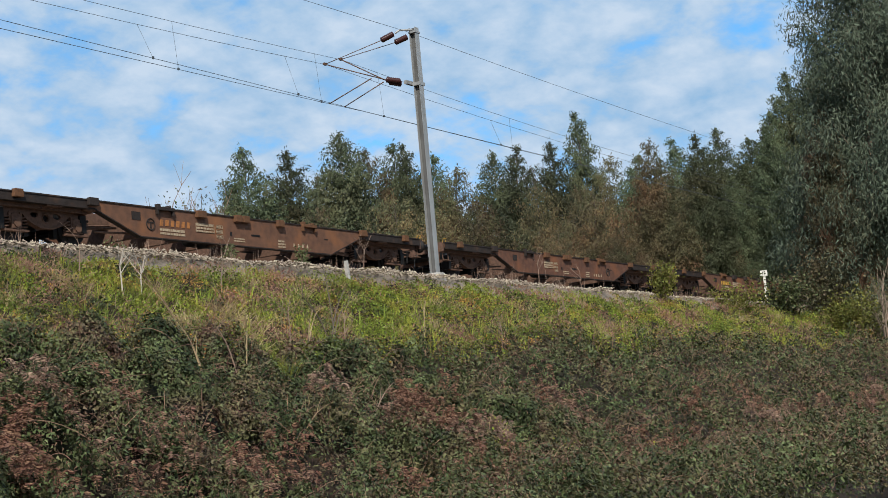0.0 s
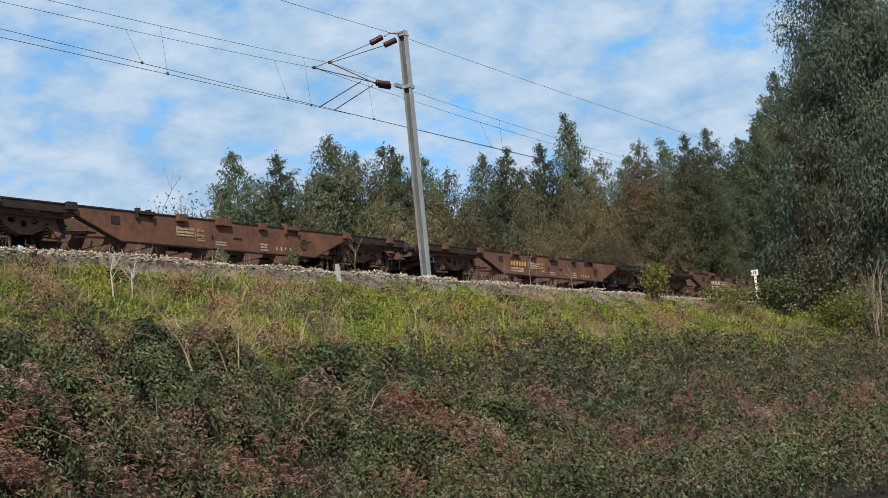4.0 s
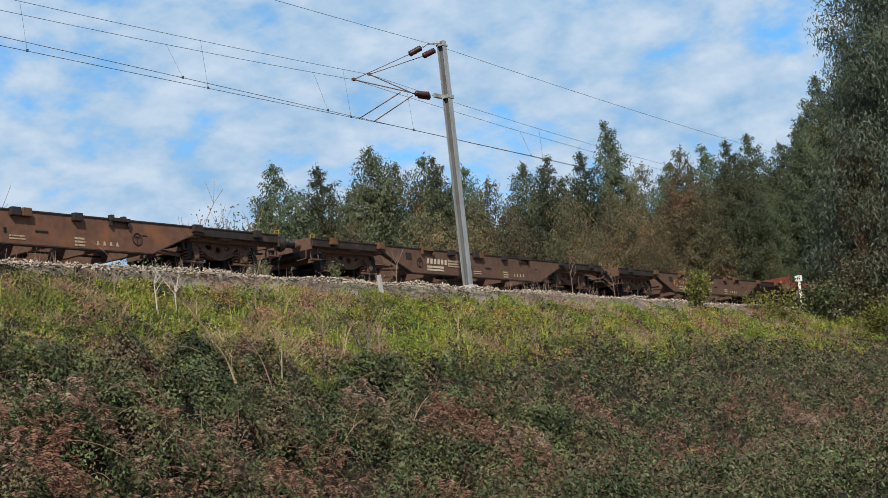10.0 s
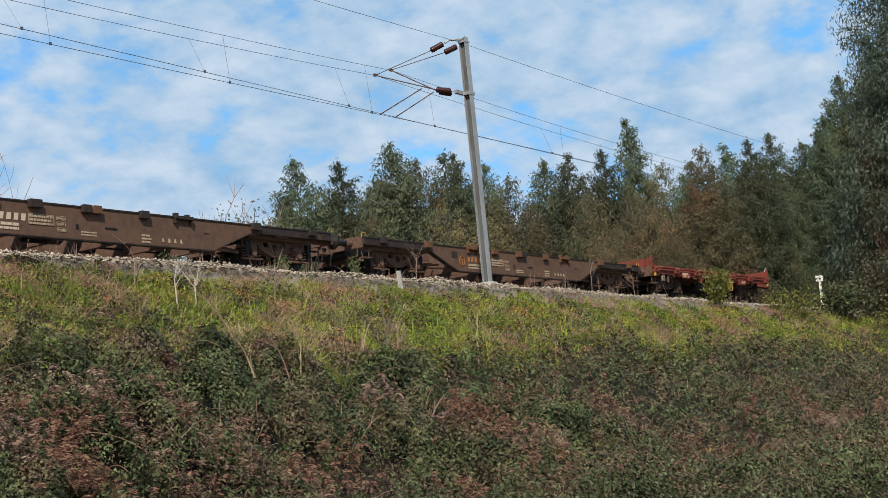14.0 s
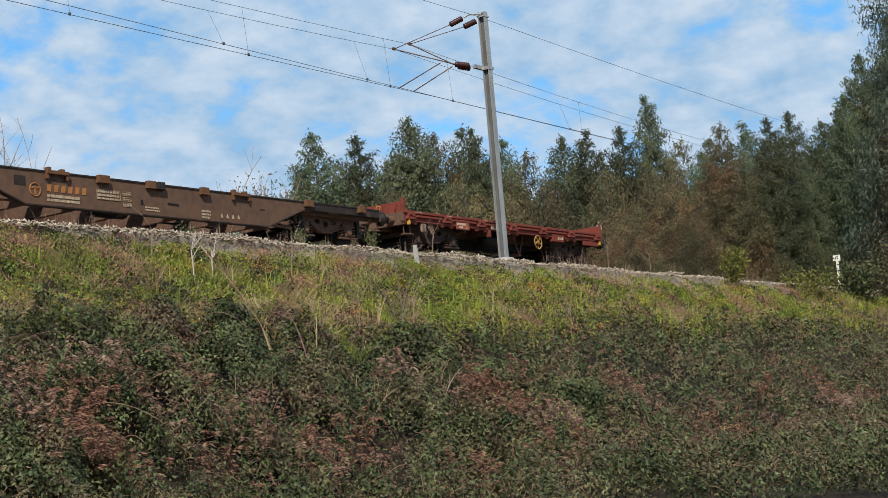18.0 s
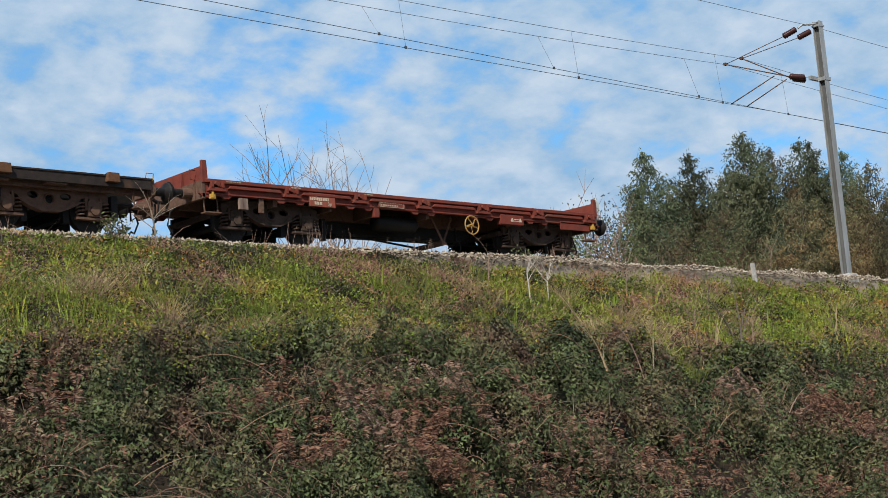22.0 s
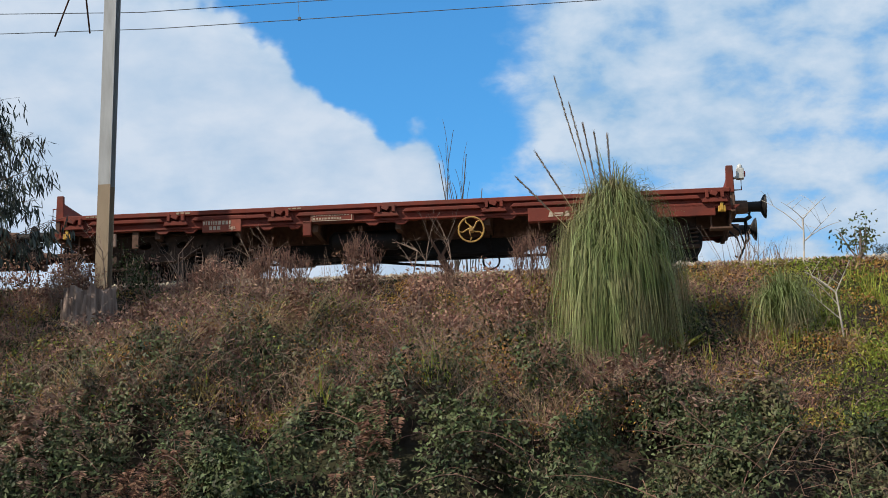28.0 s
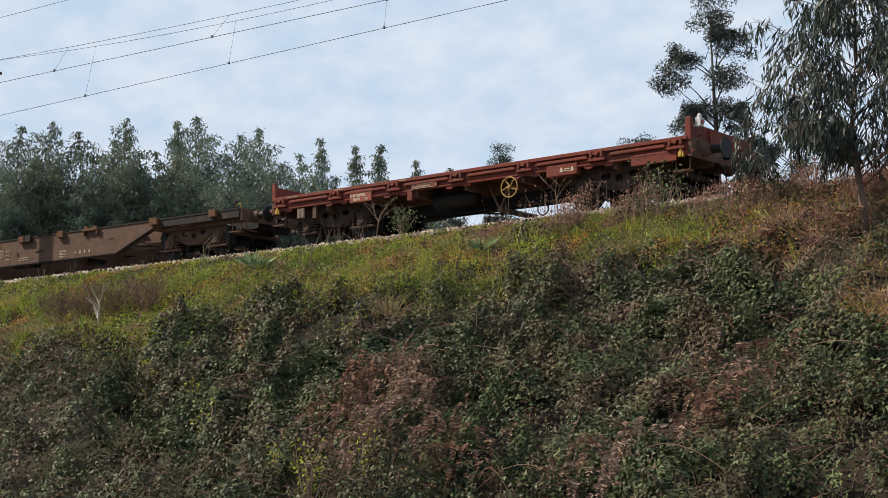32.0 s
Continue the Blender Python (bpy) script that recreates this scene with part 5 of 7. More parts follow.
WOOD_BACK = ((62.2, 12.0, 2, 108), (60.6, 12.3, 0, 112), (58.0, 12.24, 0, 104), (57.0, 11.98, 2, 108), (54.66, 12.84, 3, 104),
             (53.47, 13.11, 0, 104), (52.2, 12.5, 2, 104), (51.13, 12.76, 0, 108), (48.9, 12.38, 3, 104), (47.65, 12.08, 3, 108),
             (46.4, 12.09, 3, 104), (45.2, 11.55, 3, 112), (49.8, 11.7, 0, 112), (50.4, 11.4, 2, 110), (43.6, 11.2, 3, 112),
             (48.2, 10.9, 2, 104), (46.0, 10.6, 2, 106), (44.6, 10.5, 0, 108), (64.0, 12.0, 0, 104), (66.0, 12.0, 1, 104),
             (20.3, 12.4, 0, 110), (19.5, 12.5, 2, 110))
WOOD_FRONT = ((59.1, 12.61, 1, 100), (56.3, 12.87, 1, 100), (55.4, 11.6, 2, 102), (61.4, 11.4, 4, 98), (59.8, 11.0, 4, 98),
              (57.6, 10.9, 2, 98), (55.8, 10.8, 4, 98), (53.9, 11.2, 2, 99), (52.5, 11.0, 4, 98), (51.2, 10.6, 2, 100),
              (49.4, 10.5, 4, 102), (47.4, 10.3, 4, 104))
for row, group in ((TALL_ROW, "eucalyptus grove beyond the track"), (EDGE_ROW, "eucalyptus grove beyond the track"),
                   (WOOD_BACK, "eucalyptus wood farther along the line"), (WOOD_FRONT, "eucalyptus wood farther along the line")):
    for az, el, kind, d in row:
        x, y = on_ray(az, d)
        gum(x, y, EYE + math.tan(radians(el)) * d, kind, rnd.uniform(0, 360), rnd.uniform(0.92, 1.15), group)
# tall clump on the near side of the track
for x, y, top, kind, wide in ((82.5, 22.0, 31.0, 5, 1.0), (88.0, 22.5, 28.0, 5, 1.0), (88.0, 34.5, 19.6, 0, 1.0), (84.0, 36.0, 19.0, 2, 1.0), (96.0, 36.0, 21.4, 0, 1.0), (95.0, 23.5, 27.0, 5, 1.0),
                              (86.5, 21.5, 13.0, 4, 0.9), (80.0, 38.5, 16.0, 4, 1.0), (104.0, 22.0, 24.0, 2, 1.0), (80.0, 24.0, 18.0, 2, 0.8), (82.5, 22.6, 14.0, 4, 0.8),
                              (72.0, 37.0, 12.5, 4, 1.1), (78.0, 35.5, 13.0, 4, 1.1), (84.0, 37.0, 13.5, 4, 1.1), (90.0, 35.0, 14.0, 4, 1.1), (97.0, 38.0, 15.0, 4, 1.2), (105.0, 36.0, 16.0, 4, 1.2), (92.0, 25.0, 13.0, 4, 0.9)):
    gum(x, y, top, kind, rnd.uniform(0, 360), wide, "tall eucalyptus clump beside the track")

# open-crowned gum against the sky: flat leaf clumps on ascending limbs
rnd, rng = random.Random(31), np.random.default_rng(31)
wood, spots, radii = Shape(), [], []
wood.tube([(0.1, 0, 0), (0.05, 0, 5), (0.15, 0.1, 9), (0, 0, 13.2), (-0.1, 0, 16.4)], [0.17, 0.13, 0.10, 0.06, 0.02], 8)
for x, z, r in ((-0.1, 16.4, 0.85), (-0.9, 15.0, 0.6), (0.6, 15.3, 0.75), (-1.7, 13.9, 0.8), (0.7, 14.1, 0.75), (-0.8, 13.0, 0.5), (0.3, 12.7, 0.8), (-1.1, 12.2, 0.65), (1.0, 12.3, 0.5),
                (-2.7, 11.0, 0.75), (-1.0, 10.8, 0.9), (-1.9, 10.2, 0.6), (0.6, 11.4, 0.5), (1.9, 11.0, 0.65), (1.2, 9.6, 0.6), (-0.4, 9.4, 0.6), (0.3, 15.9, 0.5)):
    for k in range(2):
        y = rnd.uniform(-1.2, 1.2) * (0.4 + 0.4 * abs(x))
        tip = Vector((x + rnd.uniform(-0.25, 0.25), y, z + rnd.uniform(-0.3, 0.2)))
        at_ = max(z - abs(x) * 0.55 - 0.7, 7.0)
        limb(wood, (0.1, 0, at_), tip, 0.036, 0.010, rnd, 0.12, 5)
        for j in range(5):
            spots.append(tip + Vector((rnd.uniform(-1, 1) * r * 0.75, rnd.uniform(-1, 1) * r * 0.75, rnd.uniform(-0.45, 0.45) * r)))
            radii.append(r * 0.27)
spots, radii = np.array(spots), np.array(radii)
pick = rng.integers(0, len(spots), 30000)
p = spots[pick] + unit(rng.normal(size=(30000, 3))) * rng.random((30000, 1)) ** 0.5 * radii[pick][:, None] * np.array([2.3, 2.3, 1.5])
al = rng.normal(size=(30000, 3)) + np.array([0, 0, -0.7])
tm = wood.mesh("trunk", BARK_DARK, True), leaf_mesh("crown", p, al, 0.13, 0.042, GUM_NEAR, rng)
for az, el, d, k in ((33.4, 17.3, 72, 1.0), (30.5, 13.2, 76, 0.72), (41.7, 11.9, 110, 0.62), (-8.6, 11.6, 80, 0.5), (36.8, 10.5, 118, 0.8), (38.2, 10.0, 120, 0.8)):
    x, y = on_ray(az, d)
    top = EYE + math.tan(radians(el)) * d
    z = float(height(x, y + bend(x))) - 0.2
    t = thing("gum_tree", "open-crowned gum tree with airy leaf clumps against the sky", "tree", pose(x, y, z, 0, 0, az), "lone gum trees beyond the track")
    t.scale = ((top - z) / 17 * min(1, k + 0.2), (top - z) / 17, (top - z) / 17)
    part("trunk", tm[0], BARK, t)
    part("crown", tm[1], GUM_NEAR, t)

# young hanging-leaved gum on the bank
nx, ny = -12.05, 22.4
nz = float(height(nx, ny + bend(nx)))
tree = thing("young_eucalyptus", "young eucalyptus with long hanging leaves on the embankment", "tree", pose(nx, ny, nz - 0.1, 0, 0, 28))
trunk_mesh, branch_meshes, crown_mesh = hanging_gum(43, ((1.95, 0.9, 2.0), (2.35, 2.0, 2.55), (2.9, 2.15, 2.45), (3.6, 1.95, 2.05), (4.3, 1.65, 1.75), (4.8, 0.95, 1.15), (5.4, 0.45, 0.90), (6.1, 0.08, 0.35)), 104, 13, 0.22, 0.034)
part("trunk", trunk_mesh, BARK_PINK, tree)
for me in branch_meshes:
    part("branch", me, BARK_PINK, tree)
part("crown", crown_mesh, GUM_NEAR, tree)
sucker = thing("young_eucalyptus", "low eucalyptus sucker with hanging leaves by the track", "tree", pose(-15.2, 24.0, float(height(-15.2, 24.0 + bend(-15.2)))))
trunk_mesh, branch_meshes, crown_mesh = hanging_gum(44, ((0.5, 0.3, 0.3), (0.9, 0.5, 0.5), (1.3, 0.4, 0.4), (1.6, 0.1, 0.1)), 9, 8, 0.20, 0.034)
part("trunk", trunk_mesh, BARK_PINK, sucker)
for me in branch_meshes:
    part("branch", me, BARK_PINK, sucker)
part("crown", crown_mesh, GUM_NEAR, sucker)


def bare_bush(name, label, x, y, z, h, spread, stems, mat, seed, thick=0.02, lean=0.0):
    """Leafless stems that fork twice."""
    r = random.Random(seed)
    bush = thing(name, label, "bush", pose(x, y, z))
    for i in range(stems):
        s = Shape()
        w = r.uniform(0, 2 * math.pi)
        top = Vector((math.cos(w) * spread * r.uniform(0.2, 1) + lean, math.sin(w) * spread * r.uniform(0.2, 1), h * r.uniform(0.7, 1.0)))
        pts = limb(s, (r.uniform(-0.1, 0.1), r.uniform(-0.1, 0.1), 0), top, thick, thick * 0.3, r, 0.1, 5)
        for k in range(7):
            p = pts[r.choice((1, 2, 2, 3, 3))]
            q = p + Vector((r.uniform(-1, 1) * spread * 0.55, r.uniform(-1, 1) * spread * 0.55, h * r.uniform(0.12, 0.38)))
            sub = limb(s, p, q, thick * 0.5, thick * 0.2, r, 0.15, 4)
            for j in range(2):
                a = sub[r.choice((2, 3))]
                limb(s, a, a + Vector((r.uniform(-1, 1) * spread * 0.25, r.uniform(-1, 1) * spread * 0.25, h * r.uniform(0.05, 0.16))), thick * 0.25, thick * 0.12, r, 0.1, 4)
        part("stem", s, mat, bush)
    return bush


x, y = on_ray(-37.6, 50)
bare_bush("bare_tree", "leafless branching young tree behind the track", x, y, 6.0, 7.2, 3.2, 12, TWIG, 3, 0.028)
x, y = on_ray(7.9, 70)
bare_bush("bare_tree", "thin leafless tree rising behind the wagon", x, y, 3.5, 18.6, 1.7, 5, BARK_DARK, 9, 0.07)
x, y = on_ray(-48.0, 70)
bare_bush("bare_tree", "pale leafless tree beside the eucalyptus grove", x, y, 6.0, 8.2, 3.0, 10, TWIG, 4, 0.05)

# ---- brambles, weeds and grass ----


def bramble_edge(x):
    """y up to which brambles have grown."""
    x = np.asarray(x, float)
    return 20.9 - 0.8 * np.exp(-((x - 27) / 9.0) ** 4) + 1.4 * (vnoise(x, 0 * x, 5.0, 5) - 0.5) + 1.5 * np.exp(-((x + 14.5) / 6.0) ** 2) - 0.8 * np.exp(-((x - 17) / 6.0) ** 2) - 1.7 * np.exp(-((x - 4.0) / 5.2) ** 2) + 0.9 * np.exp(-((x + 7.5) / 5.2) ** 4)


def mound(x, y):
    """Thickness of the brambles over the soil: rounded heaps with hollows between."""
    heap = np.abs(vnoise(x, y, 1.25, 11) - 0.5) * 2
    fine = 1 - np.abs(vnoise(x, y, 0.55, 13) - 0.5) * 2
    m = 0.06 + 0.95 * (1 - heap) ** 1.6 * (0.35 + vnoise(x, y, 4.5, 12)) + 0.85 * fine ** 2 * vnoise(x, y, 1.6, 14)
    return np.clip(m, 0.05, 1.5) * np.clip((bramble_edge(x) + 0.9 - y) / 1.6, 0.15, 1)


def cover_normal(x, y):
    e = 0.12
    f = lambda a, b: height(a, b) + mound(a, b)
    gx_, gy_ = (f(x + e, y) - f(x - e, y)) / (2 * e), (f(x, y + e) - f(x, y - e)) / (2 * e)
    return unit(np.stack([-gx_, -gy_, np.ones_like(gx_)], 1))


def low_edge(x):
    """Lowest y of the bank that is grown over densely."""
    x = np.asarray(x, float)
    return 16.6 - 0.9 * np.clip((x - 6) / 8, 0, 1) - 2.5 * np.clip((x - 14) / 10, 0, 1) * np.clip((60 - x) / 10, 0, 1) - 6.6 * np.clip((np.abs(x - 1) - 3) / 22, 0, 1) - 6.5 * np.clip((x - 16) / 16, 0, 1)


def scatter(n, x0, x1, y0, y1, keep, rng):
    x, y = rng.uniform(x0, x1, n), rng.uniform(y0, y1, n)
    k = rng.random(n) < keep(x, y)
    return x[k], y[k]


def distance(x, y):
    return np.hypot(x, y)


rng = np.random.default_rng(21)
for name, mat, n, long, slim, label in (("brambles", BRAMBLE, 3300000, 0.064, 0.58, "tangled dark green bramble thicket over the bank"),
                                        ("bramble_litter", BRAMBLE_PALE, 1250000, 0.060, 0.24, "dull brown dead leaves and bits caught in the thicket")):
    def keep(x, y):
        inside = (y < bramble_edge(x) + 0.5) & (y > low_edge(x) - 0.6)
        d = distance(x, y)
        hole = np.clip((vnoise(x, y, 0.5, 31) - 0.36) * 5, 0.10, 1) * np.clip((vnoise(x, y, 1.7, 32) - 0.22) * 4, 0.5, 1)
        hole = hole * np.clip((1 - np.abs(vnoise(x, y, 0.55, 13) - 0.5) * 2 - 0.30) * 3, 0.14, 1)
        hollow = np.clip((mound(x, y) - 0.20) * 4.5, 0.10, 1)
        dry = vnoise(x, y, 1.5, 35) + 0.16 * np.clip((x - 26) / 10, 0, 1) + 0.05 * np.exp(-((x - 16) / 5.0) ** 4) * np.clip((18.5 - y) / 2, 0, 1) + 0.06 * np.exp(-((x + 1) / 6.0) ** 4)
        dry = np.maximum(dry, 0.78 * np.exp(-((x + 7) / 7.0) ** 4) * (0.55 + 0.6 * vnoise(x, y, 0.9, 36)) * np.clip((y - 18.8) / 1.5, 0, 1))
        tangle = np.exp(-((x + 3.8) / 5.4) ** 4) * np.clip((y - 20.4) / 1.2, 0, 1)
        share = (1 - 0.7 * tangle) * (1 - 0.25 * np.clip((dry - 0.62) * 6, 0, 1)) if mat is BRAMBLE else np.clip((dry - 0.46) * 5, 0.10, 1)
        inside &= ~((np.abs(x + 11.85) < 0.42) & (y > 21.6) & (y < 23.6))
        inside &= ~((np.abs(x + 9.7) < 0.8) & (y > 22.8) & (y < 25.0))
        return np.where(inside, np.clip((25 / d) ** 1.15, 0, 1) * np.maximum(hole, np.clip((x - 20) / 25, 0, 0.4)) * np.maximum(hollow, np.clip((x - 30) / 25, 0, 0.35)) * share, 0.0)
    xf, yf = scatter(n, -58, 104, 4.5, 23.6, keep, rng)
    xn, yn = scatter(int(n * 0.56), -26, 30, 14.0, 23.4, keep, rng)
    x, y = np.concatenate([xf, xn]), np.concatenate([yf, yn])
    d = distance(x, y)
    depth = rng.random(len(x)) ** 1.3 * 0.42
    face = cover_normal(x, y)
    z = height(x, y) + mound(x, y) - depth + rng.normal(size=len(x)) * 0.05
    along = rng.normal(size=(len(x), 3))
    along = along - face * (along * face).sum(1, keepdims=True) * 0.6 + np.array([0, -0.35, -0.5])
    size = (long + 0.040 * rng.random(len(x)) ** 1.5) * np.clip((d / 24) ** 0.55, 1, 2.4)
    me = scrap_mesh(name, np.stack([x, y, z], 1), along, size, size * slim, mat, rng, face)
    tagged(new(name, laid(me)), label, "brambles", kind="stuff")

# arching bramble canes
r = random.Random(8)
s = Shape()
for i in range(1300):
    x = r.uniform(-38, 80)
    y = r.uniform(max(float(low_edge(x)), 15.0), float(bramble_edge(x)) + 0.9)
    z = float(height(x, y)) + float(mound(x, y)) - 0.15
    w, l = r.uniform(0, 6.28), r.uniform(0.4, 1.7)
    p = Vector((x, y, z))
    q = p + Vector((math.cos(w) * l, math.sin(w) * l * 0.5, r.uniform(-0.1, 0.45)))
    top = p.lerp(q, 0.55) + Vector((r.uniform(-0.1, 0.1), 0, r.uniform(0.15, 0.55)))
    s.tube([p * (1 - t) ** 2 + top * 2 * t * (1 - t) + q * t * t for t in (0, 0.17, 0.33, 0.5, 0.67, 0.83, 1)], [0.008, 0.007, 0.006, 0.006, 0.005, 0.004, 0.002], 3)
s.v = [(x, y - float(bend(x)), z) for x, y, z in s.v]
solid("bramble_canes", s, CANE, "dry arching bramble canes above the thicket", "brambles", kind="stuff")

# fine dead stems and litter over the whole bank
rng = np.random.default_rng(77)
for name, mat, n, y0, y1, label in (("dead_stems", CANE, 110000, 5.0, 22.5, "thin brown dead stems tangled in the brambles"), ("dry_litter", TWIG, 22000, 20.0, 25.4, "pale dry stems lying over the upper bank")):
    x, y = scatter(n, -50, 100, y0, y1, lambda x, y: np.clip((26 / distance(x, y)) ** 1.1, 0, 1) * np.clip((vnoise(x, y, 1.8, 95) - 0.25) * 2.2, 0.1, 1) * (y > low_edge(x)), rng)
    on = np.where(y < bramble_edge(x) + 0.4, mound(x, y) + 0.02, 0.12 * rng.random(len(x)) + 0.03)
    p = np.stack([x, y, height(x, y) + on - 0.05], 1)
    l = rng.uniform(0.15, 0.55, len(x))
    tip = p + unit(np.stack([rng.normal(size=len(x)), rng.normal(size=len(x)) * 0.6 - 0.2, rng.normal(size=len(x)) * 0.4 + 0.35], 1)) * l[:, None]
    tagged(new(name, laid(blade_mesh(name, p, tip, 0.008 * np.clip(distance(x, y) / 26, 1, 2.2), mat, 0.12, rng))), label, "weeds", kind="stuff")

# dead bracken in patches: arching fronds with paired leaflets
pos, way_, size = [], [], []
r = random.Random(14)
rng = np.random.default_rng(4)
spots = []
for i in range(26):
    x = r.uniform(-30, 84)
    lowest = float(np.interp(x, [-40, -14, -6, 4, 12, 40], [15.2, 16.5, 17.6, 17.6, 16.2, 15.0]))
    spots.append((x, lowest + abs(r.gauss(0, 0.9)), r.uniform(0.3, 0.7)))
# the larger brown patches
spots += [(26.0, 16.6, 0.8), (25.6, 16.2, 0.6), (13.7, 16.6, 0.9), (14.1, 16.0, 0.9), (19.6, 15.3, 0.7), (23.4, 17.4, 0.4), (31.8, 14.1, 0.7), (12.5, 17.7, 0.5),
          (8.8, 17.5, 0.6), (12.4, 16.4, 0.6), (14.7, 16.9, 0.7), (17.2, 17.0, 0.4), (-16.5, 16.0, 0.6), (-14.8, 15.9, 0.7), (-12.1, 15.7, 0.8), (-11.5, 17.3, 0.4), (26.1, 17.2, 0.35), (25.9, 16.3, 0.45), (25.4, 15.6, 0.5), (16.2, 15.2, 0.6), (17.8, 14.9, 0.5), (25.3, 14.5, 0.5), (21.5, 14.4, 0.5), (23.4, 14.1, 0.5), (14.1, 15.6, 0.6),
          (-18.2, 17.6, 0.5), (-6.4, 17.6, 0.6), (-3.7, 18.2, 0.4), (6.0, 18.3, 0.5), (38.0, 13.4, 0.8), (34.0, 14.4, 0.7), (44.0, 13.0, 0.8), (29.0, 13.4, 0.7)]
spots += [(r.uniform(-14.5, -11.0), r.uniform(21.8, 24.0), 0.2) for _ in range(8)] + [(r.uniform(-8.5, 0), r.uniform(20.6, 23.4), 0.22) for _ in range(12)]
for x, y, size0 in spots:
    for k in range(int(85 * size0)):
        w, l = r.uniform(0, 6.28), r.uniform(0.35, 0.8)
        base = np.array([x + r.gauss(0, size0 * 0.6), y + r.gauss(0, size0 * 0.45), 0])
        base[2] = float(height(base[0], base[1])) + float(mound(base[0], base[1])) + r.uniform(-0.02, 0.16)
        d = np.array([math.cos(w), math.sin(w) - 0.5, 0])
        d /= np.linalg.norm(d)
        side = np.cross(d, [0, 0, 1.0])
        rise, fall, reach = (r.uniform(0.1, 0.8), r.uniform(0.9, 1.9), 0.6) if k % 3 == 0 else (-r.uniform(0.1, 0.4), r.uniform(0.3, 0.7), r.uniform(0.15, 0.4))
        base[2] += 0.0 if k % 3 == 0 or y > 20 else 0.45 * l
        for j in range(18):
            q = (j + 1) / 19
            p = base + d * l * q * reach + np.array([0, 0, l * (rise * q - fall * q * q)])
            for sg in (-1, 1):
                pos.append(p)
                way_.append(side * sg + d * 0.45 + np.array([0, 0, -0.35]) + rng.normal(size=3) * 0.18)
                size.append(0.125 * (1 - 0.85 * q))
pos, way_, size = np.array(pos), np.array(way_), np.array(size)
tagged(new("dry_bracken", laid(leaf_mesh("dry_bracken", pos, way_, size, size * 0.26, FERN_DRY, rng))), "dead rust-brown bracken fronds among the brambles", "bracken", kind="stuff")

# weeds and grass of the upper bank, tuft by tuft
rng = np.random.default_rng(33)


def upper(x, y):
    return (y > bramble_edge(x) - 1.8 - 2.6 * brown(x, y) - 0.9 * np.exp(-((x - 6) / 8.0) ** 4)) & (y < 25.7)


def brown(x, y):
    return np.clip(1.25 * np.exp(-((x + 5.0) / 6.2) ** 4), 0, 1)


def stony(x, y):
    """Where spilt ballast keeps the crest bare."""
    return np.clip((x - 18) / 7, 0, 1) * np.clip((y - 24.50 - 0.9 * (vnoise(x, y, 1.4, 91) - 0.5)) / 0.35, 0, 1)


def low(y):
    return np.clip((25.45 - y) / 1.5, 0.10, 1)


def over(x, y):
    """Rise of the plants that root among the brambles."""
    return np.where(y < bramble_edge(x) + 0.4, 0.8 * mound(x, y), 0.0)


def tufts(name, mat, label, count, amount, spread, hgt, width, want, leafy=False, lean=0.35, slim=0.5):
    """Plants in tufts: want(x, y) is the chance of a tuft at a place."""
    x, y = rng.uniform(-58, 104, count), rng.uniform(19.2, 25.9, count)
    clear = (np.abs(x + 9.7) < 0.68) & (y > 22.9) & (y < 24.9) | (np.abs(x + 11.85) < 0.42) & (y > 21.6) & (y < 23.6)
    fade = np.maximum(np.clip((y - bramble_edge(x) + 2.0) / 2.3, 0.12, 1) ** 2, brown(x, y))
    k = upper(x, y) & ~clear & (rng.random(count) < fade * want(x, y) * np.clip((26 / distance(x, y)) ** 1.1, 0, 1) * (1 - 0.93 * stony(x, y)) * np.clip((25.55 - y) / 0.6, 0.04, 1))
    x, y = x[k], y[k]
    big = rng.uniform(0.5, 1.35, len(x))
    n = np.maximum((amount * big).astype(int), 3)
    i = np.repeat(np.arange(len(x)), n)
    d = np.sqrt(distance(x, y)[i] / 26)
    px = x[i] + rng.normal(size=len(i)) * spread * big[i]
    py = y[i] + rng.normal(size=len(i)) * spread * big[i] * 0.8
    h = hgt * big[i] * rng.uniform(0.45, 1.1, len(i)) * low(py)
    out = np.stack([px - x[i], py - y[i], 0 * px], 1) / spread
    if leafy:
        p = np.stack([px, py, height(px, py) + over(px, py) + h * rng.random(len(i))], 1)
        al = rng.normal(size=(len(i), 3)) * 0.8 + out * 0.4 + np.array([0, -0.2, 0.45])
        sz = width * rng.uniform(0.6, 1.25, len(i)) * d
        me = leaf_mesh(name, p, al, sz, sz * slim, mat, rng)
    else:
        p = np.stack([px, py, height(px, py) + over(px, py) - 0.03], 1)
        tip = p + np.stack([0 * px, 0 * px, h], 1) + (out * lean + rng.normal(size=(len(i), 3)) * 0.22) * h[:, None]
        me = blade_mesh(name, p, tip, width * d, mat, 0.15, rng)
    return tagged(new(name, laid(me)), label, "weeds" if leafy else "grass", kind="stuff")


def stretch(x, lo, hi, soft=2.0):
    """1 between two places along the line, fading outside them."""
    return np.clip((x - lo) / soft + 0.5, 0, 1) * np.clip((hi - x) / soft + 0.5, 0, 1)


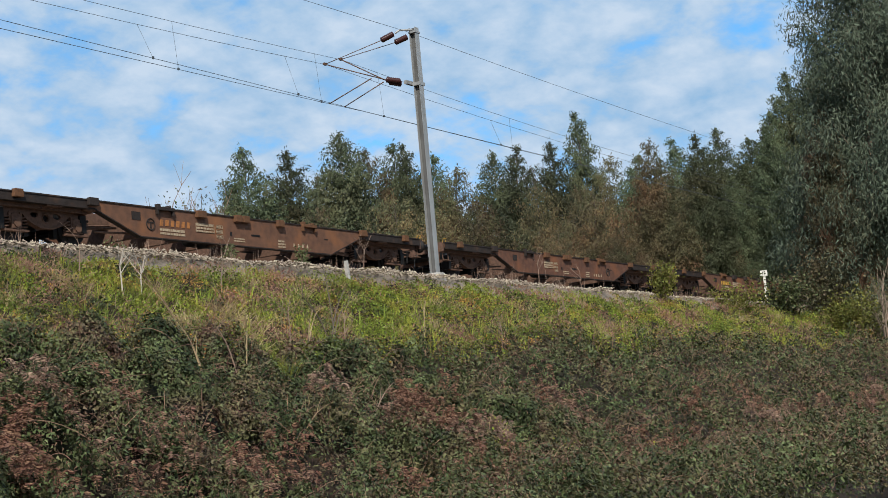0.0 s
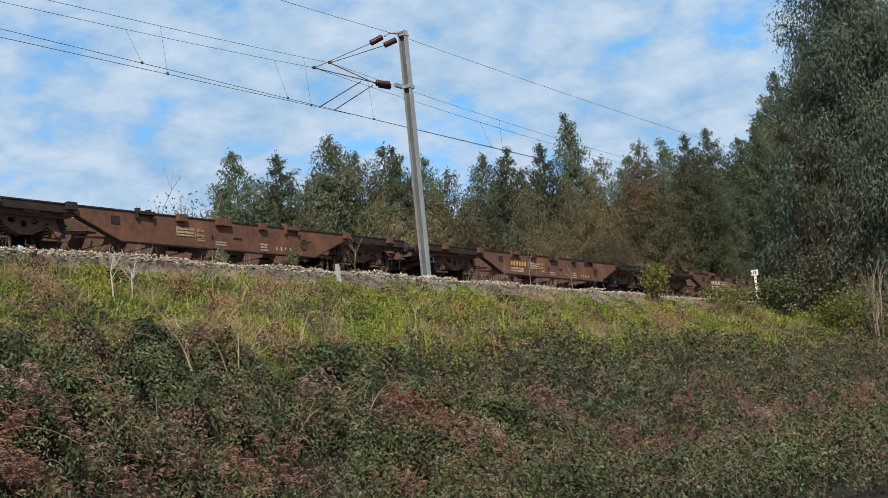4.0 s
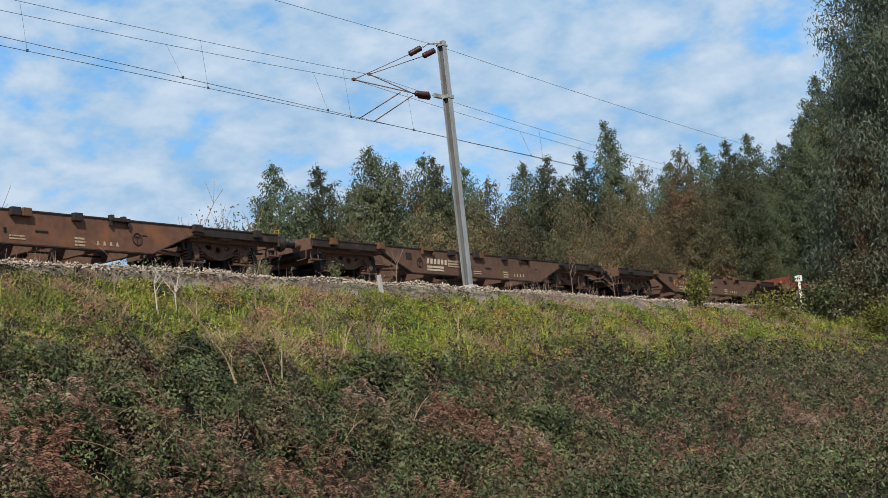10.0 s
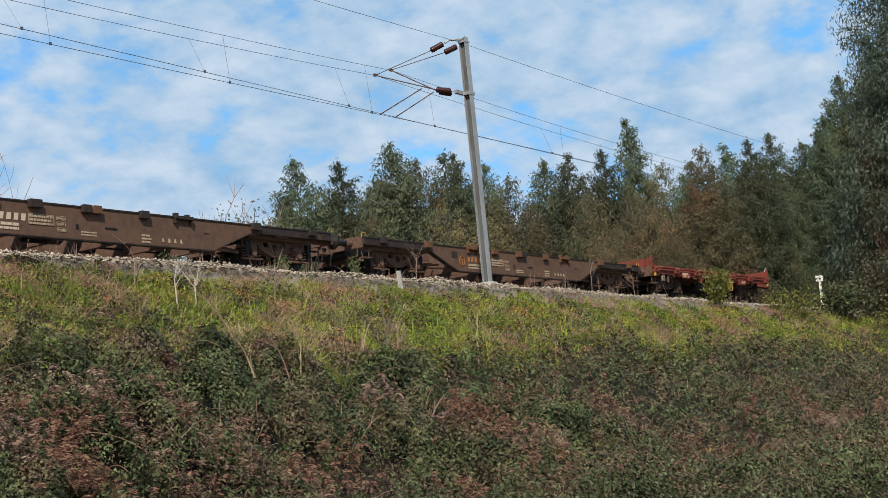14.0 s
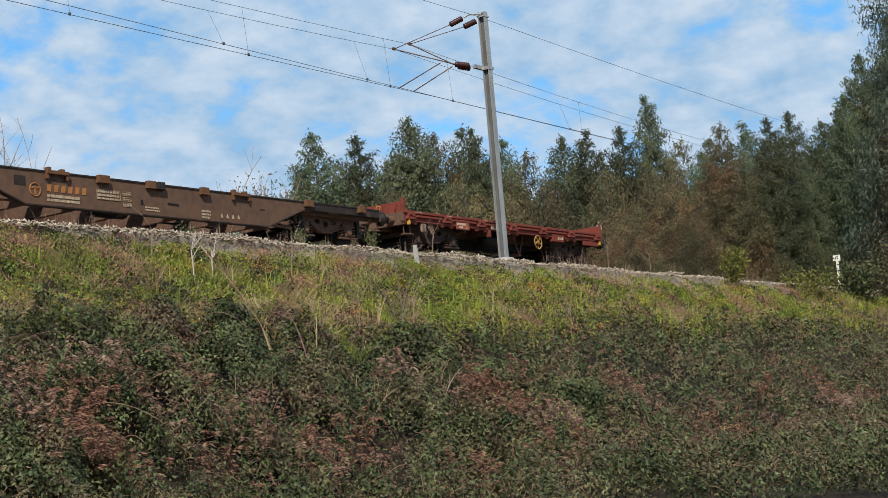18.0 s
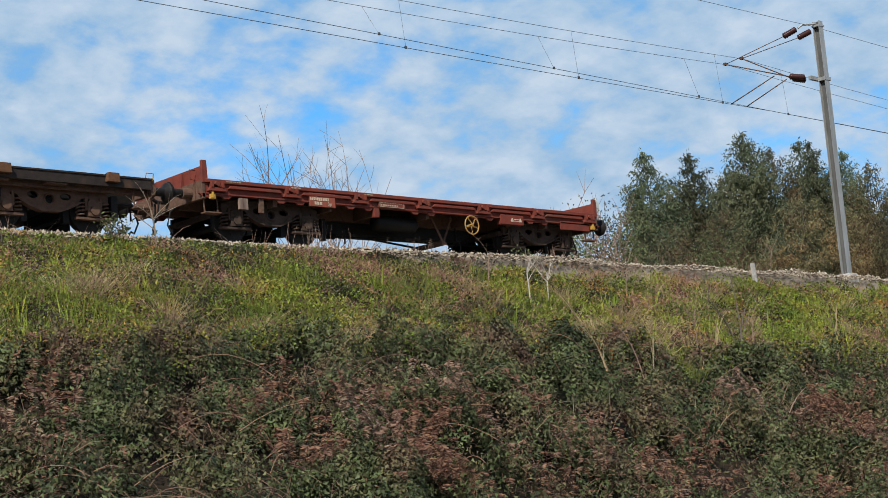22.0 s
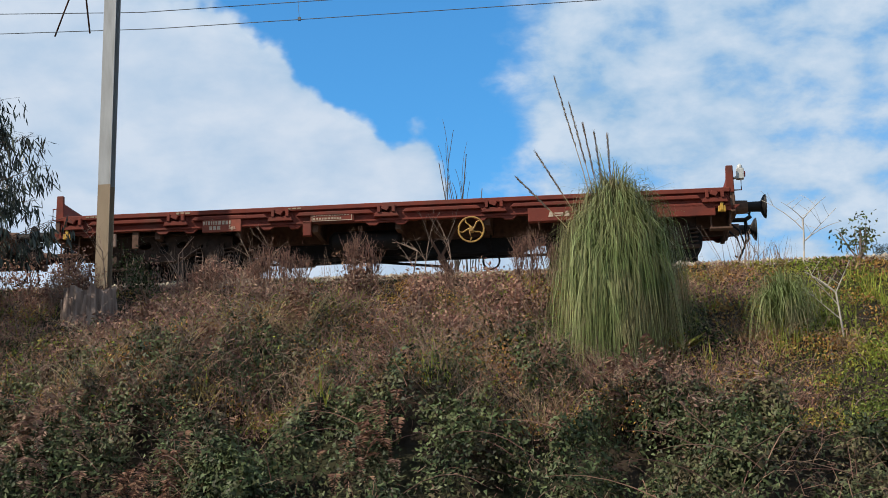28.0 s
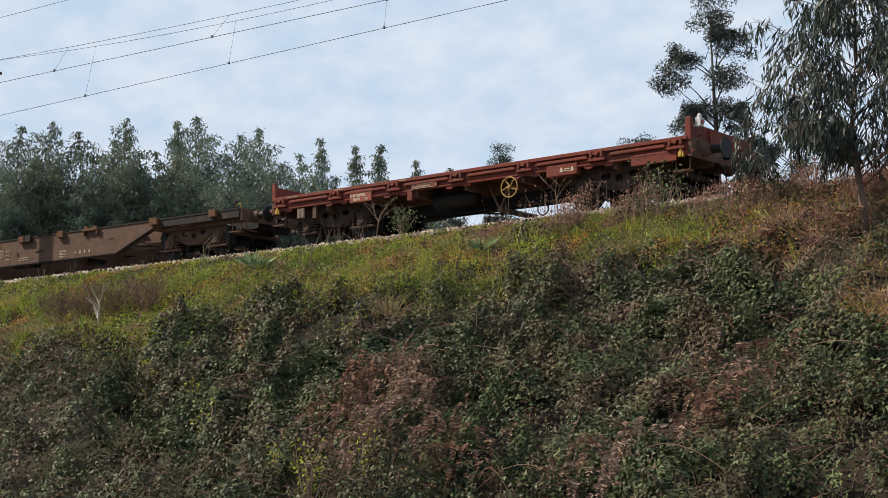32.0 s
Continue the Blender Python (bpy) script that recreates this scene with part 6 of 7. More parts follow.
# share of each kind: on the grey-brown stretch, the sunny one, the tangle below the mast, the far left, the far right
KINDS = {"low": (0.16, 0.20, -0.25, 0.24, 0.16), "grass": (-0.02, -0.12, -0.5, 0.02, -0.10), "straw": (-0.10, -0.45, -0.6, -0.35, -0.24),
         "dead": (-0.04, -0.10, 0.5, -0.12, 0.02), "dark": (0.02, -0.04, 0.18, -0.10, 0.08), "green": (0.17, 0.04, -0.4, 0.22, 0.16),
         "russet": (-0.06, 0.15, 0.26, 0.12, -0.15), "upright": (-0.25, 0.30, -0.6, 0.10, 0.08)}


def mosaic(kind):
    """The chance of one kind of plant: high where it outgrows all the others."""
    def field(k, x, y):
        zones = (stretch(x, 11, 27), stretch(x, 1.5, 11), stretch(x, -14.5, 1.5), stretch(x, -200, -14.5), stretch(x, 27, 300))
        n = list(KINDS).index(k)
        return vnoise(x, y, 0.9, 60 + n) + 0.5 * vnoise(x, y, 0.32, 80 + n) + sum(z * w for z, w in zip(zones, KINDS[k]))

    def want(x, y):
        best = np.maximum.reduce([field(k, x, y) for k in KINDS if k != kind])
        return np.clip((field(kind, x, y) - best + 0.10) * 9, 0.05, 1)
    return want


tufts("low_weeds", WEED, "low leafy yellow-green weeds on the upper bank", 40000, 26, 0.11, 0.20, 0.070, mosaic("low"), True)
tufts("grass", GRASS, "yellowish green grass tufts on the upper bank", 26000, 20, 0.11, 0.32, 0.012, mosaic("grass"))
tufts("dry_grass", HAY, "dry straw-coloured grass tufts on the bank", 9000, 130, 0.12, 0.30, 0.008, mosaic("straw"), lean=0.6)
tufts("dead_weeds", DRYWEED, "dead reddish-brown weeds on the upper bank", 42000, 28, 0.15, 0.32, 0.11, mosaic("dead"), True, slim=0.13)
tufts("dead_twigs", TWIG, "thin upright dead twigs of last year's weeds", 16000, 11, 0.12, 0.52, 0.006, lambda x, y: np.maximum(0.12 * mosaic("dead")(x, y), brown(x, y)), lean=0.6)
tufts("dark_weeds", BRAMBLE, "dark green leafy plants scattered over the bank", 22000, 45, 0.15, 0.28, 0.065, mosaic("dark"), True)
tufts("green_weeds", GREEN_WEED, "fresh green leafy clumps on the upper bank", 24000, 38, 0.12, 0.26, 0.065, mosaic("green"), True)
tufts("russet_weeds", RUSSET_WEED, "low russet and orange weeds in patches on the bank", 30000, 30, 0.12, 0.22, 0.055, mosaic("russet"), True)
tufts("upright_weeds", YELLOW_WEED, "upright yellow-green leafy weeds on the sunny bank", 50000, 20, 0.045, 0.44, 0.042, mosaic("upright"), True)
tufts("weed_spikes", YELLOW_WEED, "slender upright yellow-green weed spikes on the sunny bank", 30000, 10, 0.06, 0.34, 0.020, lambda x, y: 0.6 * mosaic("upright")(x, y), lean=0.12)

# tall dead stalks by the track
x, y = scatter(26000, -50, 100, 24.7, 26.0, lambda x, y: np.clip((vnoise(x, y, 1.1, 71) - 0.60) * 4, 0.0, 1) * 0.42 * np.clip((25 / distance(x, y)), 0, 1), rng)
p = np.stack([x, y, height(x, y) - 0.03], 1)
tip = p + np.stack([rng.normal(size=len(x)) * 0.24, rng.normal(size=len(x)) * 0.2, 1 + 0 * x], 1) * (0.40 + 0.65 * vnoise(x, y, 0.8, 72) * rng.random(len(x)))[:, None]
tagged(new("dead_stalks", laid(blade_mesh("dead_stalks", p, tip, 0.011, TWIG, 0.05, rng))), "dead upright weed stalks beside the ballast", "weeds", kind="stuff")

# taller dead weeds and twigs on the crest towards the mast's foot
x, y = scatter(60000, -24, -2, 24.2, 25.5, lambda x, y: stretch(x, -20, -7, 4) * np.clip((x + 24) / 8, 0.1, 1) * np.clip((vnoise(x, y, 0.7, 73) - 0.30) * 3, 0.05, 1) * ~((np.abs(x + 9.7) < 0.7) & (y < 24.9)), rng)
top = (0.20 + 0.75 * vnoise(x, y, 0.6, 74)) * rng.random(len(x)) ** 0.7
p = np.stack([x, y, height(x, y) + top], 1)
half = len(x) // 2
tagged(new("crest_weeds", laid(leaf_mesh("crest_weeds", p[:half], rng.normal(size=(half, 3)) + np.array([0, 0, 0.5]), 0.085, 0.022, DRYWEED, rng))), "dead brown weeds along the crest of the bank", "weeds", kind="stuff")
tip, p = p[half:], np.stack([x, y, height(x, y) - 0.02], 1)[half:]
tip = tip + rng.normal(size=tip.shape) * 0.08 + np.array([0, 0, 0.1])
tagged(new("crest_twigs", laid(blade_mesh("crest_twigs", p[::2], tip[::2], 0.007, TWIG, 0.15, rng))), "thin dry twigs standing along the crest of the bank", "weeds", kind="stuff")

# shoulder of spilt ballast
sx = np.arange(19, 112, 0.25)
sy = np.linspace(0, 1, 10)
SX, SQ = np.meshgrid(sx, sy, indexing="ij")
SY = (24.45 + 0.6 * (vnoise(SX, 0 * SX, 1.2, 92) - 0.5) + 1.9 * np.clip((23.5 - SX) / 4.5, 0, 1)) * (1 - SQ) + 26.3 * SQ
v = np.stack([SX, SY, height(SX, SY) + 0.05 * np.minimum(1, SQ * 6) + 0.03 * (vnoise(SX, SY, 0.25, 93) - 0.5)], -1).reshape(-1, 3)
a = (np.arange(len(sx) - 1)[:, None] * len(sy) + np.arange(len(sy) - 1)[None, :]).ravel()
me = array_mesh("ballast_shoulder", v, np.stack([a, a + len(sy), a + len(sy) + 1, a + 1], 1), BALLAST)
tagged(new("ballast_shoulder", me), "shoulder of spilt brownish ballast at the crest of the bank", "ballast", kind="structure")

# loose ballast stones
rng = np.random.default_rng(61)
n = 230000
x = rng.uniform(-45, 100, n)
y = rng.uniform(23.8, 27.2, n)
k = (rng.random(n) < np.clip(24 / np.hypot(x, 25), 0, 1) * np.maximum(stony(x, y), np.clip((y - 25.5) / 0.5, 0, 0.9)))
x, y = x[k], y[k]
base = np.maximum(height(x, y) + 0.05, np.interp(y, [26.15, 26.75, 30], [6.62, 6.98, 6.98]))
sz = rng.uniform(0.020, 0.050, len(x))
o = np.array([(1, 0, -0.2), (-1, 0, -0.2), (0, 1, -0.2), (0, -1, -0.2), (0, 0, 1)], float)
v = np.stack([x, y, base + sz * 0.4], 1)[:, None, :] + (o[None] * rng.uniform(0.6, 1.3, (len(x), 5, 1)) + rng.normal(size=(len(x), 5, 3)) * 0.2) * sz[:, None, None]
f = np.array([(0, 2, 4), (2, 1, 4), (1, 3, 4), (3, 0, 4)])
f = (np.arange(len(x))[:, None, None] * 5 + f[None]).reshape(-1, 3)
tagged(new("ballast_stones", laid(array_mesh("ballast_stones", v.reshape(-1, 3), f, STONE))), "loose pale crushed stones along the crest of the bank", "ballast", kind="stuff")

# ---- single things on the bank ----
gz = lambda x, y: float(height(x, y + bend(x)))

# pampas grass
def pampas(x, y, h, w, blades, plumes, seed, label):
    rng = np.random.default_rng(seed)
    t = thing("pampas_grass", label, "ornamental grass", pose(x, y, gz(x, y)))
    n = blades
    a = rng.uniform(0, 2 * np.pi, n)
    q = rng.random(n)                                   # 0: upright heart, 1: outer skirt
    p = np.stack([np.cos(a) * q * 0.16 * w, np.sin(a) * q * 0.16 * w, 0 * a], 1)
    peak = h * (1.02 - 0.30 * q ** 1.2) * rng.uniform(0.6, 1.08, n)
    out = w * 0.5 * (0.26 + 0.60 * q ** 0.6) * rng.uniform(0.5, 1.3, n)
    fall = np.clip(q * 1.2 + rng.normal(size=n) * 0.25, 0.0, 1.0)
    twist = rng.normal(size=n) * 0.35
    stray = rng.normal(size=(n, 3)) * 0.16
    steps = 8
    v = np.empty((n, steps, 2, 3))
    wid = rng.uniform(0.005, 0.011, n)
    side = np.stack([-np.sin(a), np.cos(a), 0 * a], 1)
    for k in range(steps):
        t_ = k / (steps - 1)
        rad = out * (0.78 * min(t_ / 0.5, 1.0) ** 1.3 + 0.22 * max(0.0, (t_ - 0.45) / 0.55) ** 0.5)
        drop = max(0.0, (t_ - 0.45) / 0.55) ** 1.5
        up_ = peak * (math.sin(min(t_ / 0.5, 1.0) * math.pi / 2) - drop * fall * 0.97)
        c = p + np.stack([np.cos(a + twist * t_) * rad, np.sin(a + twist * t_) * rad, np.maximum(up_, 0.02)], 1) + rng.normal(size=(n, 3)) * 0.015 * t_ + stray * t_
        c[:, 2] += c[:, 1] * 0.45 * t_
        b = side * (wid * (1 - 0.8 * t_))[:, None]
        v[:, k, 0], v[:, k, 1] = c - b, c + b
    i = np.arange(n)[:, None] * steps * 2
    f = np.concatenate([i + np.array([2 * k, 2 * k + 1, 2 * k + 3, 2 * k + 2]) for k in range(steps - 1)])
    part("blades", array_mesh("blades", v.reshape(-1, 3), f, PAMPAS), PAMPAS, t)
    for dx, top, lean in plumes:
        s = Shape()
        pts = [Vector((dx * 0.2, 0, h * 0.5)), Vector((dx * 0.6 + lean * 0.3, 0.0, h * 0.5 + (top - h * 0.5) * 0.5)), Vector((dx + lean, 0, top))]
        s.tube(pts, [0.008, 0.007, 0.004], 5)
        part("stem", s, STALK, t)
        m = 420
        q = rng.random(m)
        c = np.array(pts[1])[None] * (1 - q[:, None]) + np.array(pts[2])[None] * q[:, None]
        k = q > 0.25
        c = c[k] + rng.normal(size=(k.sum(), 3)) * 0.006
        al = np.tile(np.array(pts[2] - pts[1]), (k.sum(), 1)) + rng.normal(size=(k.sum(), 3)) * 0.14
        part("plume", leaf_mesh("plume", c, al, 0.08, 0.006, PLUME, rng), PLUME, t, "thin brownish seed plume")
    return t


pampas(-0.62, 22.0, 2.55, 1.62, 7500, [(-0.72, 4.35, -0.15), (-0.55, 3.9, -0.1), (-0.40, 3.55, -0.05), (-0.28, 3.4, 0.0), (-1.0, 3.15, -0.2), (-0.10, 3.35, 0.02), (-1.25, 2.75, -0.25)], 5,
       "large drooping pampas grass clump with tall seed plumes")
pampas(1.85, 22.4, 0.95, 0.95, 800, [], 6, "small green pampas tuft beside a white sapling")

# tree stump
r = random.Random(2)
s = Shape()
n = 44
rings = []
edge = [1 + 0.06 * math.sin(i * 0.9) + 0.05 * math.sin(i * 2.4) - (0.16 * r.uniform(0.3, 1) if r.random() < 0.3 else 0) for i in range(n)]
for z, k in ((-0.4, 1.12), (0.0, 1.05), (0.16, 1.0), (0.27, 0.98)):
    rings.append([(math.cos(6.283 * i / n) * 0.44 * k * edge[i], math.sin(6.283 * i / n) * 0.40 * k * edge[i], z + (0.07 * math.sin(i * 0.9) + 0.05 * math.sin(i * 2.3) if z > 0.25 else 0)) for i in range(n)])
v = [p for ring in rings for p in ring] + [(0, 0, 0.24)]
f = [(a * n + i, a * n + (i + 1) % n, (a + 1) * n + (i + 1) % n, (a + 1) * n + i) for a in range(3) for i in range(n)] + [(3 * n + i, 3 * n + (i + 1) % n, 4 * n) for i in range(n)]
stump = thing("tree_stump", "weathered grey cut tree stump on the bank below the mast", "tree stump", pose(-9.76, 23.75, gz(-9.76, 23.75) + 0.16))
part("wood", Shape().add(v, f), WOOD, stump)
for i in range(4):
    w = -2.7 + i * 0.7 + r.uniform(-0.1, 0.1)
    part("bark_slab", Shape().prism([(-0.09, -0.2), (0.08, -0.2), (0.06, 0.06 + 0.04 * i), (-0.05, 0.15)], -0.012, 0.012), WOOD, stump,
         at=pose(math.cos(w) * 0.46, math.sin(w) * 0.43, 0, r.uniform(-9, 4), r.uniform(-6, 6), math.degrees(w) + 90), bevel=0.008)

# pale bare saplings
def sapling(x, y, h, seed, spread=0.5, thick=0.02, label="pale leafless sapling forking on the bank", mat=None, z=None):
    r = random.Random(seed)
    tree = thing("sapling", label, "sapling", pose(x, y, gz(x, y) if z is None else z))
    stem = Shape()
    top = Vector((r.uniform(-0.15, 0.15), 0, h * 0.55))
    pts = limb(stem, (0, 0, -0.1), top, thick, thick * 0.75, r, 0.06, 6)
    part("trunk", stem, mat or BARK, tree)
    for k in range(5):
        s = Shape()
        p = pts[r.choice((2, 3, 4, 4))]
        q = p + Vector((r.choice((-1, 1)) * spread * r.uniform(0.4, 1), r.uniform(-0.3, 0.3), h * r.uniform(0.2, 0.45)))
        sub = limb(s, p, q, thick * 0.55, thick * 0.2, r, 0.12, 5)
        for j in range(3):
            a = sub[r.choice((1, 2, 3))]
            limb(s, a, a + Vector((r.uniform(-1, 1) * spread * 0.45, r.uniform(-0.2, 0.2), h * r.uniform(0.06, 0.2))), thick * 0.25, thick * 0.1, r, 0.1, 4)
        part("branch", s, mat or BARK, tree)
    return tree


sapling(2.68, 22.3, 1.35, 3, 0.5, 0.019, mat=PALE_BARK)
sapling(2.45, 25.2, 1.35, 5, 0.7, 0.018, mat=PALE_BARK)
sapling(27.5, 23.4, 1.5, 15, 0.6, 0.014)
sapling(23.6, 22.9, 1.15, 16, 0.4, 0.018, mat=PALE_BARK)
sapling(24.2, 22.9, 1.2, 17, 0.45, 0.018, mat=PALE_BARK)
sapling(15.2, 24.9, 1.4, 8, 0.6)
sapling(9.6, 23.6, 0.9, 9, 0.3, label="thin forked sapling with yellow leaves at its foot")
for i, (x, y, h) in enumerate(((-4.4, 25.4, 1.0), (-20.5, 24.6, 1.2), (-26.0, 24.3, 1.3), (36.2, 25.2, 1.3), (47.5, 25.3, 1.5), (51.0, 25.3, 1.3), (23.3, 23.9, 1.2), (28.6, 20.6, 1.7), (31.5, 20.2, 1.8), (34.6, 19.7, 1.6), (26.2, 20.4, 1.5), (44.0, 22.5, 1.6), (40.6, 21.0, 1.4))):
    sapling(x, y, h, 20 + i, 0.5, 0.014, "thin leafless bush with twiggy stems", TWIG)

# long bare stems that arch out of the thicket
def bare_stem(x, y, h, lean, seed, mat=STALK):
    r = random.Random(seed)
    s = Shape()
    z0 = 0.4
    for k in range(r.choice((1, 2, 2))):
        top = Vector((lean * r.uniform(0.7, 1.2), r.uniform(-0.1, 0.4), z0 + h * r.uniform(0.75, 1.05)))
        mid = Vector((top.x * 0.25, top.y * 0.4, z0 + h * 0.62))
        foot = Vector((r.uniform(-0.1, 0.1), 0, 0))
        pts = [foot * (1 - t) ** 2 + mid * 2 * t * (1 - t) + top * t * t for t in (0, 0.15, 0.3, 0.45, 0.6, 0.75, 0.9, 1)]
        s.tube(pts, [0.016, 0.015, 0.014, 0.013, 0.012, 0.010, 0.008, 0.005], 5)
        for j in range(3):
            a = pts[r.choice((3, 4, 5, 6))]
            limb(s, a, a + Vector((r.uniform(-0.3, 0.3), r.uniform(-0.1, 0.1), r.uniform(0.1, 0.4))), 0.007, 0.003, r, 0.12, 4)
    return solid("leafless_sapling", s, mat, "long bare shoot arching out of the brambles", "sapling", pose(x, y, gz(x, y)), group="bare shoots in the brambles")


for i, (x, y, h, lean, mat) in enumerate(((22.3, 19.9, 1.5, -1.1, STALK), (21.3, 18.7, 1.0, -0.15, STALK), (25.5, 19.4, 1.2, 0.7, STALK), (28.2, 20.6, 2.1, 0.1, BARK_DARK), (23.1, 19.1, 0.9, 0.3, STALK), (22.6, 18.9, 1.1, -0.6, TWIG),
                                          (26.6, 19.6, 1.6, 1.2, BARK_DARK), (27.2, 19.9, 1.5, -0.9, BARK_DARK), (32.1, 20.6, 1.2, 0.5, STALK), (24.2, 17.0, 0.8, 1.1, TWIG), (21.4, 16.6, 0.7, 1.2, STALK), (29.8, 17.4, 0.7, 1.0, TWIG), (19.0, 18.4, 0.9, -0.7, TWIG))):
    bare_stem(x, y, h, lean, 300 + i, mat)

# pale dead saplings and a brown thicket at the far left of the bank
sapling(-31.0, 19.8, 1.5, 45, 0.4, 0.030, mat=PALE_BARK)
sapling(-26.2, 22.3, 1.1, 46, 0.3, 0.014)
sapling(-31.3, 23.1, 0.9, 47, 0.3, 0.014)
for i, (x, y) in enumerate(((-32.6, 20.3), (-31.6, 20.6), (-33.6, 20.2), (-30.4, 20.7))):
    bare_bush("bare_bush", "dense brown leafless bush among the weeds of the bank", x, y, gz(x, y), 1.0, 0.75, 22, CANE, 120 + i, 0.010)

# rosettes and leafy plants
def rosette(x, y, size, seed, mat, label, name="broadleaf_plant", count=14):
    rng = np.random.default_rng(seed)
    a = rng.uniform(0, 6.283, count)
    d = np.stack([np.cos(a), np.sin(a), rng.uniform(0.25, 1.1, count)], 1)
    me = leaf_mesh(name, np.zeros((count, 3)) + rng.normal(size=(count, 3)) * 0.02, d, size * rng.uniform(0.6, 1.1, count), size * 0.18, mat, rng, 0.2)
    ob = new(name, me)
    ob.matrix_basis = pose(x, y, gz(x, y) + 0.14)
    return tagged(ob, label, "plant")


for i, (x, y, s) in enumerate(((9.5, 22.9, 0.36), (9.0, 22.4, 0.36), (10.2, 23.2, 0.32), (6.5, 24.2, 0.3), (-28.4, 22.4, 0.55), (-27.9, 22.3, 0.5), (-20.9, 22.6, 0.45))):
    rosette(x, y, s, i, BLUEGREEN, "grey-green rosette of broad leaves on the bank", count=26)
for i, (x, y, s) in enumerate(((-0.1, 21.9, 0.45), (0.3, 21.7, 0.4))):
    rosette(x, y, s, 30 + i, SHRUB, "yellow-green fern at the edge of the brambles", "fern", 16)


def leafy_shrub(x, y, h, w, n, mat, label, seed, leaf=0.09, name="shrub"):
    rng, r = np.random.default_rng(seed), random.Random(seed)
    t = thing(name, label, "shrub", pose(x, y, gz(x, y) - 0.05))
    s = Shape()
    c = []
    for i in range(12):
        a = r.uniform(0, 6.283)
        tip = Vector((math.cos(a) * w * 0.5 * r.random(), math.sin(a) * w * 0.5 * r.random(), h * r.uniform(0.5, 1)))
        c += limb(s, (0, 0, 0), tip, 0.014, 0.004, r, 0.1, 4)[2:]
    tagged(part("branchwork", s, TWIG, t), kind="stuff")
    c = np.array(c)
    p = c[rng.integers(0, len(c), n)] + rng.normal(size=(n, 3)) * 0.13 * w
    p[:, 2] = np.abs(p[:, 2])
    part("leaves", leaf_mesh("leaves", p, rng.normal(size=(n, 3)), leaf * rng.uniform(0.6, 1.2, n), leaf * 0.5, mat, rng), mat, t)
    return t


leafy_shrub(57.5, 24.6, 1.7, 1.5, 1100, SHRUB, "yellowing leafy shrub at the edge of the ballast", 1, 0.16)
leafy_shrub(64.0, 24.0, 0.75, 3.0, 1500, SHRUB, "low yellow-green shrub below the track", 2, 0.16)
leafy_shrub(70.0, 24.0, 1.4, 3.5, 2600, BRAMBLE, "dark low shrub in the shade of the eucalyptus", 3, 0.18)
for i, (x, y, h, w) in enumerate(((-25.0, 24.2, 0.9, 1.0), (-17.2, 23.8, 1.1, 1.6), (5.3, 25.4, 0.6, 0.7), (3.4, 25.3, 0.7, 1.0), (30.4, 25.5, 0.55, 0.6), (26.2, 25.6, 0.35, 0.6), (33.5, 25.4, 0.7, 0.5), (14.6, 25.5, 0.5, 0.8))):
    leafy_shrub(x, y, h, w * 0.8, 260, DULL_WEED, "leafy green weed standing beside the ballast", 10 + i, 0.09, "weed_bush")
x, y = on_ray(-30.5, 70)
leafy_shrub(x, y, 8.4, 9.0, 16000, GUM, "dark scrub below the sky behind the track", 41, 0.4, "scrub")

# bare stems and rusty undergrowth at the foot of the eucalyptus clump
for i, (x, y, h) in enumerate(((72.2, 19.6, 5.0), (73.6, 19.2, 4.4), (74.6, 19.9, 5.4), (76.0, 19.3, 4.4), (72.9, 19.9, 3.6), (77.5, 19.4, 4.8))):
    sapling(x, y, h, 60 + i, 1.0, 0.05, "pale bare stems in the shade of the eucalyptus")
for i, (x, y, h, w) in enumerate(((72.5, 21.6, 2.2, 3.0), (75.5, 21.2, 2.6, 3.4), (79.0, 21.0, 2.6, 3.6), (77.0, 24.2, 3.0, 3.6), (83.0, 20.5, 3.0, 4.0))):
    leafy_shrub(x, y, h, w, 3000, GUM_RUSSET if i % 2 else SHRUB, "rusty undergrowth below the eucalyptus" if i % 2 else "yellowing undergrowth below the eucalyptus", 50 + i, 0.18, "undergrowth")

# scrub at the near edge of the grove
for i, (az, d, h, w) in enumerate(((-44.6, 62, 4.6, 3.4), (-45.6, 64, 5.2, 4.0), (-46.6, 66, 5.2, 4.4), (-47.7, 70, 6.0, 5.0), (-48.8, 74, 6.8, 5.0), (-50.0, 78, 6.4, 6.0), (-52.0, 84, 6.4, 7.0))):
    x, y = on_ray(az, d)
    top = EYE + math.tan(radians(8.5 + 0.2 * i)) * d
    leafy_shrub(x, y, top - gz(x, y), w, 9000, GUM_RUSSET if i % 2 else DULL_WEED, "brownish scrub at the edge of the eucalyptus grove", 90 + i, 0.17, "scrub")

# yellowing weeds that stand up through the brambles
for i, (x, y) in enumerate(((-17.2, 14.6), (-18.0, 14.8), (-21.5, 16.0), (-22.4, 16.4), (-16.2, 14.9), (-24.6, 16.8), (28.0, 14.6), (30.4, 13.8), (27.0, 15.6))):
    leafy_shrub(x, y, 1.15, 0.55, 110, YELLOW_WEED, "yellow-leaved weed standing up through the brambles", 140 + i, 0.085, "weed_bush")

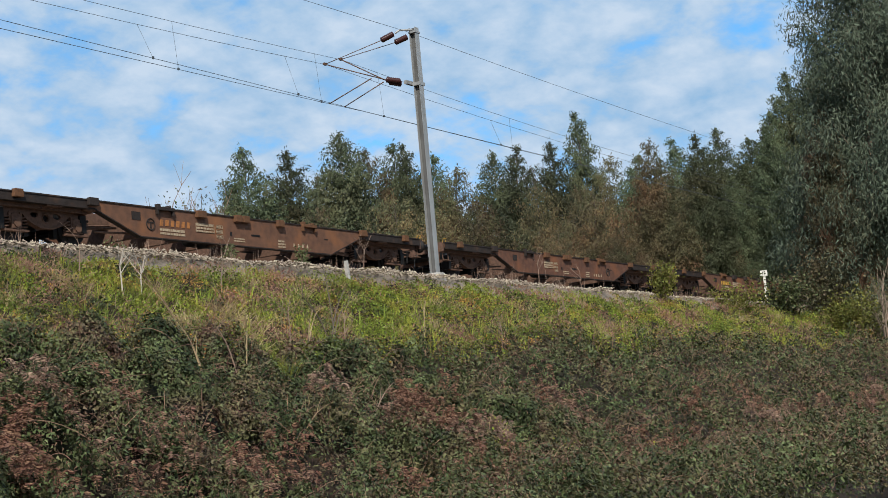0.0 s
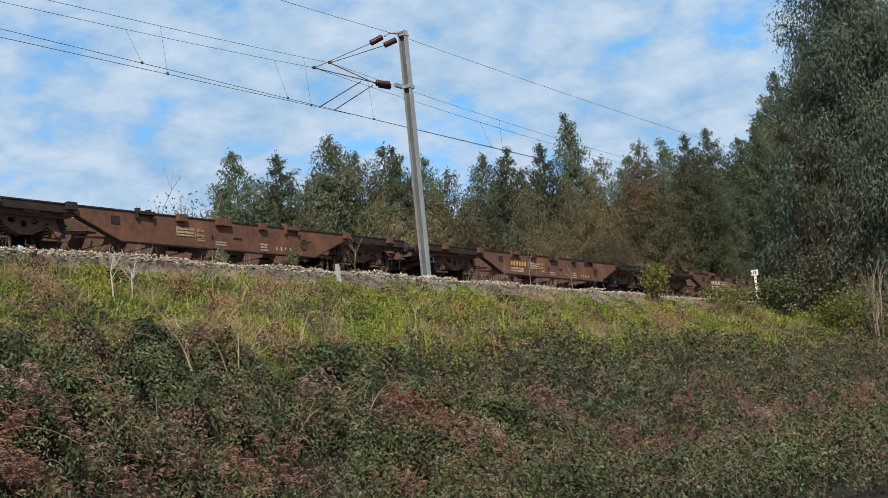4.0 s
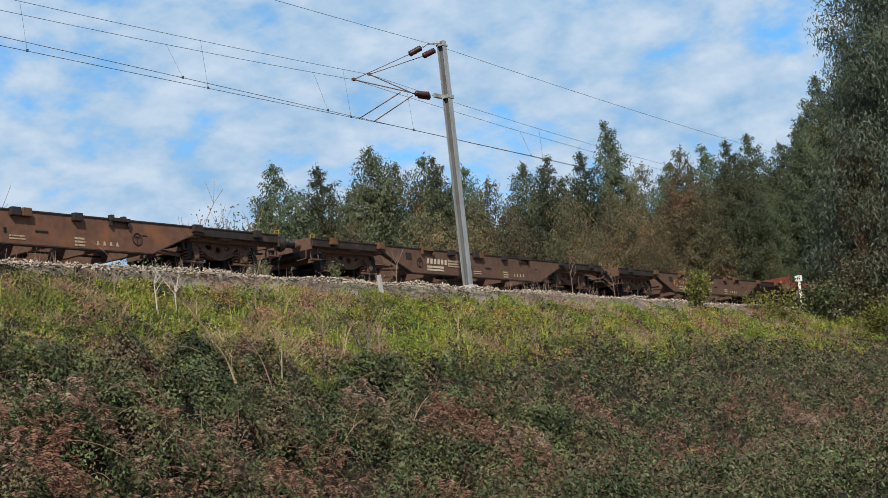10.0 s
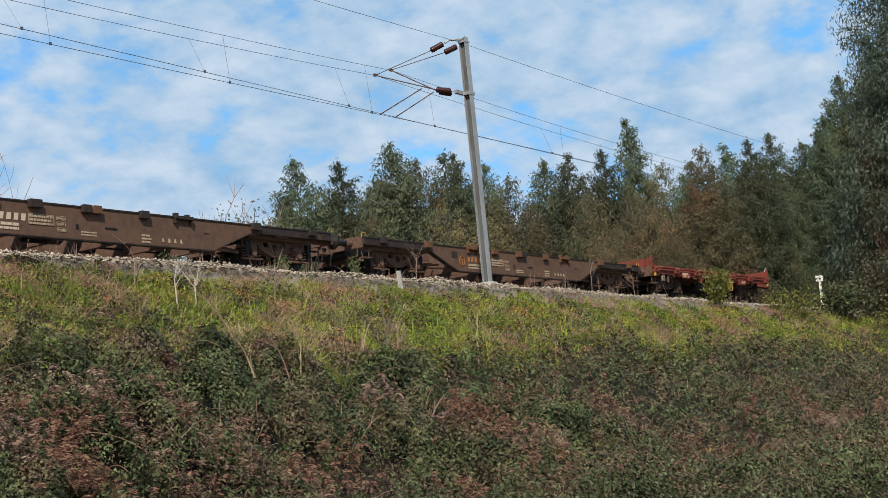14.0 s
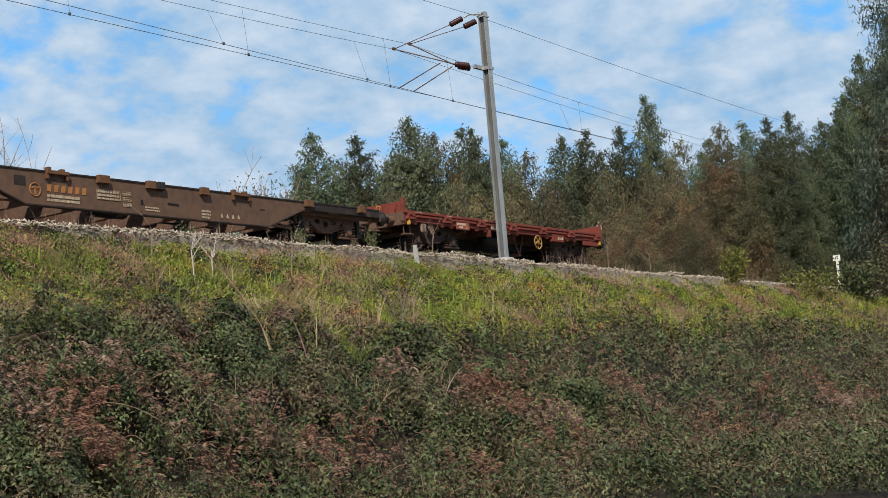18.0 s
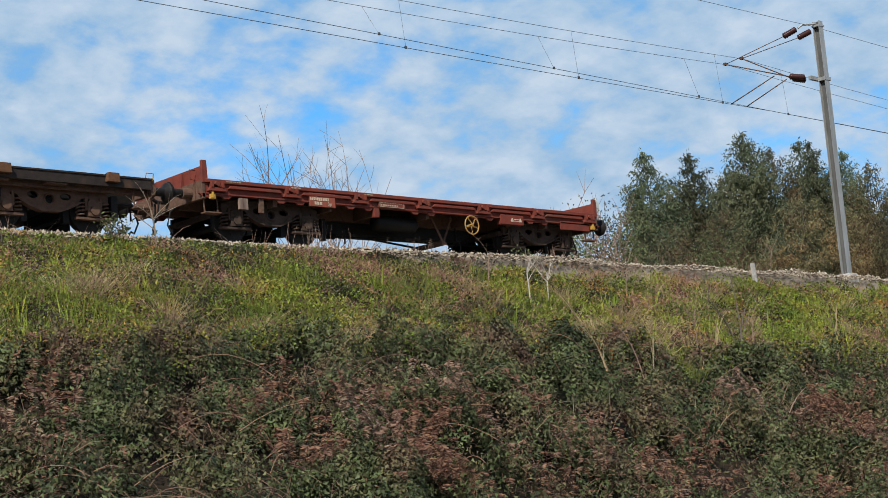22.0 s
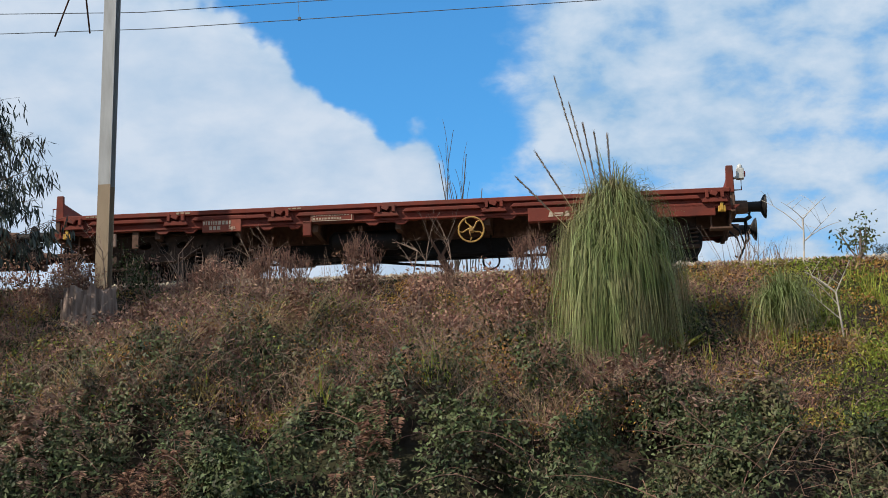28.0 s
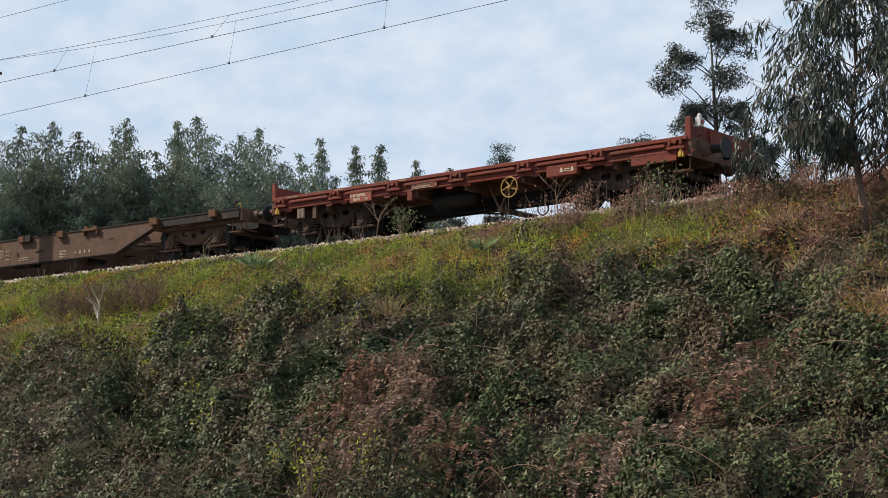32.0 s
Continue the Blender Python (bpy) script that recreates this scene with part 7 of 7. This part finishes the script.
# clumps of dead weeds in the tangle below the mast and the pampas grass
r = random.Random(52)
for i in range(46):
    x = r.uniform(-9.2, 0.0)
    y = r.uniform(20.2, 24.3) - 0.03 * abs(x)
    if abs(x + 9.7) < 0.7 and y > 22.9 or abs(x + 0.62) < 0.9 and y > 20.6:
        continue
    h = r.uniform(0.45, 0.85)
    leafy_shrub(x, y, h, h * r.uniform(0.9, 1.4), 420, DRYWEED if i % 3 else CANE, "clump of dead reddish-brown weeds on the bank", 400 + i, 0.075, "dead_weed_clump")
for i, (x, y) in enumerate(((-10.1, 22.75), (-9.5, 22.7), (-9.0, 23.1))):
    leafy_shrub(x, y, 0.42, 0.6, 260, DRYWEED, "low dead weeds in front of the stump", 470 + i, 0.07, "dead_weed_clump")
# leafless weed bushes on the crest
for i, (x, h) in enumerate(((-8.05, 0.5), (-7.75, 0.55), (-7.0, 0.7), (-6.8, 0.9), (-6.45, 0.8), (-6.2, 0.7), (-5.3, 0.9), (-5.1, 1.0), (-4.9, 0.8), (-2.4, 0.9), (-2.1, 1.0), (-1.8, 0.8), (-3.6, 0.5))):
    bare_bush("bare_bush", "upright leafless weed bush on the crest of the bank", x, 24.45, gz(x, 24.45), h, 0.26, 13, CANE, 200 + i, 0.008)

# weeds round the stump and the foot of the mast
for i, (x, y, h, w) in enumerate(((-10.6, 24.7, 0.75, 0.9), (-9.5, 24.9, 0.8, 0.9), (-10.2, 24.4, 0.6, 0.7), (-8.9, 24.2, 0.6, 0.9), (-11.2, 24.3, 0.75, 0.9), (-11.9, 24.2, 0.7, 1.0), (-13.9, 24.0, 0.7, 1.0), (-14.6, 23.9, 0.65, 0.9), (-19.4, 23.7, 0.55, 0.8), (-17.9, 23.8, 0.6, 0.9))):
    leafy_shrub(x, y, h, w, 420, BRAMBLE if i % 2 else DRYWEED, "tangled weeds on the crest of the bank near the mast", 70 + i, 0.07, "weed_bush")
for i, (x, y, h) in enumerate(((-11.2, 24.6, 1.0), (-8.6, 25.0, 1.1), (-9.9, 24.9, 1.3), (-6.9, 25.0, 1.1), (-7.4, 25.2, 1.0), (-3.6, 25.2, 1.3), (-4.1, 25.1, 1.2), (-12.8, 24.4, 1.3), (-13.6, 24.5, 1.1))):
    sapling(x, y, h, 80 + i, 0.35, 0.010, "thin leafless bush with twiggy stems", TWIG)

# marker posts
sign = thing("track_sign", "small white trackside sign on a post beside the ballast", "sign", pose(73.0, 25.7, 6.7, 0, 0, -78))
part("post", Shape().box(-0.06, 0.06, -0.05, 0.05, 0, 1.6), WHITE, sign)
part("plate", Shape().box(-0.18, 0.18, -0.08, -0.05, 1.52, 1.82), WHITE, sign, bevel=0.01)
part("mark", Shape().box(-0.07, -0.04, -0.085, -0.08, 1.61, 1.75).box(0.0, 0.08, -0.085, -0.08, 1.61, 1.64).box(0.0, 0.08, -0.085, -0.08, 1.72, 1.75), GREASE, sign)
solid("concrete_post", Shape().prism([(-0.06, -0.3), (0.06, -0.3), (0.05, 0.62), (-0.05, 0.62)], -0.05, 0.05), CONCRETE, "short leaning concrete marker post in the grass", "post", pose(34.7, 24.7, gz(34.7, 24.7) - 0.05, 0, -6, 0), bevel=0.01)

motions()
